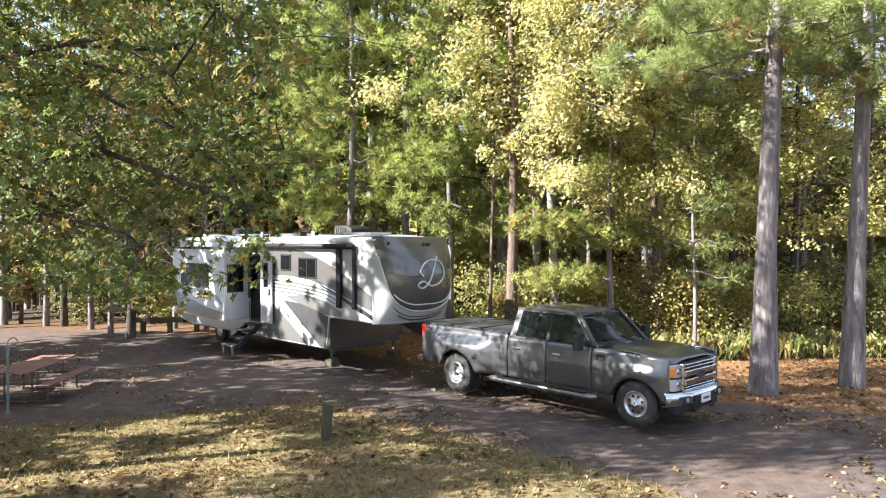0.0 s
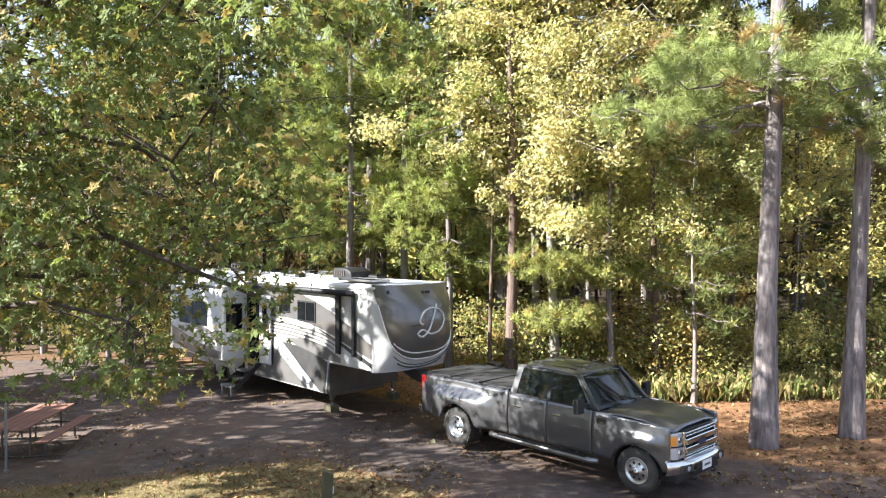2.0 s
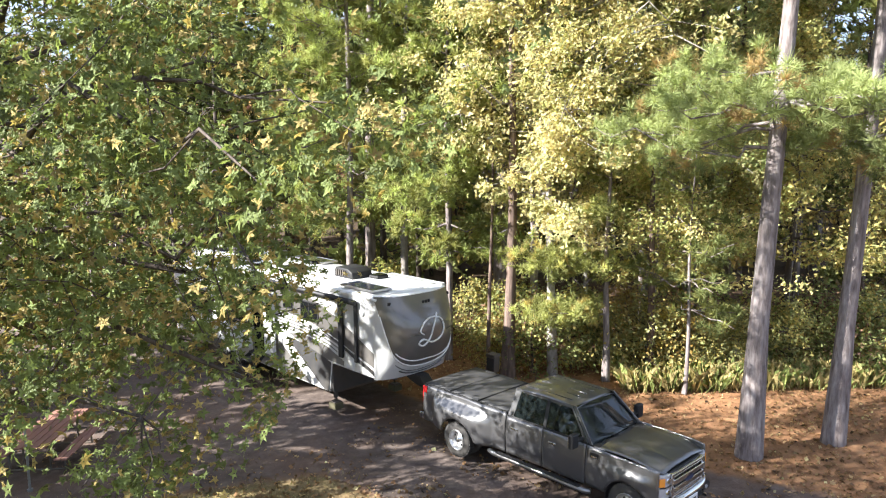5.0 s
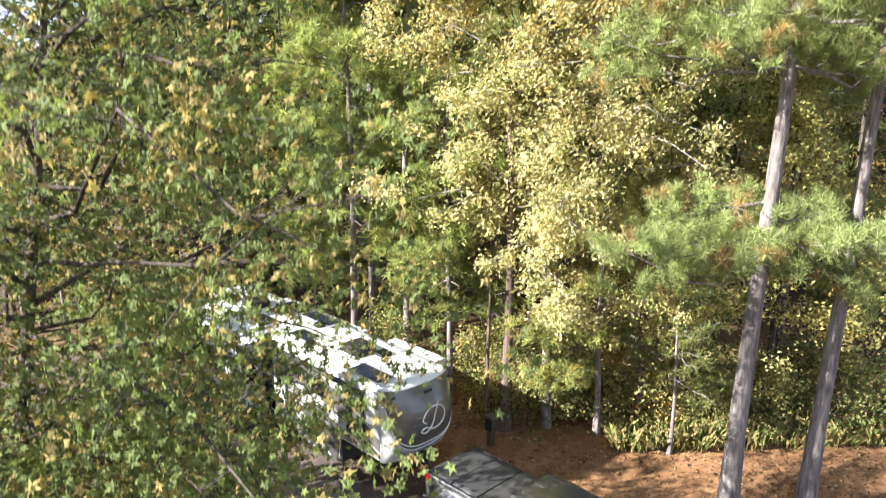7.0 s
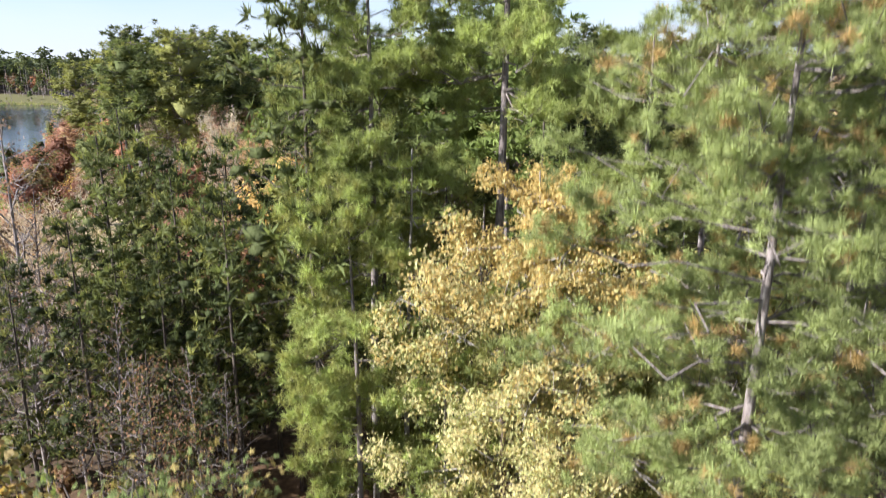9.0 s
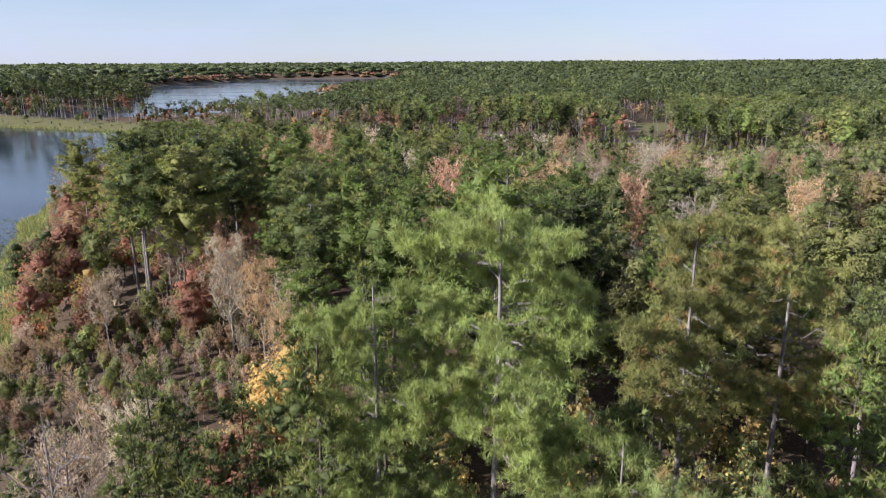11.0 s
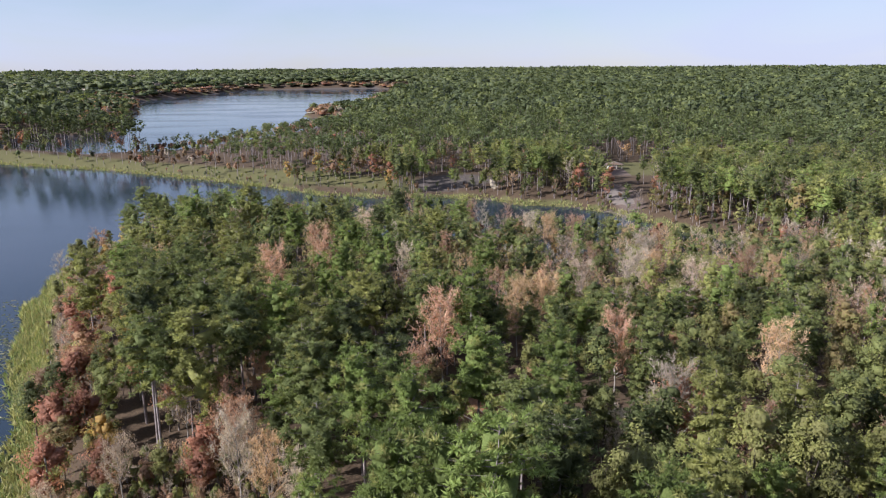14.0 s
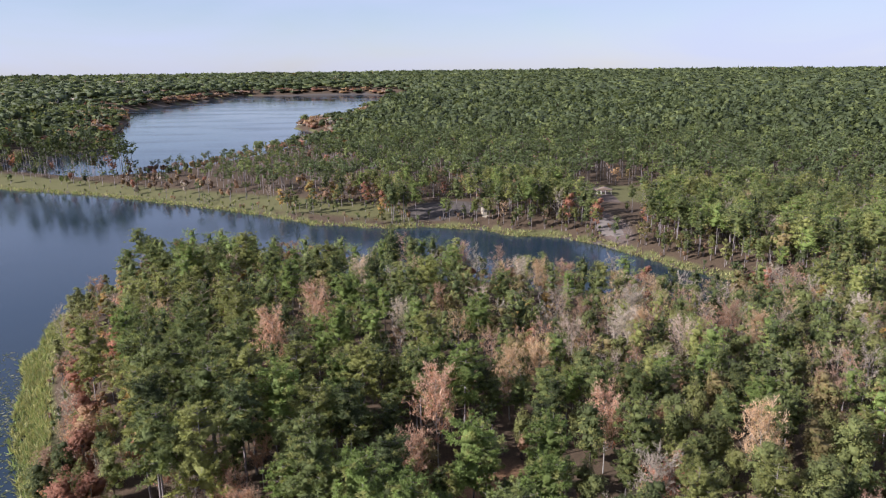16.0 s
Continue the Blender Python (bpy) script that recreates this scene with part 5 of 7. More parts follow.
    # shrubs along the visible shores
    for poly in (LOWER_LAKE, UPPER_LAKE[:9]):
        for (x1, y1), (x2, y2) in zip(poly, poly[1:]):
            L = math.hypot(x2 - x1, y2 - y1)
            for t_ in np.arange(0, L, 2.3 if max(y1, y2) < 700 else 8):
                x, y = x1 + (x2 - x1) * t_ / L + rng.normal() * 7, y1 + (y2 - y1) * t_ / L + rng.normal() * 7
                if abs(x) > 0.72 * y + 6 or y < 60 or (-4 < x < 44 and 360 < y < 420) or (84 < x < 106 and 320 < y < 345):
                    continue
                dd = float(shore(np.array([x]), np.array([y]))[0])
                if dd < 2.5:
                    continue
                seed += 1
                t = np.array((GREEN, OLIVE, DEEP, RUST if y < 560 else DEEP, GREEN)[rng.integers(0, 5)]) * rng.uniform(0.7, 1.05)
                far_hardwood(seed, rng.uniform(1.8, 5.5), 0, t, out["wood"], out["leaf"], (x, y, ground_z(x, y)))
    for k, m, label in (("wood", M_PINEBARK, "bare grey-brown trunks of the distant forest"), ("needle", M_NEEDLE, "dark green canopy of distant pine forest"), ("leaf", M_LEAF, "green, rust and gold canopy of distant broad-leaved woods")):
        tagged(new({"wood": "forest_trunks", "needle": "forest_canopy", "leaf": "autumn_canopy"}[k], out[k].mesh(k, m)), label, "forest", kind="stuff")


far_forest()


# ---- undergrowth at the edge of the woods ----
def undergrowth():
    rng = np.random.default_rng(41)
    kinds = []
    for i, (t, o) in enumerate((((0.36, 0.39, 0.15), YELLOW), ((0.62, 0.5, 0.19), GOLD), ((0.42, 0.42, 0.17), YELLOW), ((0.32, 0.37, 0.13), RUST))):
        w, c = hardwood(300 + i, 2.6, 0.15, 1.35, 0.03, 2600, 0.11, t, o, 0.35, (0.1, 0.1), 13, droop=0.1, twigs=2, sides=4, clump=0.7)
        kinds.append((w.mesh("stem", M_DARKBARK, True), c.mesh("foliage", M_LEAF)))
    spots = [(1.2, 25.2), (2.6, 24.2), (3.4, 25.6), (4.8, 24.4), (6.2, 23.6), (7.6, 22.6), (8.6, 24.0), (9.8, 23.2), (11.2, 22.4), (12.6, 23.6), (13.6, 22.6), (5.6, 26.0), (10.5, 25.5), (0.0, 26.8), (14.5, 24.5), (2.0, 27.5), (1.9, 23.0), (3.0, 22.9), (4.2, 23.2), (5.6, 22.9), (6.6, 22.4), (7.4, 23.6), (8.4, 22.5), (9.4, 22.2), (10.4, 23.0), (11.8, 23.2), (13.0, 22.2), (14.2, 23.0), (15.4, 22.8), (16.4, 23.8),
             (-9.0, 31.5), (-12.6, 32.0), (-16.0, 32.5), (-7.4, 29.6), (-2.2, 27.8)]
    for x, y in spots:
        root = new("bush")
        root.matrix_world = stand(x, y, rng.random() * 360, rng.uniform(0.6, 1.15))
        w, c = kinds[rng.integers(0, 4)]
        for nm, me in (("stem", w), ("foliage", c)):
            o = new(nm, me)
            o.parent = root
        tagged(root, "leafy yellow-green bush at the edge of the woods", "bush", "wood-edge bushes")
    # tall dry grass at the foot of the woods
    s = Soup()
    n = 9500
    x = rng.uniform(5.5, 17, n)
    y = 20.6 + (x - 6) * 0.02 + rng.gamma(2.0, 0.8, n)
    z = land(x, y)
    d = np.stack([rng.normal(size=n) * 0.3, rng.normal(size=n) * 0.3, np.ones(n)], -1)
    L = rng.uniform(0.2, 0.8, n)[:, None] * (0.6 + 0.5 * rng.random((n, 1)))
    side = np.cross(d, rng.normal(size=(n, 3)))
    side /= np.linalg.norm(side, axis=1)[:, None]
    p = np.stack([x, y, z - 0.02], -1)
    bend = np.stack([rng.normal(size=n) * 0.2, rng.normal(size=n) * 0.2, np.zeros(n)], -1)
    w = 0.007
    v = np.stack([p - side * w, p + side * w, p + d * L * 0.7 + side * w * 0.8, p + (d + bend) * L], 1)
    s.add(v.reshape(-1, 3), np.arange(n * 4).reshape(-1, 4), np.repeat(tint_for(n, (0.36, 0.29, 0.12), rng, 0.25, (0.2, 0.24, 0.07), 0.4), 4, 0))
    tagged(new("tall_grass", s.mesh("tall_grass", M_REED)), "tall dry yellow-green grass at the foot of the woods", "grass", kind="stuff")
    # lawn: short blades
    s = Soup()
    n = 26000
    x = rng.uniform(-13, 5.5, n)
    y = rng.uniform(6.0, 15.8, n)
    lim = np.interp(x, (-13, -8.6, -2.8, 0.8, 3.0, 3.5, 5.5), (13, 13.9, 15.6, 12.5, 10.2, 9.4, 6)) + rng.normal(size=n) * 0.5
    patch = wobble(x, y, 1.1) + wobble(y, x, 0.5) * 0.6 + rng.normal(size=n) * 0.5
    k = (y < lim) & (patch > -0.3)
    x, y = x[k], y[k]
    n = len(x)
    p = np.stack([x, y, land(x, y) - 0.01], -1)
    d = np.stack([rng.normal(size=n) * 0.55, rng.normal(size=n) * 0.55, np.ones(n)], -1)
    L = rng.uniform(0.04, 0.12, n)[:, None]
    side = np.cross(d, rng.normal(size=(n, 3)))
    side /= np.linalg.norm(side, axis=1)[:, None]
    w = 0.009
    v = np.stack([p - side * w, p + side * w, p + d * L * 0.7 + side * w * 0.6, p + d * L], 1)
    s.add(v.reshape(-1, 3), np.arange(n * 4).reshape(-1, 4), np.repeat(tint_for(n, (0.25, 0.235, 0.08), rng, 0.25, (0.4, 0.32, 0.16), 0.45), 4, 0))
    tagged(new("lawn_grass", s.mesh("lawn_grass", M_REED)), "thin green and straw-coloured lawn grass", "grass", kind="stuff")
    # fallen leaves: thick on the lawn and under the trees, thin on the worn drive
    s = Soup()
    n = 64000
    x = rng.uniform(-14, 15, n)
    y = 6.5 + 18.5 * rng.random(n) ** 1.25
    dense = 0.4 + 0.6 * (wobble(x, y, 1.6) + 0.5 * wobble(y, x, 0.45) > 0.05) - 0.3 * ((y > 15) & (x < 0))
    worn = (y > np.interp(x, (-13, -8.6, -2.8, 0.8, 3.0, 3.5, 5.5), (13, 13.9, 15.6, 12.5, 10.2, 9.4, 6))) & (y < np.interp(x, (-12, -4, -1, 2, 6, 9.5, 16), (29.5, 24.5, 20.6, 18, 15.5, 13.6, 11)))
    dense = dense - 0.45 * worn
    k = rng.random(n) < dense
    x, y = x[k], y[k]
    n = len(x)
    p = np.stack([x, y, land(x, y) + 0.012 + 0.02 * rng.random(n)], -1)
    nrm = np.stack([rng.normal(size=n) * 0.45, rng.normal(size=n) * 0.45, np.ones(n)], -1)
    col = tint_for(n, (0.3, 0.175, 0.085), rng, 0.4, (0.52, 0.38, 0.2), 0.3)
    add_leaves(s, p, nrm, rng.gamma(6.0, 0.0125, n), col, rng, 0.75)
    tagged(new("fallen_leaves", s.mesh("fallen_leaves", M_LEAF)), "dry brown and yellow leaves strewn on the ground", "leaves", kind="stuff")


undergrowth()

# ---- materials of the vehicles and small things ----
def glass_material(name, tint, rough=0.02, clear=0.85):
    m, nt, b = material(name, rough, 0, 0.5)
    b.inputs["Base Color"].default_value = (*tint, 1)
    b.inputs["Transmission Weight"].default_value = clear
    b.inputs["IOR"].default_value = 1.45
    return m


def paint_material(name, col, metal=0.35, rough=0.35, dust=(0.3, 0.26, 0.2), amount=0.18):
    """Car paint under clear coat, with a film of dust."""
    m, nt, b = material(name, rough, metal)
    big, fine = noise_tex(nt, 1.3, 4), noise_tex(nt, 60, 3)
    film = ramp(nt, big.outputs["Fac"], [(0.4, (0, 0, 0)), (0.75, (amount, amount, amount))]).outputs["Color"]
    c = mix(nt, film, mix(nt, fine.outputs["Fac"], tuple(v * 0.9 for v in col), tuple(v * 1.1 for v in col)), dust)
    nt.links.new(c, b.inputs["Base Color"])
    b.inputs["Coat Weight"].default_value = 0.8
    b.inputs["Coat Roughness"].default_value = 0.06
    return m


M_WHITE = paint_material("white_gelcoat", (0.52, 0.52, 0.505), 0.0, 0.35, (0.36, 0.34, 0.3), 0.2)
M_ROOFWHITE = simple("roof_membrane", (0.74, 0.74, 0.73), (0.5, 0.49, 0.46), 0.7, scale=1.5)
M_CHARCOAL = paint_material("charcoal_gelcoat", (0.055, 0.055, 0.056), 0.25, 0.32)
M_SILVER = paint_material("warm_grey_gelcoat", (0.17, 0.165, 0.155), 0.4, 0.32)
M_NOSE = paint_material("nose_gelcoat", (0.115, 0.108, 0.1), 0.3, 0.3)
M_LINE = simple("silver_pinstripe", (0.72, 0.71, 0.68), rough=0.35, metal=0.3)
M_TRUCK = paint_material("magnetic_grey_paint", (0.105, 0.105, 0.108), 0.55, 0.28, (0.16, 0.14, 0.115), 0.2)
M_BLACK = simple("black_plastic", (0.014, 0.014, 0.015), (0.022, 0.021, 0.02), 0.55, scale=4, spec=0.3)
M_FABRIC = simple("black_vinyl_cover", (0.028, 0.028, 0.03), (0.06, 0.057, 0.052), 0.6, scale=3, bumps=0.2)
M_CHROME = simple("chrome", (0.72, 0.72, 0.72), (0.5, 0.49, 0.47), 0.12, 1.0, scale=5)
M_STEP = simple("brushed_step_steel", (0.34, 0.34, 0.34), (0.2, 0.19, 0.18), 0.32, 0.9, scale=6)
M_ALLOY = simple("bright_alloy", (0.62, 0.62, 0.62), (0.42, 0.41, 0.39), 0.28, 0.9, scale=8)
M_STEEL = simple("dark_steel", (0.09, 0.085, 0.08), (0.14, 0.11, 0.085), 0.55, 0.6, scale=6)
M_RUBBER = simple("tyre_rubber", (0.02, 0.019, 0.018), (0.045, 0.04, 0.034), 0.85, scale=3, bumps=0.3)
M_GLASS = glass_material("tinted_glass", (0.045, 0.06, 0.06), 0.01, 0.8)
M_DARKGLASS = glass_material("dark_window_glass", (0.006, 0.0065, 0.007), 0.06, 0.0)
M_DARKGLASS.node_tree.nodes["Principled BSDF"].inputs["Specular IOR Level"].default_value = 0.1
M_TAIL = simple("red_lens", (0.32, 0.012, 0.012), (0.2, 0.008, 0.01), 0.15, coat=0.6)
M_AMBER = simple("amber_lens", (0.75, 0.28, 0.03), rough=0.15, coat=0.6)
M_LENS = simple("clear_lamp_lens", (0.62, 0.63, 0.65), (0.4, 0.41, 0.43), 0.1, 0.4, coat=0.6)
M_SEAT = simple("grey_seat_cloth", (0.07, 0.066, 0.06), rough=0.9)
M_SOLAR = simple("solar_cells", (0.012, 0.016, 0.03), (0.02, 0.025, 0.045), 0.12, 0.2, coat=0.5)
M_REDWOOD = simple("red_brown_stained_wood", (0.27, 0.13, 0.09), (0.18, 0.09, 0.065), 0.75, scale=5, bumps=0.3)
M_POSTWOOD = simple("weathered_mossy_wood", (0.085, 0.078, 0.035), (0.05, 0.042, 0.027), 0.9, scale=6, bumps=0.4)
M_LABEL = simple("white_sign_face", (0.75, 0.75, 0.74), (0.6, 0.6, 0.58), 0.5)
M_INK = simple("blue_ink", (0.02, 0.03, 0.08), rough=0.5)
M_GALV = simple("galvanised_steel", (0.32, 0.33, 0.33), (0.2, 0.21, 0.2), 0.45, 0.8, scale=7)


# ---- modelling kit ----
def part(name, bm, mat, parent, label="", smooth=False):
    me = bpy.data.meshes.new(name)
    bm.to_mesh(me)
    bm.free()
    if smooth:
        me.polygons.foreach_set("use_smooth", np.ones(len(me.polygons), bool))
    for m in (mat if isinstance(mat, (list, tuple)) else [mat]):
        me.materials.append(m)
    ob = new(name, me)
    ob.parent = parent
    return tagged(ob, label)


def box_bm(x0, x1, y0, y1, z0, z1, bevel=0.0, seg=2, bm=None):
    bm = bm or bmesh.new()
    m = Matrix.Translation(((x0 + x1) / 2, (y0 + y1) / 2, (z0 + z1) / 2)) @ Matrix.Diagonal((abs(x1 - x0), abs(y1 - y0), abs(z1 - z0), 1))
    r = bmesh.ops.create_cube(bm, size=1.0, matrix=m)
    if bevel:
        es = list({e for v in r["verts"] for e in v.link_edges})
        bmesh.ops.bevel(bm, geom=es, offset=bevel, segments=seg, affect="EDGES", profile=0.5)
    return bm


def prism_bm(outline, axis, a, b, bevel=0.0, seg=2):
    """A flat outline pushed through from a to b. axis 'y': the outline is (x, z); 'x': (y, z); 'z': (x, y)."""
    bm = bmesh.new()

    def at(p, w):
        return {"y": (p[0], w, p[1]), "x": (w, p[0], p[1]), "z": (p[0], p[1], w)}[axis]

    v0 = [bm.verts.new(at(p, a)) for p in outline]
    v1 = [bm.verts.new(at(p, b)) for p in outline]
    bm.faces.new(v0)
    bm.faces.new(v1[::-1])
    n = len(outline)
    for i in range(n):
        bm.faces.new((v0[i], v1[i], v1[(i + 1) % n], v0[(i + 1) % n]))
    bmesh.ops.recalc_face_normals(bm, faces=bm.faces)
    if bevel:
        bmesh.ops.bevel(bm, geom=list(bm.edges), offset=bevel, segments=seg, affect="EDGES", profile=0.5)
    return bm


def grid_bm(points, close_u=False, bm=None):
    """A sheet through rows of points."""
    bm = bm or bmesh.new()
    rows = [[bm.verts.new(p) for p in r] for r in points]
    nu = len(rows[0])
    for a, b in zip(rows, rows[1:]):
        for i in range(nu if close_u else nu - 1):
            j = (i + 1) % nu
            bm.faces.new((a[i], a[j], b[j], b[i]))
    return bm


def thick(bm, d):
    bmesh.ops.recalc_face_normals(bm, faces=bm.faces)
    bmesh.ops.solidify(bm, geom=list(bm.faces), thickness=d)
    return bm


def tube_bm(points, r, sides=8, bm=None):
    bm = bm or bmesh.new()
    rr = r if isinstance(r, (list, tuple)) else [r] * len(points)
    v, q = tube(points, rr, sides)
    vs = [bm.verts.new(p) for p in v]
    for f in q:
        bm.faces.new([vs[i] for i in f])
    bm.faces.new([vs[i] for i in range(sides)][::-1])
    bm.faces.new([vs[len(vs) - sides + i] for i in range(sides)])
    return bm


def lathe_bm(profile, sides=28, axis="y"):
    """Turns (radius, offset) round the axis."""
    rows = []
    for r, o in profile:
        ring = []
        for k in range(sides):
            a = 2 * math.pi * k / sides
            c, s = math.cos(a) * r, math.sin(a) * r
            ring.append({"y": (c, o, s), "z": (c, s, o), "x": (o, c, s)}[axis])
        rows.append(ring)
    bm = grid_bm(rows, True)
    bm.faces.new([v for v in list(bm.verts)[:sides]])
    bm.faces.new([v for v in list(bm.verts)[-sides:]][::-1])
    bmesh.ops.recalc_face_normals(bm, faces=bm.faces)
    return bm


def curve_pts(ctrl, n=24):
    """A smooth line through control points."""
    c = np.array(ctrl, float)
    t = np.linspace(0, len(c) - 1, n)
    i = np.clip(t.astype(int), 0, len(c) - 2)
    u = (t - i)[:, None]
    p0, p1, p2, p3 = c[np.maximum(i - 1, 0)], c[i], c[i + 1], c[np.minimum(i + 2, len(c) - 1)]
    return 0.5 * (2 * p1 + (p2 - p0) * u + (2 * p0 - 5 * p1 + 4 * p2 - p3) * u ** 2 + (3 * p1 - p0 - 3 * p2 + p3) * u ** 3)


def thing(name, m, label, category, group=""):
    root = new(name)
    root.matrix_world = m
    return tagged(root, label, category, group)

# ---- fifth-wheel travel trailer ----
def cap_x(y, z, w=2.44):
    """How far the moulded nose stands out at that height and breadth."""
    f = min(1.0, max(0.0, (z - 1.32) / 2.2))
    out = 0.9 * math.sin(math.pi * (0.1 + 0.74 * f)) ** 0.85
    s = abs(2 * y / w - 1)
    return out * max(0.0, 1 - s ** 2.6) ** 0.5


def band(name, top, bottom, mat, parent, y=-0.006, n=22, label=""):
    """A swept graphic between two lines (x, z) on the side wall, with a little thickness."""
    a, b = curve_pts([(x, 0, z) for x, z in top], n), curve_pts([(x, 0, z) for x, z in bottom], n)
    front = y
    rows = [[(p[0], front, p[2]) for p in a], [(p[0], front, p[2]) for p in b]]
    bm = grid_bm(rows)
    thick(bm, 0.004)
    return part(name, bm, mat, parent, label)


def rv_window(parent, x0, x1, z0, z1, y, frame_mat=None, axis="y"):
    w = part("window", box_bm(x0, x1, y - 0.03, y - 0.004, z0, z1, 0.012), frame_mat or M_BLACK, parent, "dark tinted window in a black frame")
    part("pane", box_bm(x0 + 0.045, x1 - 0.045, y - 0.036, y - 0.03, z0 + 0.045, z1 - 0.045), M_DARKGLASS, w)
    if x1 - x0 > 0.6:
        part("mullion", box_bm((x0 + x1) / 2 - 0.012, (x0 + x1) / 2 + 0.012, y - 0.042, y - 0.03, z0 + 0.03, z1 - 0.03), M_BLACK, w)
    return w


def build_rv():
    rv = thing("travel_trailer", pose(-1.77, 17.9, 0.0, 0, 0, -46.3), "white and charcoal fifth-wheel travel trailer with swooping graphics", "trailer")
    W = 2.44
    # body shell, from the side
    outline = [(-11.3, 0.62), (-10.6, 0.46), (-2.0, 0.46), (-1.86, 1.32), (0.0, 1.32), (0.0, 3.46), (-11.3, 3.46)]
    body = part("body", prism_bm(outline, "y", 0.0, W, 0.03), M_WHITE, rv)
    # roof with rounded gutters
    rows = []
    for x in (-11.36, -11.3, -8, -4, -0.4, 0.12):
        drop = 0.04 if x in (-11.36, 0.12) else 0.0
        rows.append([(x, y, 3.47 + 0.07 * math.sin(math.pi * min(1, max(0, y / W))) - drop - (0.05 if y in (-0.03, W + 0.03) else 0)) for y in (-0.03, 0.0, 0.4, 0.9, 1.22, 1.6, 2.05, W, W + 0.03)])
    part("roof", thick(grid_bm(rows), 0.03), M_ROOFWHITE, rv, "white rubber roof", True)
    for y in (-0.035, W + 0.005):
        part("roof_trim", box_bm(-11.3, -0.05, y, y + 0.03, 3.36, 3.43, 0.008), M_LINE, rv)
    # moulded nose: dark face above, white belly below
    ny, nz = 30, 26
    face, belly = bmesh.new(), bmesh.new()

    def edge_z(y):
        s = abs(2 * y / W - 1)
        return 1.56 + 0.3 * s ** 2 + 0.35 * s ** 4 + 1.2 * s ** 16

    for iy in range(ny):
        y0, y1 = [W / 2 * (1 - math.cos(math.pi * k / ny)) for k in (iy, iy + 1)]
        for lo, hi, bm_ in ((1.30, None, belly), (None, 3.49, face)):
            for k in range(nz // 2):
                def zz(y, f):
                    e = edge_z(y)
                    a, b = (1.30, e) if lo else (e, 3.49)
                    return a + (b - a) * f
                f0, f1 = k / (nz // 2), (k + 1) / (nz // 2)
                ps = [(y0, zz(y0, f0)), (y1, zz(y1, f0)), (y1, zz(y1, f1)), (y0, zz(y0, f1))]
                bm_.faces.new([bm_.verts.new((cap_x(y, z), y, z)) for y, z in ps])
    for bm_ in (face, belly):
        bmesh.ops.remove_doubles(bm_, verts=bm_.verts, dist=0.0008)
        bmesh.ops.recalc_face_normals(bm_, faces=bm_.faces)
    part("nose_cap", face, M_NOSE, rv, "charcoal moulded nose cap", True)
    part("nose_belly", belly, M_WHITE, rv, "white lower nose", True)
    under = [[(cap_x(y, 1.31) - 0.01, y, 1.305) for y in np.linspace(0, W, 15)], [(-0.02, y, 1.305) for y in np.linspace(0, W, 15)]]
    part("nose_floor", thick(grid_bm(under), 0.02), M_CHARCOAL, rv)
    top = [[(cap_x(y, 3.48) + 0.0, y, 3.487) for y in np.linspace(0, W, 15)], [(-0.04, y, 3.492) for y in np.linspace(0, W, 15)]]
    part("nose_top", thick(grid_bm(top), 0.02), M_ROOFWHITE, rv, "", True)

    def on_cap(pts, off=0.008):
        return [(cap_x(y, z) + off, y, z) for y, z in pts]

    ys = np.linspace(0.03, W - 0.03, 44)
    part("pinstripe", tube_bm(on_cap([(y, edge_z(y) + 0.03) for y in ys]), 0.021, 6), M_LINE, rv)
    part("pinstripe", tube_bm(on_cap([(y, edge_z(y) + 0.22 - 0.1 * abs(2 * y / W - 1)) for y in ys[4:-4]]), 0.018, 6), M_LINE, rv)
    part("pinstripe", tube_bm(on_cap([(y, max(1.4, edge_z(y) - 0.12)) for y in ys[5:-5]]), 0.014, 6), M_CHARCOAL, rv)
    part("pinstripe", tube_bm(on_cap([(y, max(1.36, edge_z(y) - 0.2)) for y in ys[8:-8]]), 0.02, 6), M_CHARCOAL, rv)
    # flourish on the nose, a plain looping device
    loop = [(1.52, 2.98), (1.36, 2.72), (1.2, 2.36), (1.02, 2.2), (0.86, 2.27), (1.0, 2.37), (1.3, 2.25), (1.6, 2.35), (1.72, 2.6), (1.6, 2.84), (1.3, 2.9), (1.04, 2.8), (0.9, 2.6), (1.0, 2.5)]
    part("emblem", tube_bm(on_cap([(p[0], p[2]) for p in curve_pts([(a - 0.08, 0, b) for a, b in loop], 70)], 0.014), 0.024, 6), M_LINE, rv, "silver looping emblem")
    part("lettering_bar", tube_bm(on_cap([(y, 2.5) for y in np.linspace(0.55, 0.86, 5)], 0.004), 0.016, 5), M_CHARCOAL, rv)
    part("lettering_bar", tube_bm(on_cap([(y, 2.5) for y in np.linspace(1.78, 1.98, 5)], 0.004), 0.016, 5), M_CHARCOAL, rv)
    for y in (1.12, 1.22, 1.32):
        part("marker_lamp", box_bm(cap_x(y, 3.3) - 0.01, cap_x(y, 3.3) + 0.035, y - 0.03, y + 0.03, 3.25, 3.33, 0.01), M_BLACK, rv)
    for y in (0.2, W - 0.2):
        part("corner_lamp", box_bm(cap_x(y, 3.33) - 0.02, cap_x(y, 3.33) + 0.03, y - 0.045, y + 0.045, 3.28, 3.36, 0.015), M_BLACK, rv)
    # side graphics
    band("graphic_band", [(-5.0, 3.24), (-3.6, 3.16), (-2.2, 2.86), (-1.0, 2.42), (0.0, 1.98)], [(-5.0, 2.36), (-3.6, 2.36), (-2.2, 2.2), (-1.0, 1.88), (0.0, 1.6)], M_NOSE, rv, label="charcoal swoosh sweeping down to the nose")
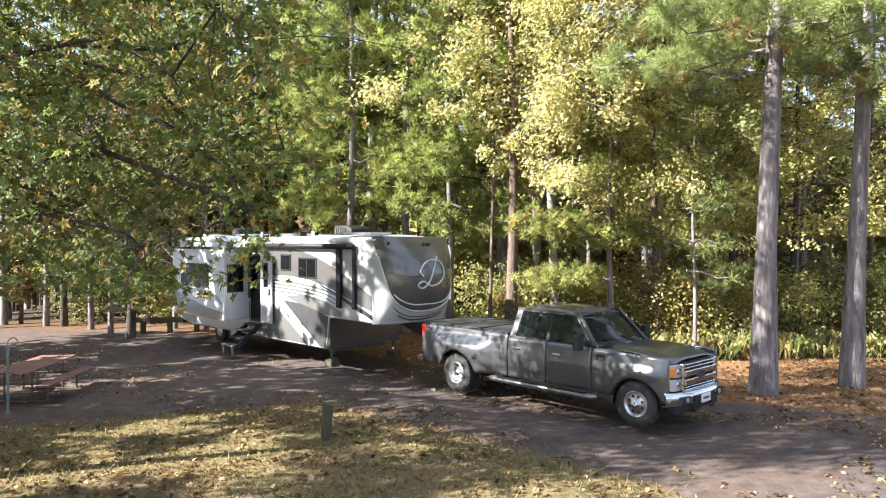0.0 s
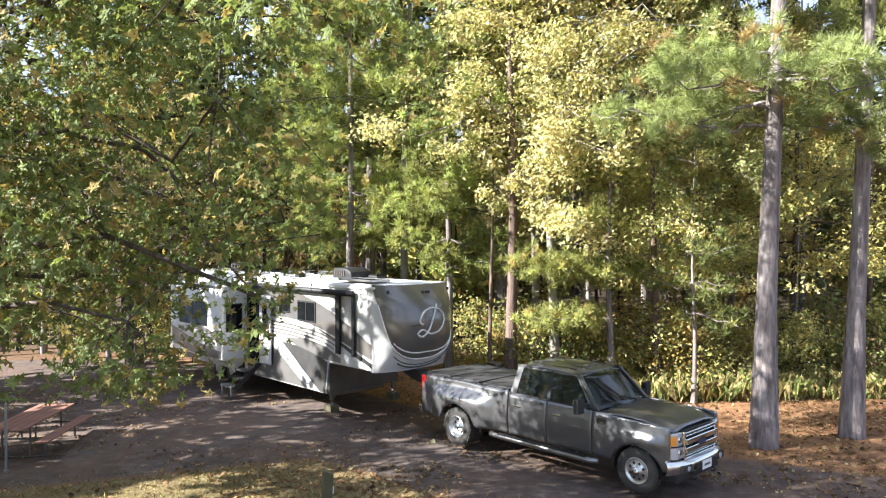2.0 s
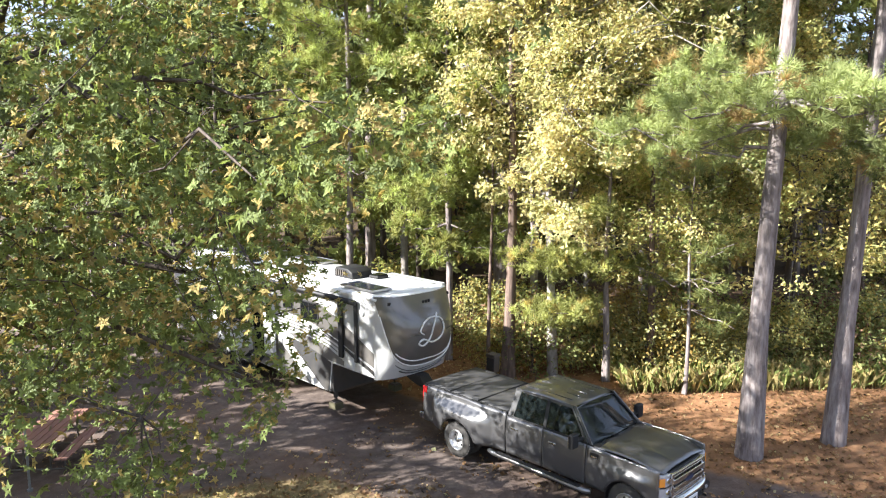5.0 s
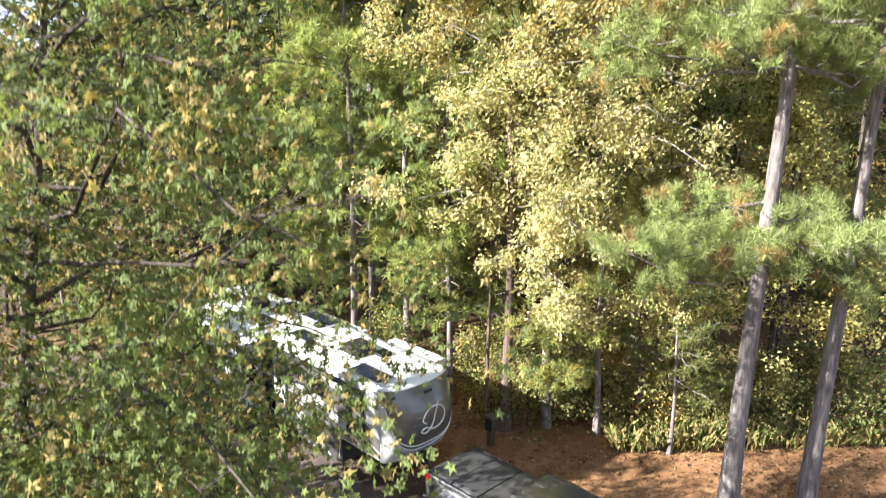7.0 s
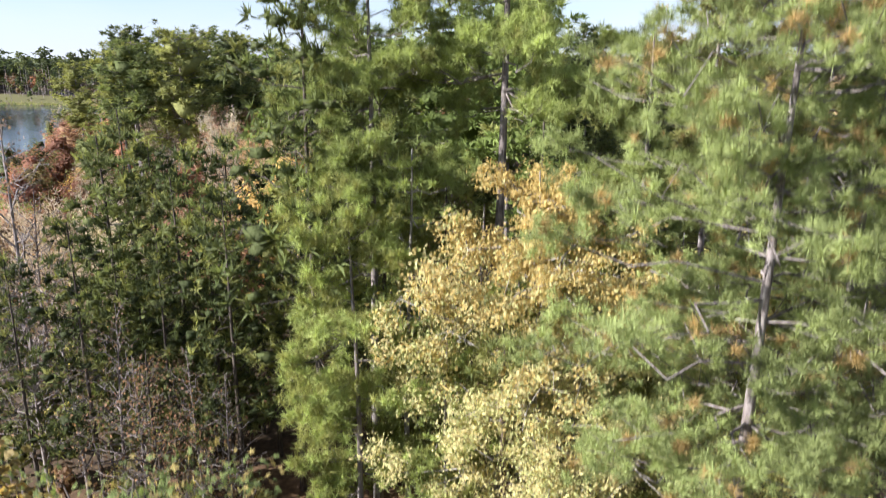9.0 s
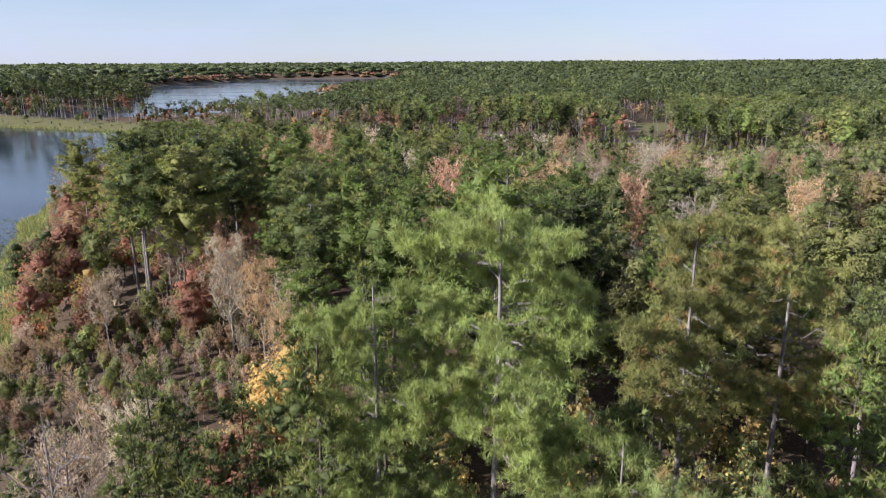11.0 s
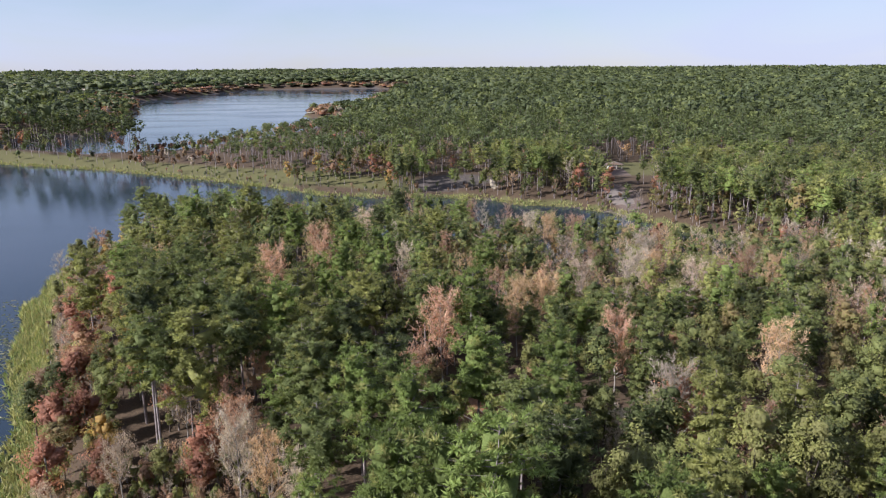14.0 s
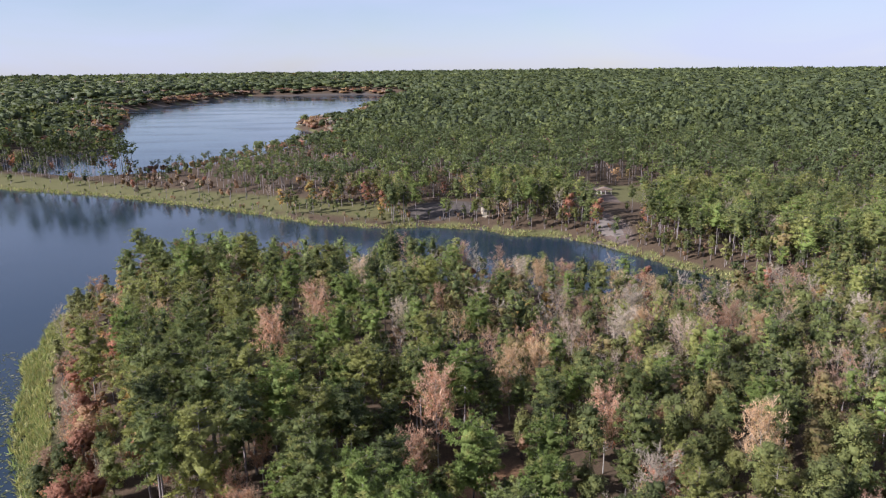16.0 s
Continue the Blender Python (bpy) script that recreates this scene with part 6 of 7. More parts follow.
    band("graphic_band", [(-2.3, 2.2), (-1.4, 1.96), (-0.7, 1.74), (0.0, 1.52)], [(-2.3, 2.17), (-1.4, 1.88), (-0.7, 1.62), (0.0, 1.4)], M_CHARCOAL, rv)
    for k in range(4):
        z = 2.24 - 0.1 * k
        band("graphic_band", [(-5.0, z), (-3.6, z - 0.03), (-2.2, z - 0.15), (-1.2 - 0.2 * k, z - 0.38 + 0.03 * k)], [(-5.0, z - 0.045), (-3.6, z - 0.08), (-2.2, z - 0.2), (-1.2 - 0.2 * k, z - 0.41 + 0.03 * k)], M_SILVER, rv)
    band("graphic_band", [(-4.0, 1.8), (-3.1, 1.84), (-2.0, 1.72), (-1.3, 1.5)], [(-4.0, 1.76), (-2.9, 1.5), (-2.2, 1.4), (-1.3, 1.38)], M_SILVER, rv)
    band("graphic_band", [(-6.1, 3.3), (-5.7, 3.3), (-5.3, 3.28), (-5.02, 3.24)], [(-6.1, 3.02), (-5.7, 3.02), (-5.3, 3.02), (-5.02, 3.02)], M_NOSE, rv)
    band("lower_panel", [(-4.2, 1.66), (-3.4, 1.62), (-2.6, 1.5), (-1.9, 1.34)], [(-2.3, 0.5), (-2.25, 0.49), (-2.1, 0.48), (-2.03, 0.48)], M_CHARCOAL, rv, -0.008)
    band("lower_panel", [(-6.2, 1.5), (-5.6, 1.5), (-5.0, 1.5), (-4.7, 1.5)], [(-6.2, 0.5), (-5.0, 0.5), (-3.6, 0.5), (-2.9, 0.5)], M_SILVER, rv, -0.008)
    band("lower_panel", [(-11.2, 1.9), (-10.6, 1.75), (-10.2, 1.6), (-9.95, 1.5)], [(-11.2, 0.66), (-10.6, 0.5), (-10.2, 0.5), (-9.95, 0.5)], M_CHARCOAL, rv, -0.008)
    part("front_panel", prism_bm([(0.02, 0.5), (W - 0.02, 0.5), (W - 0.02, 1.3), (0.02, 1.3)], "x", -1.99, -1.845, 0.01), M_CHARCOAL, rv, "dark panel under the nose")
    # windows, doorway, door leaf, awning
    rv_window(rv, -3.35, -2.45, 2.34, 2.92, 0.0)
    rv_window(rv, -4.3, -3.75, 2.52, 3.0, 0.0)
    way = part("doorway", box_bm(-6.08, -5.36, -0.02, 0.02, 0.9, 2.98, 0.01), M_BLACK, rv, "dark open doorway with a screen door")
    part("screen_door", box_bm(-6.02, -5.42, -0.035, -0.02, 0.95, 2.93, 0.008), M_DARKGLASS, way)
    part("door_frame", box_bm(-5.4, -5.34, -0.045, -0.02, 0.9, 2.99, 0.008), M_WHITE, way)
    leaf = part("entry_door", box_bm(-5.32, -4.68, -0.11, -0.06, 0.92, 2.96, 0.015), M_WHITE, rv, "white entry door folded open")
    part("door_window", box_bm(-5.12, -4.88, -0.12, -0.11, 2.0, 2.72, 0.01), M_DARKGLASS, leaf)
    part("door_handle", box_bm(-4.8, -4.74, -0.15, -0.11, 1.75, 1.95, 0.01), M_BLACK, leaf)
    part("grab_handle", tube_bm(curve_pts([(-6.22, -0.02, 1.2), (-6.22, -0.16, 1.24), (-6.22, -0.16, 1.75), (-6.22, -0.02, 1.8)], 12), 0.014), M_BLACK, rv)
    awn = part("awning", tube_bm([(-6.12, -0.12, 3.24), (-0.62, -0.12, 3.24)], 0.075, 12), M_BLACK, rv, "rolled black awning under the roof edge", True)
    for x, wdt in ((-6.05, 0.05), (-1.35, 0.09), (-0.68, 0.05)):
        part("awning_arm", box_bm(x - wdt, x + wdt, -0.09, -0.02, 1.62, 3.24, 0.012), M_BLACK, awn)
    part("porch_lamp", lathe_bm([(0.0, -0.06), (0.07, -0.05), (0.09, -0.004)], 14), M_LABEL, rv).location = (-0.45, 0, 2.98)
    part("wall_socket", box_bm(-0.5, -0.4, -0.03, -0.004, 1.55, 1.65, 0.01), M_BLACK, rv)
    # near slide-out room with its windows and graphics
    sl = part("slide_out", box_bm(-9.9, -6.2, -0.85, 0.0, 0.95, 3.16, 0.025), M_WHITE, rv, "white slide-out room")
    fw = part("window", box_bm(-6.2, -6.17, -0.74, -0.2, 1.8, 2.66, 0.01), M_BLACK, sl)
    part("pane", box_bm(-6.17, -6.164, -0.7, -0.24, 1.84, 2.62), M_DARKGLASS, fw)
    rv_window(sl, -9.2, -7.2, 1.9, 2.66, -0.85)
    part("slide_trim", box_bm(-9.94, -6.16, -0.88, -0.83, 3.12, 3.2, 0.01), M_BLACK, sl)
    part("slide_trim", box_bm(-6.2, -6.15, -0.88, -0.82, 0.93, 3.18, 0.01), M_LINE, sl)
    band("graphic_band", [(-9.8, 1.75), (-8.6, 1.5), (-7.4, 1.3), (-6.3, 1.2)], [(-9.8, 1.2), (-8.6, 1.02), (-7.4, 0.98), (-6.3, 0.98)], M_CHARCOAL, sl, -0.858)
    band("graphic_band", [(-9.2, 1.6), (-8.0, 1.9), (-7.0, 1.8), (-6.3, 1.5)], [(-9.2, 1.55), (-8.0, 1.75), (-7.0, 1.66), (-6.3, 1.4)], M_SILVER, sl, -0.858)
    part("slide_topper", box_bm(-9.92, -6.18, -0.86, 0.0, 3.165, 3.2, 0.01), M_ROOFWHITE, sl)
    # far slide-outs, seen from above
    part("slide_out", box_bm(-2.9, -0.55, W, W + 0.65, 1.5, 3.36, 0.025), M_WHITE, rv, "white slide-out room")
    part("slide_out", box_bm(-9.2, -4.2, W, W + 0.5, 0.95, 3.3, 0.025), M_WHITE, rv, "white slide-out room")
    # roof fittings
    for x in (-2.4, -8.5):
        ac = part("air_conditioner", prism_bm([(x - 0.5, 3.53), (x + 0.42, 3.53), (x + 0.36, 3.72), (x + 0.15, 3.82), (x - 0.44, 3.82)], "y", 0.86, 1.58, 0.035), M_BLACK, rv, "black rooftop air conditioner", True)
        for k in range(5):
            part("louvre", box_bm(x - 0.35 + k * 0.1, x - 0.31 + k * 0.1, 0.83, 0.87, 3.6, 3.76), M_STEEL, ac)
    for x, y, s in ((-1.75, 1.6, 0.2), (-5.15, 1.65, 0.17), (-7.2, 1.66, 0.17), (-4.0, 0.5, 0.12)):
        v = part("roof_vent", box_bm(x - s, x + s, y - s, y + s, 3.52, 3.62, 0.03), M_BLACK, rv, "dark roof vent")
        part("vent_lid", box_bm(x - s * 0.9, x + s * 0.9, y - s * 0.9, y + s * 0.9, 3.62, 3.645, 0.01), M_DARKGLASS, v)
    for x, y, lx, ly in ((-7.25, 2.05, 1.3, 0.56), (-5.6, 2.05, 1.6, 0.56), (-4.7, 0.75, 1.0, 0.55), (-6.9, 0.55, 1.1, 0.6), (-0.85, 0.42, 1.35, 0.6), (-9.8, 0.9, 1.1, 0.6)):
        p = part("solar_panel", box_bm(x - lx / 2, x + lx / 2, y - ly / 2, y + ly / 2, 3.56, 3.59, 0.004), M_SOLAR, rv, "dark solar panel on the roof")
        for a, b, c, d in ((x - lx / 2 - 0.02, x + lx / 2 + 0.02, y - ly / 2 - 0.025, y - ly / 2 - 0.002), (x - lx / 2 - 0.02, x + lx / 2 + 0.02, y + ly / 2 + 0.002, y + ly / 2 + 0.025), (x - lx / 2 - 0.022, x - lx / 2 - 0.002, y - ly / 2, y + ly / 2), (x + lx / 2 + 0.002, x + lx / 2 + 0.022, y - ly / 2, y + ly / 2)):
            part("frame", box_bm(a, b, c, d, 3.545, 3.6), M_ALLOY, p)
    for x in (-3.3, -6.2, -10.2):
        part("vent_pipe", tube_bm([(x, 0.45, 3.5), (x, 0.45, 3.66)], 0.04, 10), M_LABEL, rv)
    # undercarriage: chassis, hitch pin, legs, wheels, steps
    part("chassis", box_bm(-10.9, -2.1, 0.35, W - 0.35, 0.34, 0.46), M_STEEL, rv)
    part("pin_box", prism_bm([(-0.2, 1.3), (0.55, 1.3), (0.75, 1.12), (0.62, 1.0), (0.35, 1.05), (-0.1, 1.2)], "y", 1.05, 1.39, 0.02), M_BLACK, rv)
    part("king_pin", tube_bm([(0.62, 1.22, 1.05), (0.62, 1.22, 0.92)], 0.035, 10), M_STEEL, rv)
    for y in (0.14, W - 0.14):
        leg = part("landing_leg", box_bm(-1.97, -1.87, y - 0.05, y + 0.05, 0.3, 0.75, 0.008), M_STEEL, rv)
        part("leg_foot", box_bm(-2.04, -1.8, y - 0.12, y + 0.12, 0.16, 0.2, 0.01), M_STEEL, leg)
        part("leg_tube", box_bm(-1.95, -1.89, y - 0.03, y + 0.03, 0.18, 0.4), M_CHROME, leg)
        part("leg_block", box_bm(-2.08, -1.76, y - 0.14, y + 0.14, -0.01, 0.165, 0.01), M_POSTWOOD, leg, "wooden block under the leg")
    for y in (0.12, W - 0.12):
        for x in (-7.3, -8.25):
            w = part("wheel", lathe_bm([(0.05, -0.11), (0.2, -0.1), (0.36, -0.1), (0.385, -0.06), (0.385, 0.06), (0.36, 0.1), (0.05, 0.1)], 24), M_RUBBER, rv, "", True)
            w.location = (x, y + 0.02, 0.385)
            part("rim", lathe_bm([(0.02, -0.125), (0.1, -0.125), (0.17, -0.115), (0.2, -0.09)], 20), M_ALLOY, w)
    st = part("entry_steps", box_bm(-6.05, -5.4, -0.25, 0.05, 0.8, 0.86, 0.01), M_BLACK, rv, "folding black entry steps with worn treads")
    for k in range(3):
        y = -0.32 - 0.24 * k
        z = 0.64 - 0.2 * k
        part("tread", box_bm(-6.05, -5.4, y - 0.2, y + 0.06, z, z + 0.06, 0.01), M_BLACK if k < 2 else M_GALV, st)
        for x in (-6.07, -5.38):
            part("stringer", prism_bm([(y + 0.2, z + 0.22), (y + 0.3, z + 0.22), (y + 0.06, z - 0.06), (y - 0.16, z - 0.06), (y - 0.16, z + 0.02)], "x", x - 0.015, x + 0.015), M_BLACK, st)
    for x in (-6.0, -5.45):
        part("step_leg", box_bm(x - 0.02, x + 0.02, -0.98, -0.94, 0.0, 0.25), M_GALV, st)
    part("rear_bumper", box_bm(-11.5, -11.36, 0.15, W - 0.15, 0.4, 0.52, 0.02), M_STEEL, rv)
    return rv


build_rv()

# ---- crew-cab pickup truck with twin rear wheels ----
def build_truck():
    tr = thing("pickup_truck", pose(1.13, 16.93, 0.0, 0, 0, -46.6), "dark grey crew-cab pickup truck parked on the dirt drive", "truck")
    FA = 4.47
    R_ARCH = 0.52

    def low(x):
        """The lower edge of the side panels, with the wheel arches."""
        z = 0.5
        for c, r in ((0.0, 0.56), (FA, R_ARCH)):
            if abs(x - c) < r:
                z = max(z, 0.40 + math.sqrt(r * r - (x - c) ** 2) * 0.98)
        return z

    def belt(x):
        if x < 1.38:
            return 1.4
        if x < 3.2:
            return 1.34
        return 1.34 - 0.05 * ((x - 3.2) / 2.2) ** 1.5

    def half(x, z):
        w = 0.965 - 0.05 * max(0, (z - 1.0) / 0.4) ** 2 - 0.03 * max(0, (0.9 - z) / 0.4) ** 2
        if 0.9 < z < 1.02:
            w += 0.008
        if x > 4.6:
            w -= 0.16 * ((x - 4.6) / 0.75) ** 2
        if abs(x) < 1.0:
            bump_ = max(0.0, 1 - (abs(x) / 0.98) ** 3.5)
            w += 0.21 * bump_ * max(0.0, min(1.0, (1.26 - z) / 0.2))
        if abs(x - FA) < 0.62:
            w += 0.05 * max(0, 1 - (abs(x - FA) / 0.62) ** 2) * max(0, min(1, (1.14 - z) / 0.12))
        return w

    def side_panel(name, x0, x1, sgn, label=""):
        xs = np.linspace(x0, x1, max(6, int((x1 - x0) / 0.05)))
        rows = []
        for f in np.linspace(0, 1, 13):
            row = []
            for x in xs:
                z = low(x) + (belt(x) - low(x)) * f
                row.append((x, sgn * half(x, z), z))
            rows.append(row)
        bm = grid_bm(rows)
        bmesh.ops.recalc_face_normals(bm, faces=bm.faces)
        bmesh.ops.solidify(bm, geom=list(bm.faces), thickness=0.02 * -1)
        return part(name, bm, M_TRUCK, tr, label, True)

    for sgn in (-1, 1):
        bed = side_panel("bed_side", -1.32, 1.37, sgn, "grey bed side with a flared fender")
        lamp = part("tail_lamp", box_bm(-1.36, -1.2, sgn * 0.93 - 0.04, sgn * 0.93 + 0.04, 0.92, 1.38, 0.015), M_TAIL, tr, "red tail lamp")
        rd = side_panel("rear_door", 1.4, 2.4, sgn)
        fd = side_panel("front_door", 2.42, 3.5, sgn)
        fe = side_panel("front_fender", 3.52, 5.1, sgn)
        for d, x in ((rd, 1.55), (fd, 2.58)):
            part("door_handle", box_bm(x, x + 0.2, sgn * 0.985 - 0.012, sgn * 0.985 + 0.012, 1.1, 1.14, 0.01), M_CHROME, d)
        for d, x0, x1 in ((rd, 1.42, 2.38), (fd, 2.44, 3.48)):
            part("door_moulding", box_bm(x0, x1, sgn * 0.955 - 0.01, sgn * 0.955 + 0.014, 0.66, 0.7, 0.006), M_TRUCK, d)
        part("fender_badge", box_bm(3.62, 3.82, sgn * 0.97 - 0.01, sgn * 0.97 + 0.012, 1.06, 1.24, 0.008), M_BLACK, fe)
        part("badge_bar", box_bm(3.65, 3.79, sgn * 0.97 - 0.012, sgn * 0.97 + 0.018, 1.13, 1.17, 0.004), M_CHROME, fe)
        # arch lips
        for c, r, own in ((0.0, 0.56, bed), (FA, R_ARCH, fe)):
            pts = []
            for a in np.linspace(math.radians(12), math.radians(168), 22):
                x, z = c + math.cos(a) * r, 0.40 + math.sin(a) * r * 0.98
                pts.append((x, sgn * (half(x, z) + 0.004), z))
            part("arch_lip", tube_bm(pts, 0.018, 6), M_TRUCK, own, "", True)
        # dark wheel wells
        for c, r in ((0.0, 0.55), (FA, 0.51)):
            rows = [[(c + math.cos(a) * r, sgn * y, 0.40 + math.sin(a) * r) for a in np.linspace(-0.1, math.pi + 0.1, 18)] for y in (0.5, 0.93)]
            part("wheel_well", thick(grid_bm(rows), 0.015), M_BLACK, tr)
        # running board
        rb = part("running_board", tube_bm([(0.95, sgn * 1.02, 0.43), (1.1, sgn * 1.06, 0.42), (3.55, sgn * 1.06, 0.42), (3.68, sgn * 1.0, 0.43)], 0.055, 10), M_STEP, tr, "chrome running board", True)
        part("step_pad", box_bm(1.2, 3.45, sgn * 1.06 - 0.045, sgn * 1.06 + 0.045, 0.465, 0.485), M_BLACK, rb)
        # mirror
        mi = part("mirror", box_bm(3.0, 3.12, sgn * 1.1, sgn * 1.32, 1.3, 1.6, 0.03), M_BLACK, tr, "large black towing mirror")
        part("mirror_glass", box_bm(2.99, 3.0, sgn * 1.12, sgn * 1.3, 1.33, 1.57), M_CHROME, mi)
        part("mirror_arm", box_bm(3.02, 3.1, sgn * 0.9, sgn * 1.12, 1.4, 1.46, 0.01), M_BLACK, mi)
    # greenhouse: glass inside, pillars and roof over it
    belt_y, roof_y = 0.9, 0.7
    zb, zr = 1.35, 1.96

    def side_pt(x, f, off=0.0):
        return x, (belt_y + (roof_y - belt_y) * f + off), zb + (zr - zb) * f

    cab = part("cab_frame", box_bm(1.1, 3.3, -0.86, 0.86, 0.5, 0.62), M_BLACK, tr)
    for sgn in (-1, 1):
        for nm, x0b, x1b, x0t, x1t in (("rear_side_window", 1.22, 2.04, 1.3, 2.02), ("front_side_window", 2.12, 3.12, 2.1, 2.62)):
            rows = []
            for f in np.linspace(0.03, 0.9, 5):
                xa, xb = x0b + (x0t - x0b) * f, x1b + (x1t - x1b) * f
                rows.append([(x, sgn * y, z) for x, y, z in (side_pt(x, f, -0.012) for x in np.linspace(xa, xb, 6))])
            part(nm, thick(grid_bm(rows), 0.006), M_GLASS, tr, "tinted side window")
        for nm, b0, b1, t0, t1 in (("b_pillar", 2.04, 2.12, 2.02, 2.1), ("c_pillar", 1.06, 1.22, 1.16, 1.3), ("a_pillar", 3.12, 3.3, 2.6, 2.74)):
            rows = []
            for f in np.linspace(0, 1, 5):
                rows.append([(x, sgn * y, z) for x, y, z in (side_pt(x, f) for x in (b0 + (t0 - b0) * f, b1 + (t1 - b1) * f))])
            part(nm, thick(grid_bm(rows), 0.03), M_BLACK if nm == "b_pillar" else M_TRUCK, tr)
        rail = [[(x, sgn * y, z) for x, y, z in (side_pt(x, f) for x in np.linspace(1.14, 2.72, 8))] for f in (0.9, 1.0)]
        part("roof_rail", thick(grid_bm(rail), 0.03), M_TRUCK, tr)
        sill = [[(x, sgn * y, z) for x, y, z in (side_pt(x, f, 0.006) for x in np.linspace(1.08, 3.24, 8))] for f in (-0.04, 0.035)]
        part("window_sill", thick(grid_bm(sill), 0.02), M_BLACK, tr)
    rows = []
    for x, z in ((1.12, 1.9), (1.16, 1.965), (1.4, 2.0), (1.9, 2.015), (2.4, 2.0), (2.66, 1.965), (2.74, 1.935)):
        rows.append([(x, y, z - 0.05 * (abs(y) / 0.72) ** 3) for y in np.linspace(-0.72, 0.72, 15)])
    roof = part("roof", thick(grid_bm(rows), 0.03), M_TRUCK, tr, "grey cab roof with dark ribs", True)
    for y in (-0.5, -0.25, 0.0, 0.25, 0.5):
        part("roof_rib", box_bm(1.3, 2.5, y - 0.02, y + 0.02, 1.985, 2.014 - 0.02 * abs(y)), M_TRUCK, roof)
    ws = [[(3.36 - 0.62 * f - 0.12 * (y / 0.9) ** 2 * (1 - f * 0.5), y * (0.93 - 0.21 * f) / 0.9, 1.33 + 0.61 * f) for y in np.linspace(-0.9, 0.9, 11)] for f in np.linspace(0, 1, 7)]
    part("windscreen", thick(grid_bm(ws), 0.008), M_GLASS, tr, "sloping windscreen reflecting the trees", True)
    rw = [[(1.1 + 0.05 * f, y * (0.88 - 0.2 * f), 1.36 + 0.55 * f) for y in np.linspace(-1, 1, 5)] for f in (0, 1)]
    part("rear_window", thick(grid_bm(rw), 0.008), M_GLASS, tr)
    part("cab_back", box_bm(1.06, 1.1, -0.93, 0.93, 0.62, 1.37), M_TRUCK, tr)
    part("cowl", box_bm(3.26, 3.44, -0.86, 0.86, 1.27, 1.33, 0.02), M_BLACK, tr)
    for y in (-0.1, 0.5):
        part("wiper", tube_bm([(3.4, y, 1.36), (3.2, y - 0.5, 1.49)], 0.01, 5), M_BLACK, tr)
    # interior
    part("dashboard", box_bm(2.95, 3.3, -0.8, 0.8, 1.0, 1.28, 0.04), M_BLACK, tr)
    for x in (1.55, 2.45):
        for y in (-0.4, 0.4):
            s = part("seat", box_bm(x - 0.25, x + 0.25, y - 0.26, y + 0.26, 0.75, 0.95, 0.04), M_SEAT, tr)
            part("seat_back", box_bm(x - 0.3, x - 0.16, y - 0.25, y + 0.25, 0.9, 1.5, 0.04), M_SEAT, s)
            part("headrest", box_bm(x - 0.3, x - 0.18, y - 0.13, y + 0.13, 1.54, 1.74, 0.03), M_SEAT, s)
    part("steering_wheel", tube_bm([(2.85 + 0.06 * math.sin(a), 0.4 + 0.19 * math.cos(a), 1.22 + 0.18 * math.sin(a)) for a in np.linspace(0, 6.28, 20)], 0.014, 6), M_BLACK, tr)
    # bonnet
    rows = []
    for x in np.linspace(3.66, 5.12, 14):
        f = (x - 3.66) / 1.46
        row = []
        for y in np.linspace(-0.88, 0.88, 21):
            z = 1.33 + 0.04 * math.sin(math.pi * min(1, f * 1.1)) - 0.1 * f ** 3 - 0.02 * (abs(y) / 0.88) ** 4
            z += 0.045 * math.exp(-((abs(y) - 0.5) / 0.13) ** 2) * (1 - 0.4 * f) + 0.03 * (abs(y) < 0.42)
            row.append((x, y * (1 - 0.12 * f ** 4), z))
        rows.append(row)
    part("bonnet", thick(grid_bm(rows), 0.02), M_TRUCK, tr, "grey ridged bonnet", True)
    # front end
    part("radiator_support", box_bm(5.02, 5.28, -0.8, 0.8, 0.62, 1.2), M_BLACK, tr)
    gr = part("grille", box_bm(5.3, 5.36, -0.58, 0.58, 0.7, 1.2, 0.02), M_BLACK, tr, "chrome-barred grille")
    for z, h, d in ((1.165, 0.035, 0.0), (1.115, 0.022, 0.0), (1.015, 0.105, 0.03), (0.865, 0.105, 0.03), (0.765, 0.022, 0.0), (0.715, 0.03, 0.0)):
        part("grille_bar", box_bm(5.34, 5.42 + d, -0.57, 0.57, z - h / 2, z + h / 2, 0.012), M_CHROME, gr)
    for y in (-0.585, 0.585):
        part("grille_frame", box_bm(5.33, 5.42, y - 0.03, y + 0.03, 0.7, 1.19, 0.012), M_CHROME, gr)
    for k in range(9):
        y = -0.48 + k * 0.12
        part("grille_mesh", box_bm(5.36, 5.372, y - 0.006, y + 0.006, 0.72, 1.16), M_STEEL, gr)
    part("grille_badge", lathe_bm([(0.0, 0.0), (0.09, 0.0), (0.1, -0.02), (0.1, -0.03)], 20, "x"), M_INK, gr).matrix_local = pose(5.45, 0, 0.95) @ Matrix.Diagonal((1, 1.7, 0.8, 1))
    for sgn in (-1, 1):
        plan = [(5.38, 0.62), (5.37, 0.76), (5.3, 0.87), (5.06, 0.935), (5.02, 0.9), (5.12, 0.64)]
        hl = part("headlamp", prism_bm([(x, sgn * y) for x, y in plan], "z", 0.72, 1.19, 0.015), M_LENS, tr, "clear headlamp with an amber corner")
        corner = [(5.362, 0.79), (5.305, 0.876), (5.2, 0.905), (5.204, 0.919), (5.312, 0.89), (5.374, 0.8)]
        part("indicator", prism_bm([(x, sgn * y) for x, y in corner], "z", 0.98, 1.14), M_AMBER, hl)
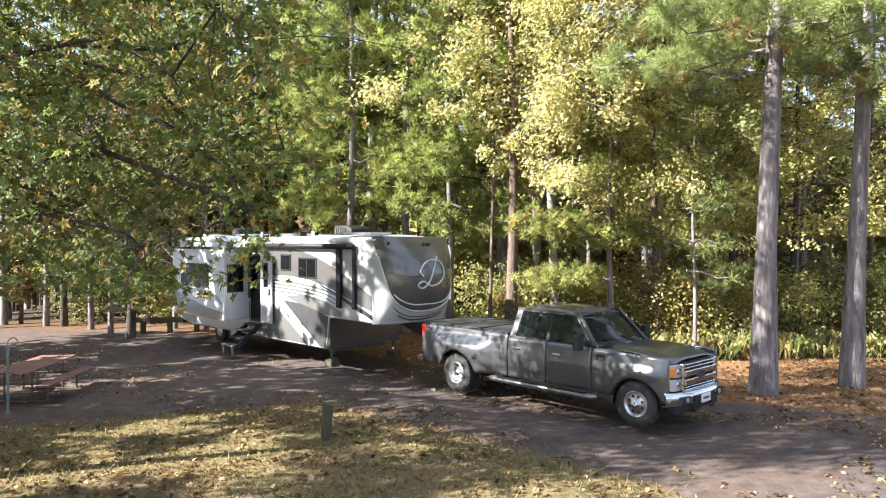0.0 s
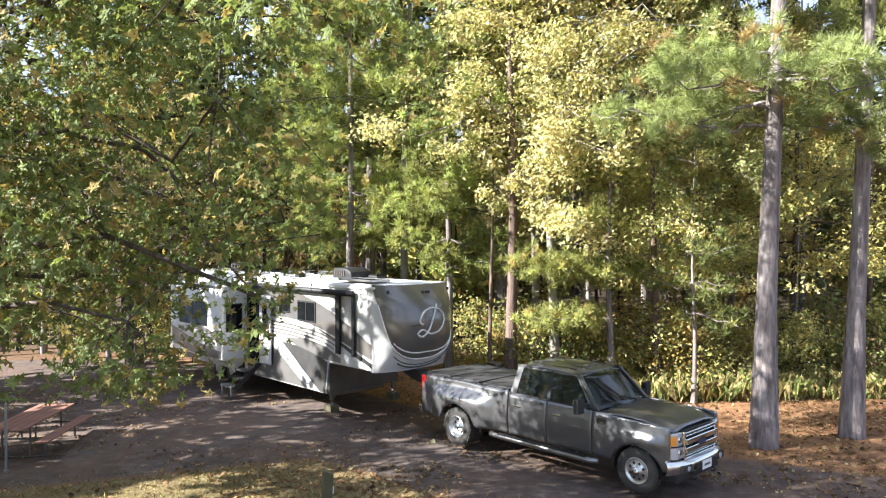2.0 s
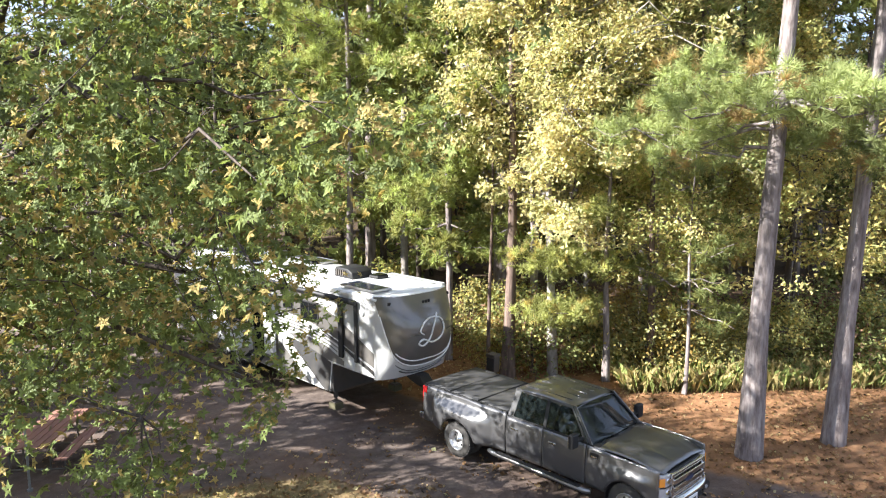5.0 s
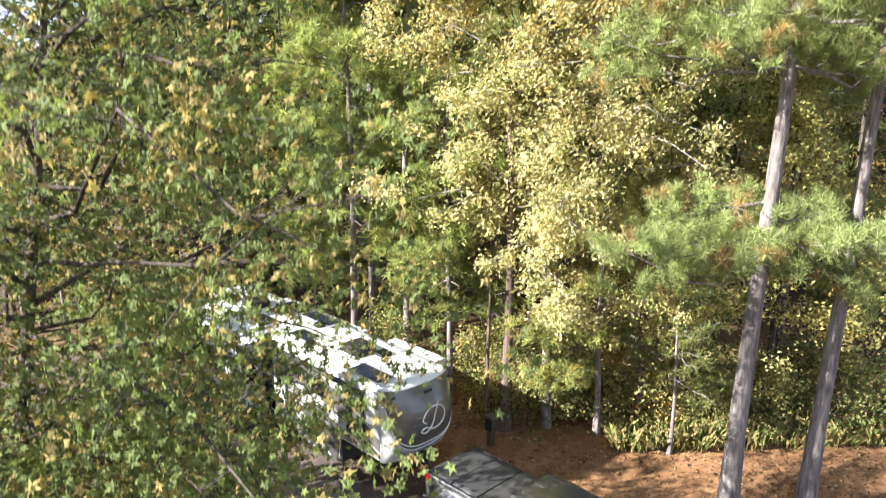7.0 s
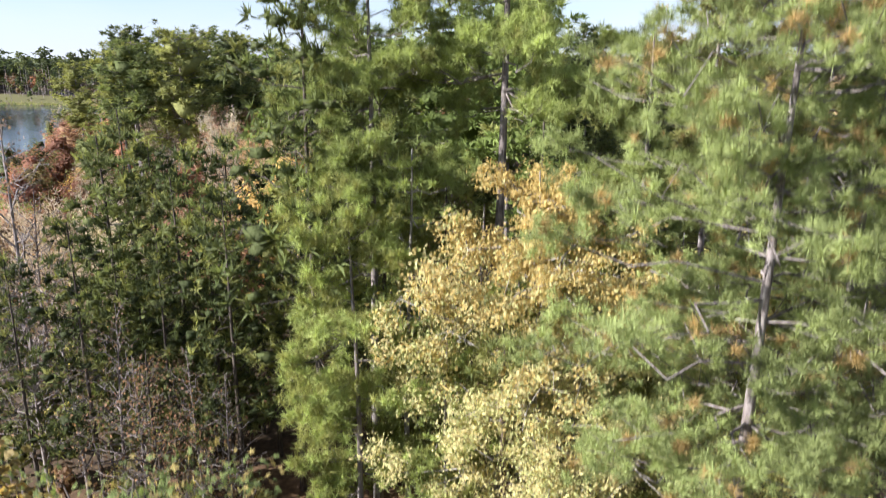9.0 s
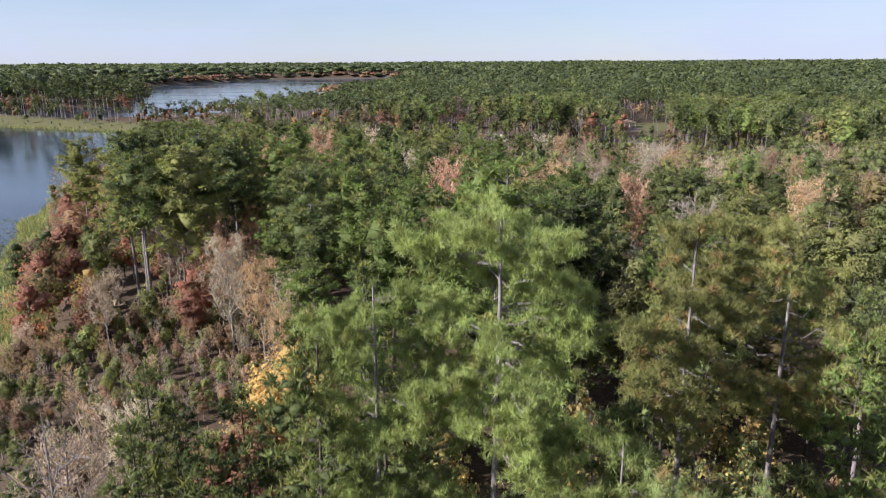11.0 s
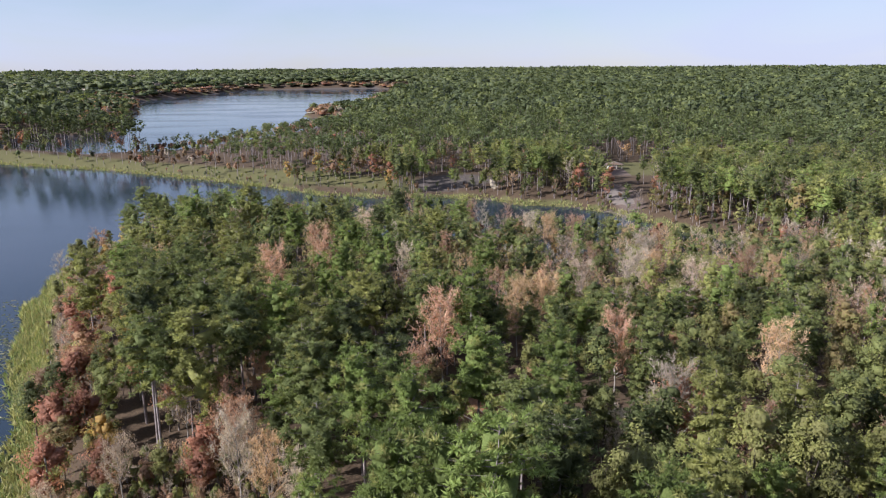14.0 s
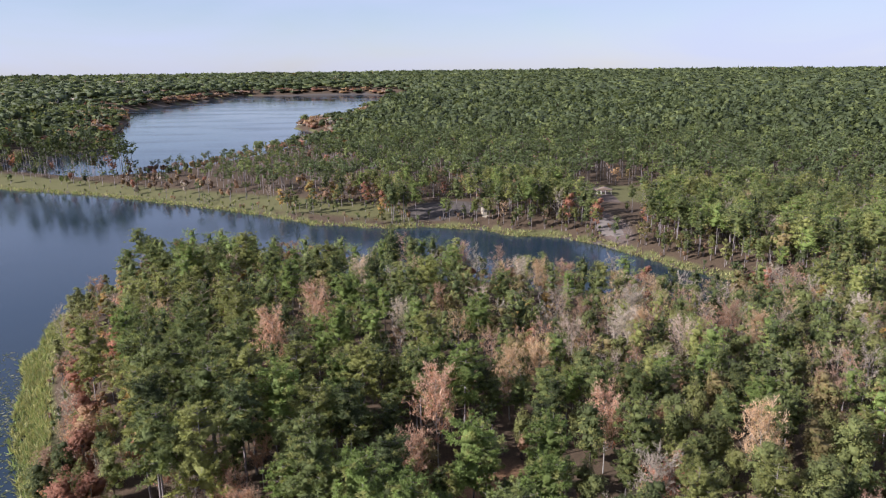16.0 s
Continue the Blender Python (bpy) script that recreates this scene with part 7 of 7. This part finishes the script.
        part("lamp_strip", prism_bm([(x + 0.004, sgn * (y + 0.004)) for x, y in plan[:3]] + [(5.3, sgn * 0.86), (5.365, sgn * 0.755), (5.375, sgn * 0.62)], "z", 0.935, 0.965), M_BLACK, hl)
        for z in (0.84, 1.07):
            part("lamp_bowl", lathe_bm([(0.0, 0.0), (0.05, 0.0), (0.06, -0.02)], 14, "x"), M_CHROME, hl).location = (5.392, sgn * 0.69, z)
    bump_rows = []
    for z, o in ((0.44, -0.06), (0.47, 0.0), (0.6, 0.02), (0.69, 0.0), (0.71, -0.06)):
        bump_rows.append([(5.5 + o - 0.22 * (abs(y) / 0.98) ** 3.5, y, z) for y in np.linspace(-0.98, 0.98, 25)])
    bp = part("front_bumper", thick(grid_bm(bump_rows), 0.03), M_CHROME, tr, "chrome front bumper", True)
    for sgn in (-1, 1):
        fo = part("fog_lamp_bay", box_bm(5.4, 5.5, sgn * 0.62 - 0.14, sgn * 0.62 + 0.14, 0.5, 0.63, 0.015), M_BLACK, bp)
        part("fog_lamp", lathe_bm([(0.0, 0.0), (0.045, 0.0), (0.05, -0.02)], 14, "x"), M_LENS, fo).location = (5.51, sgn * 0.6, 0.565)
    part("bumper_opening", box_bm(5.45, 5.535, -0.38, 0.38, 0.5, 0.62, 0.015), M_BLACK, bp)
    pl = part("front_plate", box_bm(5.53, 5.545, -0.17, 0.17, 0.46, 0.62, 0.006), M_LABEL, bp, "pale plate with a plain bar")
    part("plate_bar", box_bm(5.545, 5.549, -0.11, 0.11, 0.52, 0.56), M_STEEL, pl)
    part("air_dam", box_bm(5.1, 5.38, -0.8, 0.8, 0.3, 0.45, 0.03), M_BLACK, tr)
    for y in (-0.35, 0.35):
        part("tow_hook", tube_bm(curve_pts([(5.4, y, 0.42), (5.5, y, 0.38), (5.52, y, 0.33), (5.44, y, 0.32)], 8), 0.014, 6), M_BLACK, tr)
    # bed: floor, tailgate, soft cover
    part("bed_floor", box_bm(-1.28, 1.36, -0.85, 0.85, 0.78, 0.84), M_BLACK, tr)
    part("tailgate", box_bm(-1.36, -1.3, -0.84, 0.84, 0.68, 1.4, 0.02), M_TRUCK, tr)
    rows = [[(x, y, 1.425 + 0.02 * math.cos(y * 1.7) + 0.006 * math.sin(x * 9)) for y in np.linspace(-0.9, 0.9, 9)] for x in np.linspace(-1.33, 1.36, 28)]
    cv = part("bed_cover", thick(grid_bm(rows), 0.02), M_FABRIC, tr, "black soft bed cover strewn with needles", True)
    for x in (-0.45, 0.45):
        part("cover_seam", box_bm(x - 0.015, x + 0.015, -0.88, 0.88, 1.43, 1.452), M_BLACK, cv)
    for sgn in (-1, 1):
        part("cover_rail", box_bm(-1.33, 1.37, sgn * 0.905 - 0.03, sgn * 0.905 + 0.03, 1.405, 1.43, 0.008), M_BLACK, cv)
    part("rear_bumper", box_bm(-1.52, -1.36, -0.95, 0.95, 0.5, 0.66, 0.03), M_CHROME, tr)
    # frame and axles
    for y in (-0.45, 0.45):
        part("frame_rail", box_bm(-1.3, 5.1, y - 0.05, y + 0.05, 0.42, 0.58), M_BLACK, tr)
    part("rear_axle", tube_bm([(0, -1.0, 0.4), (0, 1.0, 0.4)], 0.07, 10), M_BLACK, tr)
    part("front_axle", tube_bm([(FA, -0.8, 0.4), (FA, 0.8, 0.4)], 0.06, 10), M_BLACK, tr)

    cab_set = {"rear_side_window", "front_side_window", "a_pillar", "b_pillar", "c_pillar", "roof_rail", "window_sill", "roof", "windscreen", "rear_window", "cab_back", "cowl", "wiper", "dashboard", "seat", "steering_wheel", "mirror", "cab_frame"}
    nose_set = {"radiator_support", "grille", "headlamp", "front_bumper", "air_dam", "tow_hook"}
    for o in tr.children:
        kind_ = o.name.split(".")[0]
        o.location.x += 0.32 if kind_ in cab_set else -0.2 if kind_ in nose_set else 0.0

    # wheels
    def wheel(x, y, sgn, front):
        prof = [(0.235, -0.10), (0.30, -0.115), (0.37, -0.11), (0.405, -0.085), (0.415, -0.04), (0.415, 0.04), (0.405, 0.085), (0.37, 0.11), (0.235, 0.10)]
        w = part("wheel", bmesh.new(), M_RUBBER, tr)
        w.matrix_local = pose(x, y, 0.415, 0, 0, 0 if sgn < 0 else 180)
        rows = [[(math.cos(a) * r, o, math.sin(a) * r) for a in np.linspace(0, 2 * math.pi, 36, endpoint=False)] for r, o in prof]
        part("tyre", grid_bm(rows, True), M_RUBBER, w, "", True)
        bmt = bmesh.new()
        for k in range(30):
            a = k * 2 * math.pi / 30
            m = Matrix.Rotation(a, 4, "Y") @ Matrix.Translation((0.413, 0, 0))
            bmesh.ops.create_cube(bmt, size=1.0, matrix=m @ Matrix.Diagonal((0.022, 0.17, 0.05, 1)))
        part("tread", bmt, M_RUBBER, w)
        s = -1 if front else 1
        dish = [(0.03, -0.13), (0.09, -0.13), (0.1, -0.095), (0.17, -0.09), (0.205, -0.075), (0.225, -0.11), (0.24, -0.112), (0.236, -0.06)] if front else [(0.03, -0.06), (0.08, -0.06), (0.085, -0.01), (0.15, 0.02), (0.185, 0.02), (0.2, -0.02), (0.225, -0.1), (0.24, -0.112), (0.236, -0.06)]
        rim = part("rim", grid_bm([[(math.cos(a) * r, o, math.sin(a) * r) for a in np.linspace(0, 2 * math.pi, 32, endpoint=False)] for r, o in dish], True), M_ALLOY, w, "bright alloy rim", True)
        part("hub_cap", lathe_bm([(0.0, -0.15), (0.06, -0.15), (0.075, -0.13), (0.08, -0.06)] if front else [(0.0, -0.08), (0.06, -0.08), (0.075, -0.06), (0.08, 0.0)], 16), M_CHROME, w, "", True)
        for k in range(8):
            a = (k + 0.5) * math.pi / 4
            yy = -0.094 if front else 0.006
            h = part("hand_hole", lathe_bm([(0.0, yy - 0.004), (0.026, yy - 0.004), (0.028, yy + 0.006)], 10), M_BLACK, w)
            h.location = (math.cos(a) * 0.145, 0, math.sin(a) * 0.145)
        return w

    for sgn in (-1, 1):
        wheel(FA, sgn * 0.86, sgn, True)
        wheel(0.0, sgn * 1.04, sgn, False)
        wheel(0.0, sgn * 0.76, sgn, False)
    return tr


build_truck()

# ---- camp furniture and small things ----
def build_table():
    tb = thing("picnic_table", pose(-9.55, 16.75, ground_z(-9.5, 16.8), 0, 0, 94), "red-brown wooden picnic table on a dark steel frame", "table")
    for k in range(5):
        y = -0.34 + k * 0.17
        part("top_plank", box_bm(-1.22, 1.22, y - 0.078, y + 0.078, 0.72, 0.76, 0.008), M_REDWOOD, tb)
    for s in (-1, 1):
        for k in range(2):
            y = s * (0.66 + 0.15 * k)
            part("bench_plank", box_bm(-1.22, 1.22, y - 0.07, y + 0.07, 0.43, 0.465, 0.008), M_REDWOOD, tb)
    for x in (-0.75, 0.75):
        part("leg_frame", tube_bm(curve_pts([(x, -0.62, 0.43), (x, -0.62, 0.08), (x, -0.55, 0.03), (x, 0.55, 0.03), (x, 0.62, 0.08), (x, 0.62, 0.43)], 26), 0.024, 8), M_STEEL, tb)
        part("bench_bracket", tube_bm([(x, -0.82, 0.42), (x, 0.82, 0.42)], 0.02, 8), M_STEEL, tb)
        for s in (-1, 1):
            part("upright", tube_bm([(x, s * 0.3, 0.03), (x, s * 0.3, 0.72)], 0.022, 8), M_STEEL, tb)
        part("brace", tube_bm([(x, 0, 0.4), (x * 0.45, 0, 0.72)], 0.016, 6), M_STEEL, tb)
    return tb


def build_marker():
    x, y = -2.08, 12.75
    mk = thing("marker_post", pose(x, y, ground_z(x, y), 0, 2, 18), "short mossy wooden site marker post with a white card", "post")
    part("post", prism_bm([(-0.085, -0.085), (0.085, -0.085), (0.085, 0.085), (-0.085, 0.085)], "z", -0.1, 0.62, 0.012), M_POSTWOOD, mk)
    part("post_top", prism_bm([(-0.085, 0.618), (0.085, 0.618), (-0.085, 0.68)], "y", -0.084, 0.084), M_POSTWOOD, mk)
    cl = part("number_plate", box_bm(0.086, 0.094, -0.06, 0.06, 0.4, 0.6, 0.003), M_BLACK, mk, "dark plate with a plain bar")
    part("bar", box_bm(0.094, 0.097, -0.035, 0.035, 0.46, 0.5), M_LABEL, cl)
    cd = part("card", box_bm(0.086, 0.1, -0.09, 0.07, 0.27, 0.39, 0.002), M_LABEL, mk, "white card clipped to the post")
    part("bar", box_bm(0.1, 0.103, -0.08, 0.06, 0.27, 0.3), M_INK, cd)
    return mk


def build_pole():
    x, y = -9.12, 15.0
    po = thing("lantern_pole", pose(x, y, ground_z(x, y)), "thin grey metal lantern pole beside the table", "pole")
    part("shaft", tube_bm([(0, 0, -0.1), (0, 0, 1.45)], 0.028, 10), M_GALV, po)
    part("hook", tube_bm(curve_pts([(0, 0, 1.42), (0.02, 0, 1.55), (0.14, 0, 1.6), (0.22, 0, 1.52)], 12), 0.012, 6), M_GALV, po)
    part("base_collar", tube_bm([(0, 0, -0.02), (0, 0, 0.05)], 0.06, 12), M_GALV, po)


def build_pedestal():
    x, y = 1.55, 21.3
    pe = thing("utility_pedestal", pose(x, y, ground_z(x, y), 0, 0, -46), "dark utility hookup pedestal behind the truck", "pedestal")
    part("post", box_bm(-0.09, 0.09, -0.09, 0.09, -0.1, 1.0, 0.012), M_STEEL, pe)
    bx = part("box", box_bm(-0.16, 0.16, -0.12, 0.12, 0.55, 1.05, 0.02), M_STEEL, pe)
    part("door", box_bm(-0.14, 0.14, -0.135, -0.12, 0.6, 1.0, 0.006), M_BLACK, bx)
    part("cap", prism_bm([(-0.19, 1.05), (0.19, 1.05), (0.15, 1.12), (-0.15, 1.12)], "y", -0.15, 0.15, 0.01), M_STEEL, pe)


def build_barrier():
    x, y = -10.9, 28.6
    ba = thing("log_barrier", pose(x, y, ground_z(x, y), 0, 0, 3), "low dark wooden rail barrier behind the trailer", "barrier")
    part("rail", box_bm(-1.3, 1.3, -0.08, 0.08, 0.42, 0.62, 0.03), M_POSTWOOD, ba)
    for px in (-1.05, 0, 1.05):
        part("post", box_bm(px - 0.09, px + 0.09, -0.09, 0.09, -0.1, 0.45, 0.02), M_POSTWOOD, ba)


build_table()
build_marker()
build_pole()
build_pedestal()
build_barrier()

# ---- far shore: shed, pier, ramp, beach, lily pads, reeds ----
M_SHEDWALL = simple("pale_block_wall", (0.62, 0.58, 0.5), (0.45, 0.42, 0.36), 0.8, scale=2)
M_SHEDROOF = simple("brown_shingles", (0.2, 0.14, 0.1), (0.12, 0.09, 0.07), 0.85, scale=4)
M_SAND = simple("pale_sand", (0.34, 0.29, 0.21), (0.24, 0.2, 0.14), 0.95, scale=1.5)
M_CONCRETE = simple("worn_concrete", (0.17, 0.14, 0.115), (0.11, 0.09, 0.075), 0.9, scale=1.2)


def build_shed():
    x, y = 117.0, 427.0
    z = ground_z(x, y)
    sh = thing("picnic_shelter", pose(x, y, z, 0, 0, -12), "small pale block building with a brown roof in a clearing", "building")
    part("wall", box_bm(-4.2, -1.2, -2.4, 2.4, -0.5, 2.7, 0.04), M_SHEDWALL, sh)
    part("roof", prism_bm([(-5.0, 2.65), (5.2, 2.65), (5.2, 2.8), (0.2, 4.2), (-5.0, 2.8)], "y", -3.0, 3.0, 0.03), M_SHEDROOF, sh)
    part("floor_slab", box_bm(-4.6, 4.8, -2.7, 2.7, -0.6, 0.08), M_CONCRETE, sh)
    for px in (1.2, 4.5):
        for py in (-2.3, 2.3):
            part("post", box_bm(px - 0.1, px + 0.1, py - 0.1, py + 0.1, 0.0, 2.7), M_SHEDWALL, sh)
    part("door", box_bm(-3.2, -2.2, -2.46, -2.4, 0.0, 2.05, 0.01), M_BLACK, sh)


def build_pier():
    x, y = 89.0, 329.0
    pi_ = thing("boat_pier", pose(x, y, WATER_Z, 0, 0, -62), "short weathered wooden pier at the water's edge", "pier")
    for k in range(16):
        part("deck_plank", box_bm(-2.0 + k * 0.5, -1.54 + k * 0.5, -0.9, 0.9, 0.55, 0.62), M_CONCRETE, pi_)
    for px in (-1.5, 1.5, 4.5):
        for py in (-0.8, 0.8):
            part("pile", tube_bm([(px, py, -1.5), (px, py, 0.9)], 0.1, 8), M_POSTWOOD, pi_)
    for py in (-0.82, 0.82):
        part("beam", box_bm(-2.0, 6.0, py - 0.06, py + 0.06, 0.38, 0.55), M_POSTWOOD, pi_)


def sheet_patch(name, cx, cy, rx, ry, mat, label, category, lift=0.25):
    """A thin uneven sheet that follows the ground."""
    rows = []
    for f in np.linspace(0.02, 1, 9):
        ring = []
        for a in np.linspace(0, 2 * math.pi, 28, endpoint=False):
            k = f * (1 + 0.14 * math.sin(3 * a + cx) + 0.08 * math.sin(7 * a))
            x, y = cx + math.cos(a) * rx * k, cy + math.sin(a) * ry * k
            ring.append((x, y, max(WATER_Z - 0.2, ground_z(x, y)) + lift * (1 - f * f)))
        rows.append(ring)
    bm = grid_bm(rows, True)
    me = bpy.data.meshes.new(name)
    bm.to_mesh(me)
    bm.free()
    me.materials.append(mat)
    tagged(new(name, me), label, category, kind="structure")


build_shed()
build_pier()
sheet_patch("boat_ramp", 98, 347, 5.5, 17, M_CONCRETE, "pale dusty boat ramp running down to the water", "ramp")
sheet_patch("beach", -150, 1092, 20, 30, M_SAND, "strip of pale sand on a wooded point", "beach", 1.2)
sheet_patch("sand_bank", 40, 388, 2.2, 9, M_SAND, "narrow pale sandy bank by the inlet", "beach", 0.5)


def water_plants():
    rng = np.random.default_rng(63)
    s = Soup()
    n = 1500
    t = rng.random(n)
    k = np.array([(-118, 210), (-108, 180), (-97, 158), (-82, 130), (-68, 98), (-62, 70)], float)
    idx = t * (len(k) - 1)
    i = np.minimum(idx.astype(int), len(k) - 2)
    p = k[i] + (k[i + 1] - k[i]) * (idx - i)[:, None] + np.stack([-np.abs(rng.gamma(1.6, 3.2, n)), rng.normal(size=n) * 2], -1)
    p[:, 0] += 3.5 * wobble(p[:, 0], p[:, 1], 5.0)
    d = shore(p[:, 0], p[:, 1])
    p = p[d < -1.0]
    m = len(p)
    add_leaves(s, np.stack([p[:, 0], p[:, 1], np.full(m, WATER_Z + 0.03)], -1), np.tile((0, 0, 1.0), (m, 1)) + rng.normal(size=(m, 3)) * 0.03, rng.uniform(0.3, 1.0, m), tint_for(m, (0.13, 0.15, 0.07), rng, 0.25, (0.3, 0.28, 0.16), 0.3), rng, 0.9)
    tagged(new("lily_pads", s.mesh("lily_pads", M_REED)), "scattered floating lily pads near the shore", "water plants", kind="stuff")
    # reeds standing along the near shores
    s = Soup()
    pts = []
    for poly, a, b, per in ((LOWER_LAKE, 0, 16, 5.0), (LOWER_LAKE, 16, 22, 9.0), (LOWER_LAKE, 22, 32, 30.0)):
        for (x1, y1), (x2, y2) in zip(poly[a:b], poly[a + 1:b + 1]):
            L = math.hypot(x2 - x1, y2 - y1)
            c = int(L * per)
            f = rng.random(c)
            pts.append(np.stack([x1 + (x2 - x1) * f, y1 + (y2 - y1) * f], -1) + rng.normal(size=(c, 2)) * 3.2)
    p = np.concatenate(pts)
    p = p[(np.abs(p[:, 0]) < 0.72 * p[:, 1] + 8) & (p[:, 1] > 50)]
    d = shore(p[:, 0], p[:, 1])
    p = p[(d > np.where((p[:, 0] < -40) & (p[:, 1] < 270), -4.5, -1.6)) & (d < 4.5)]
    n = len(p)
    z = np.maximum(land(p[:, 0], p[:, 1]), WATER_Z - 0.1)
    o = np.stack([p[:, 0], p[:, 1], z], -1)
    add_tufts(s, o, np.tile((0, 0, 1.0), (n, 1)) + rng.normal(size=(n, 3)) * 0.1, 1.9, 0.34, 4, tint_for(n, (0.34, 0.32, 0.13), rng, 0.2, (0.2, 0.24, 0.08), 0.4), rng)
    tagged(new("shore_reeds", s.mesh("shore_reeds", M_REED)), "yellow-green reeds along the lake shore", "reeds", kind="stuff")


water_plants()
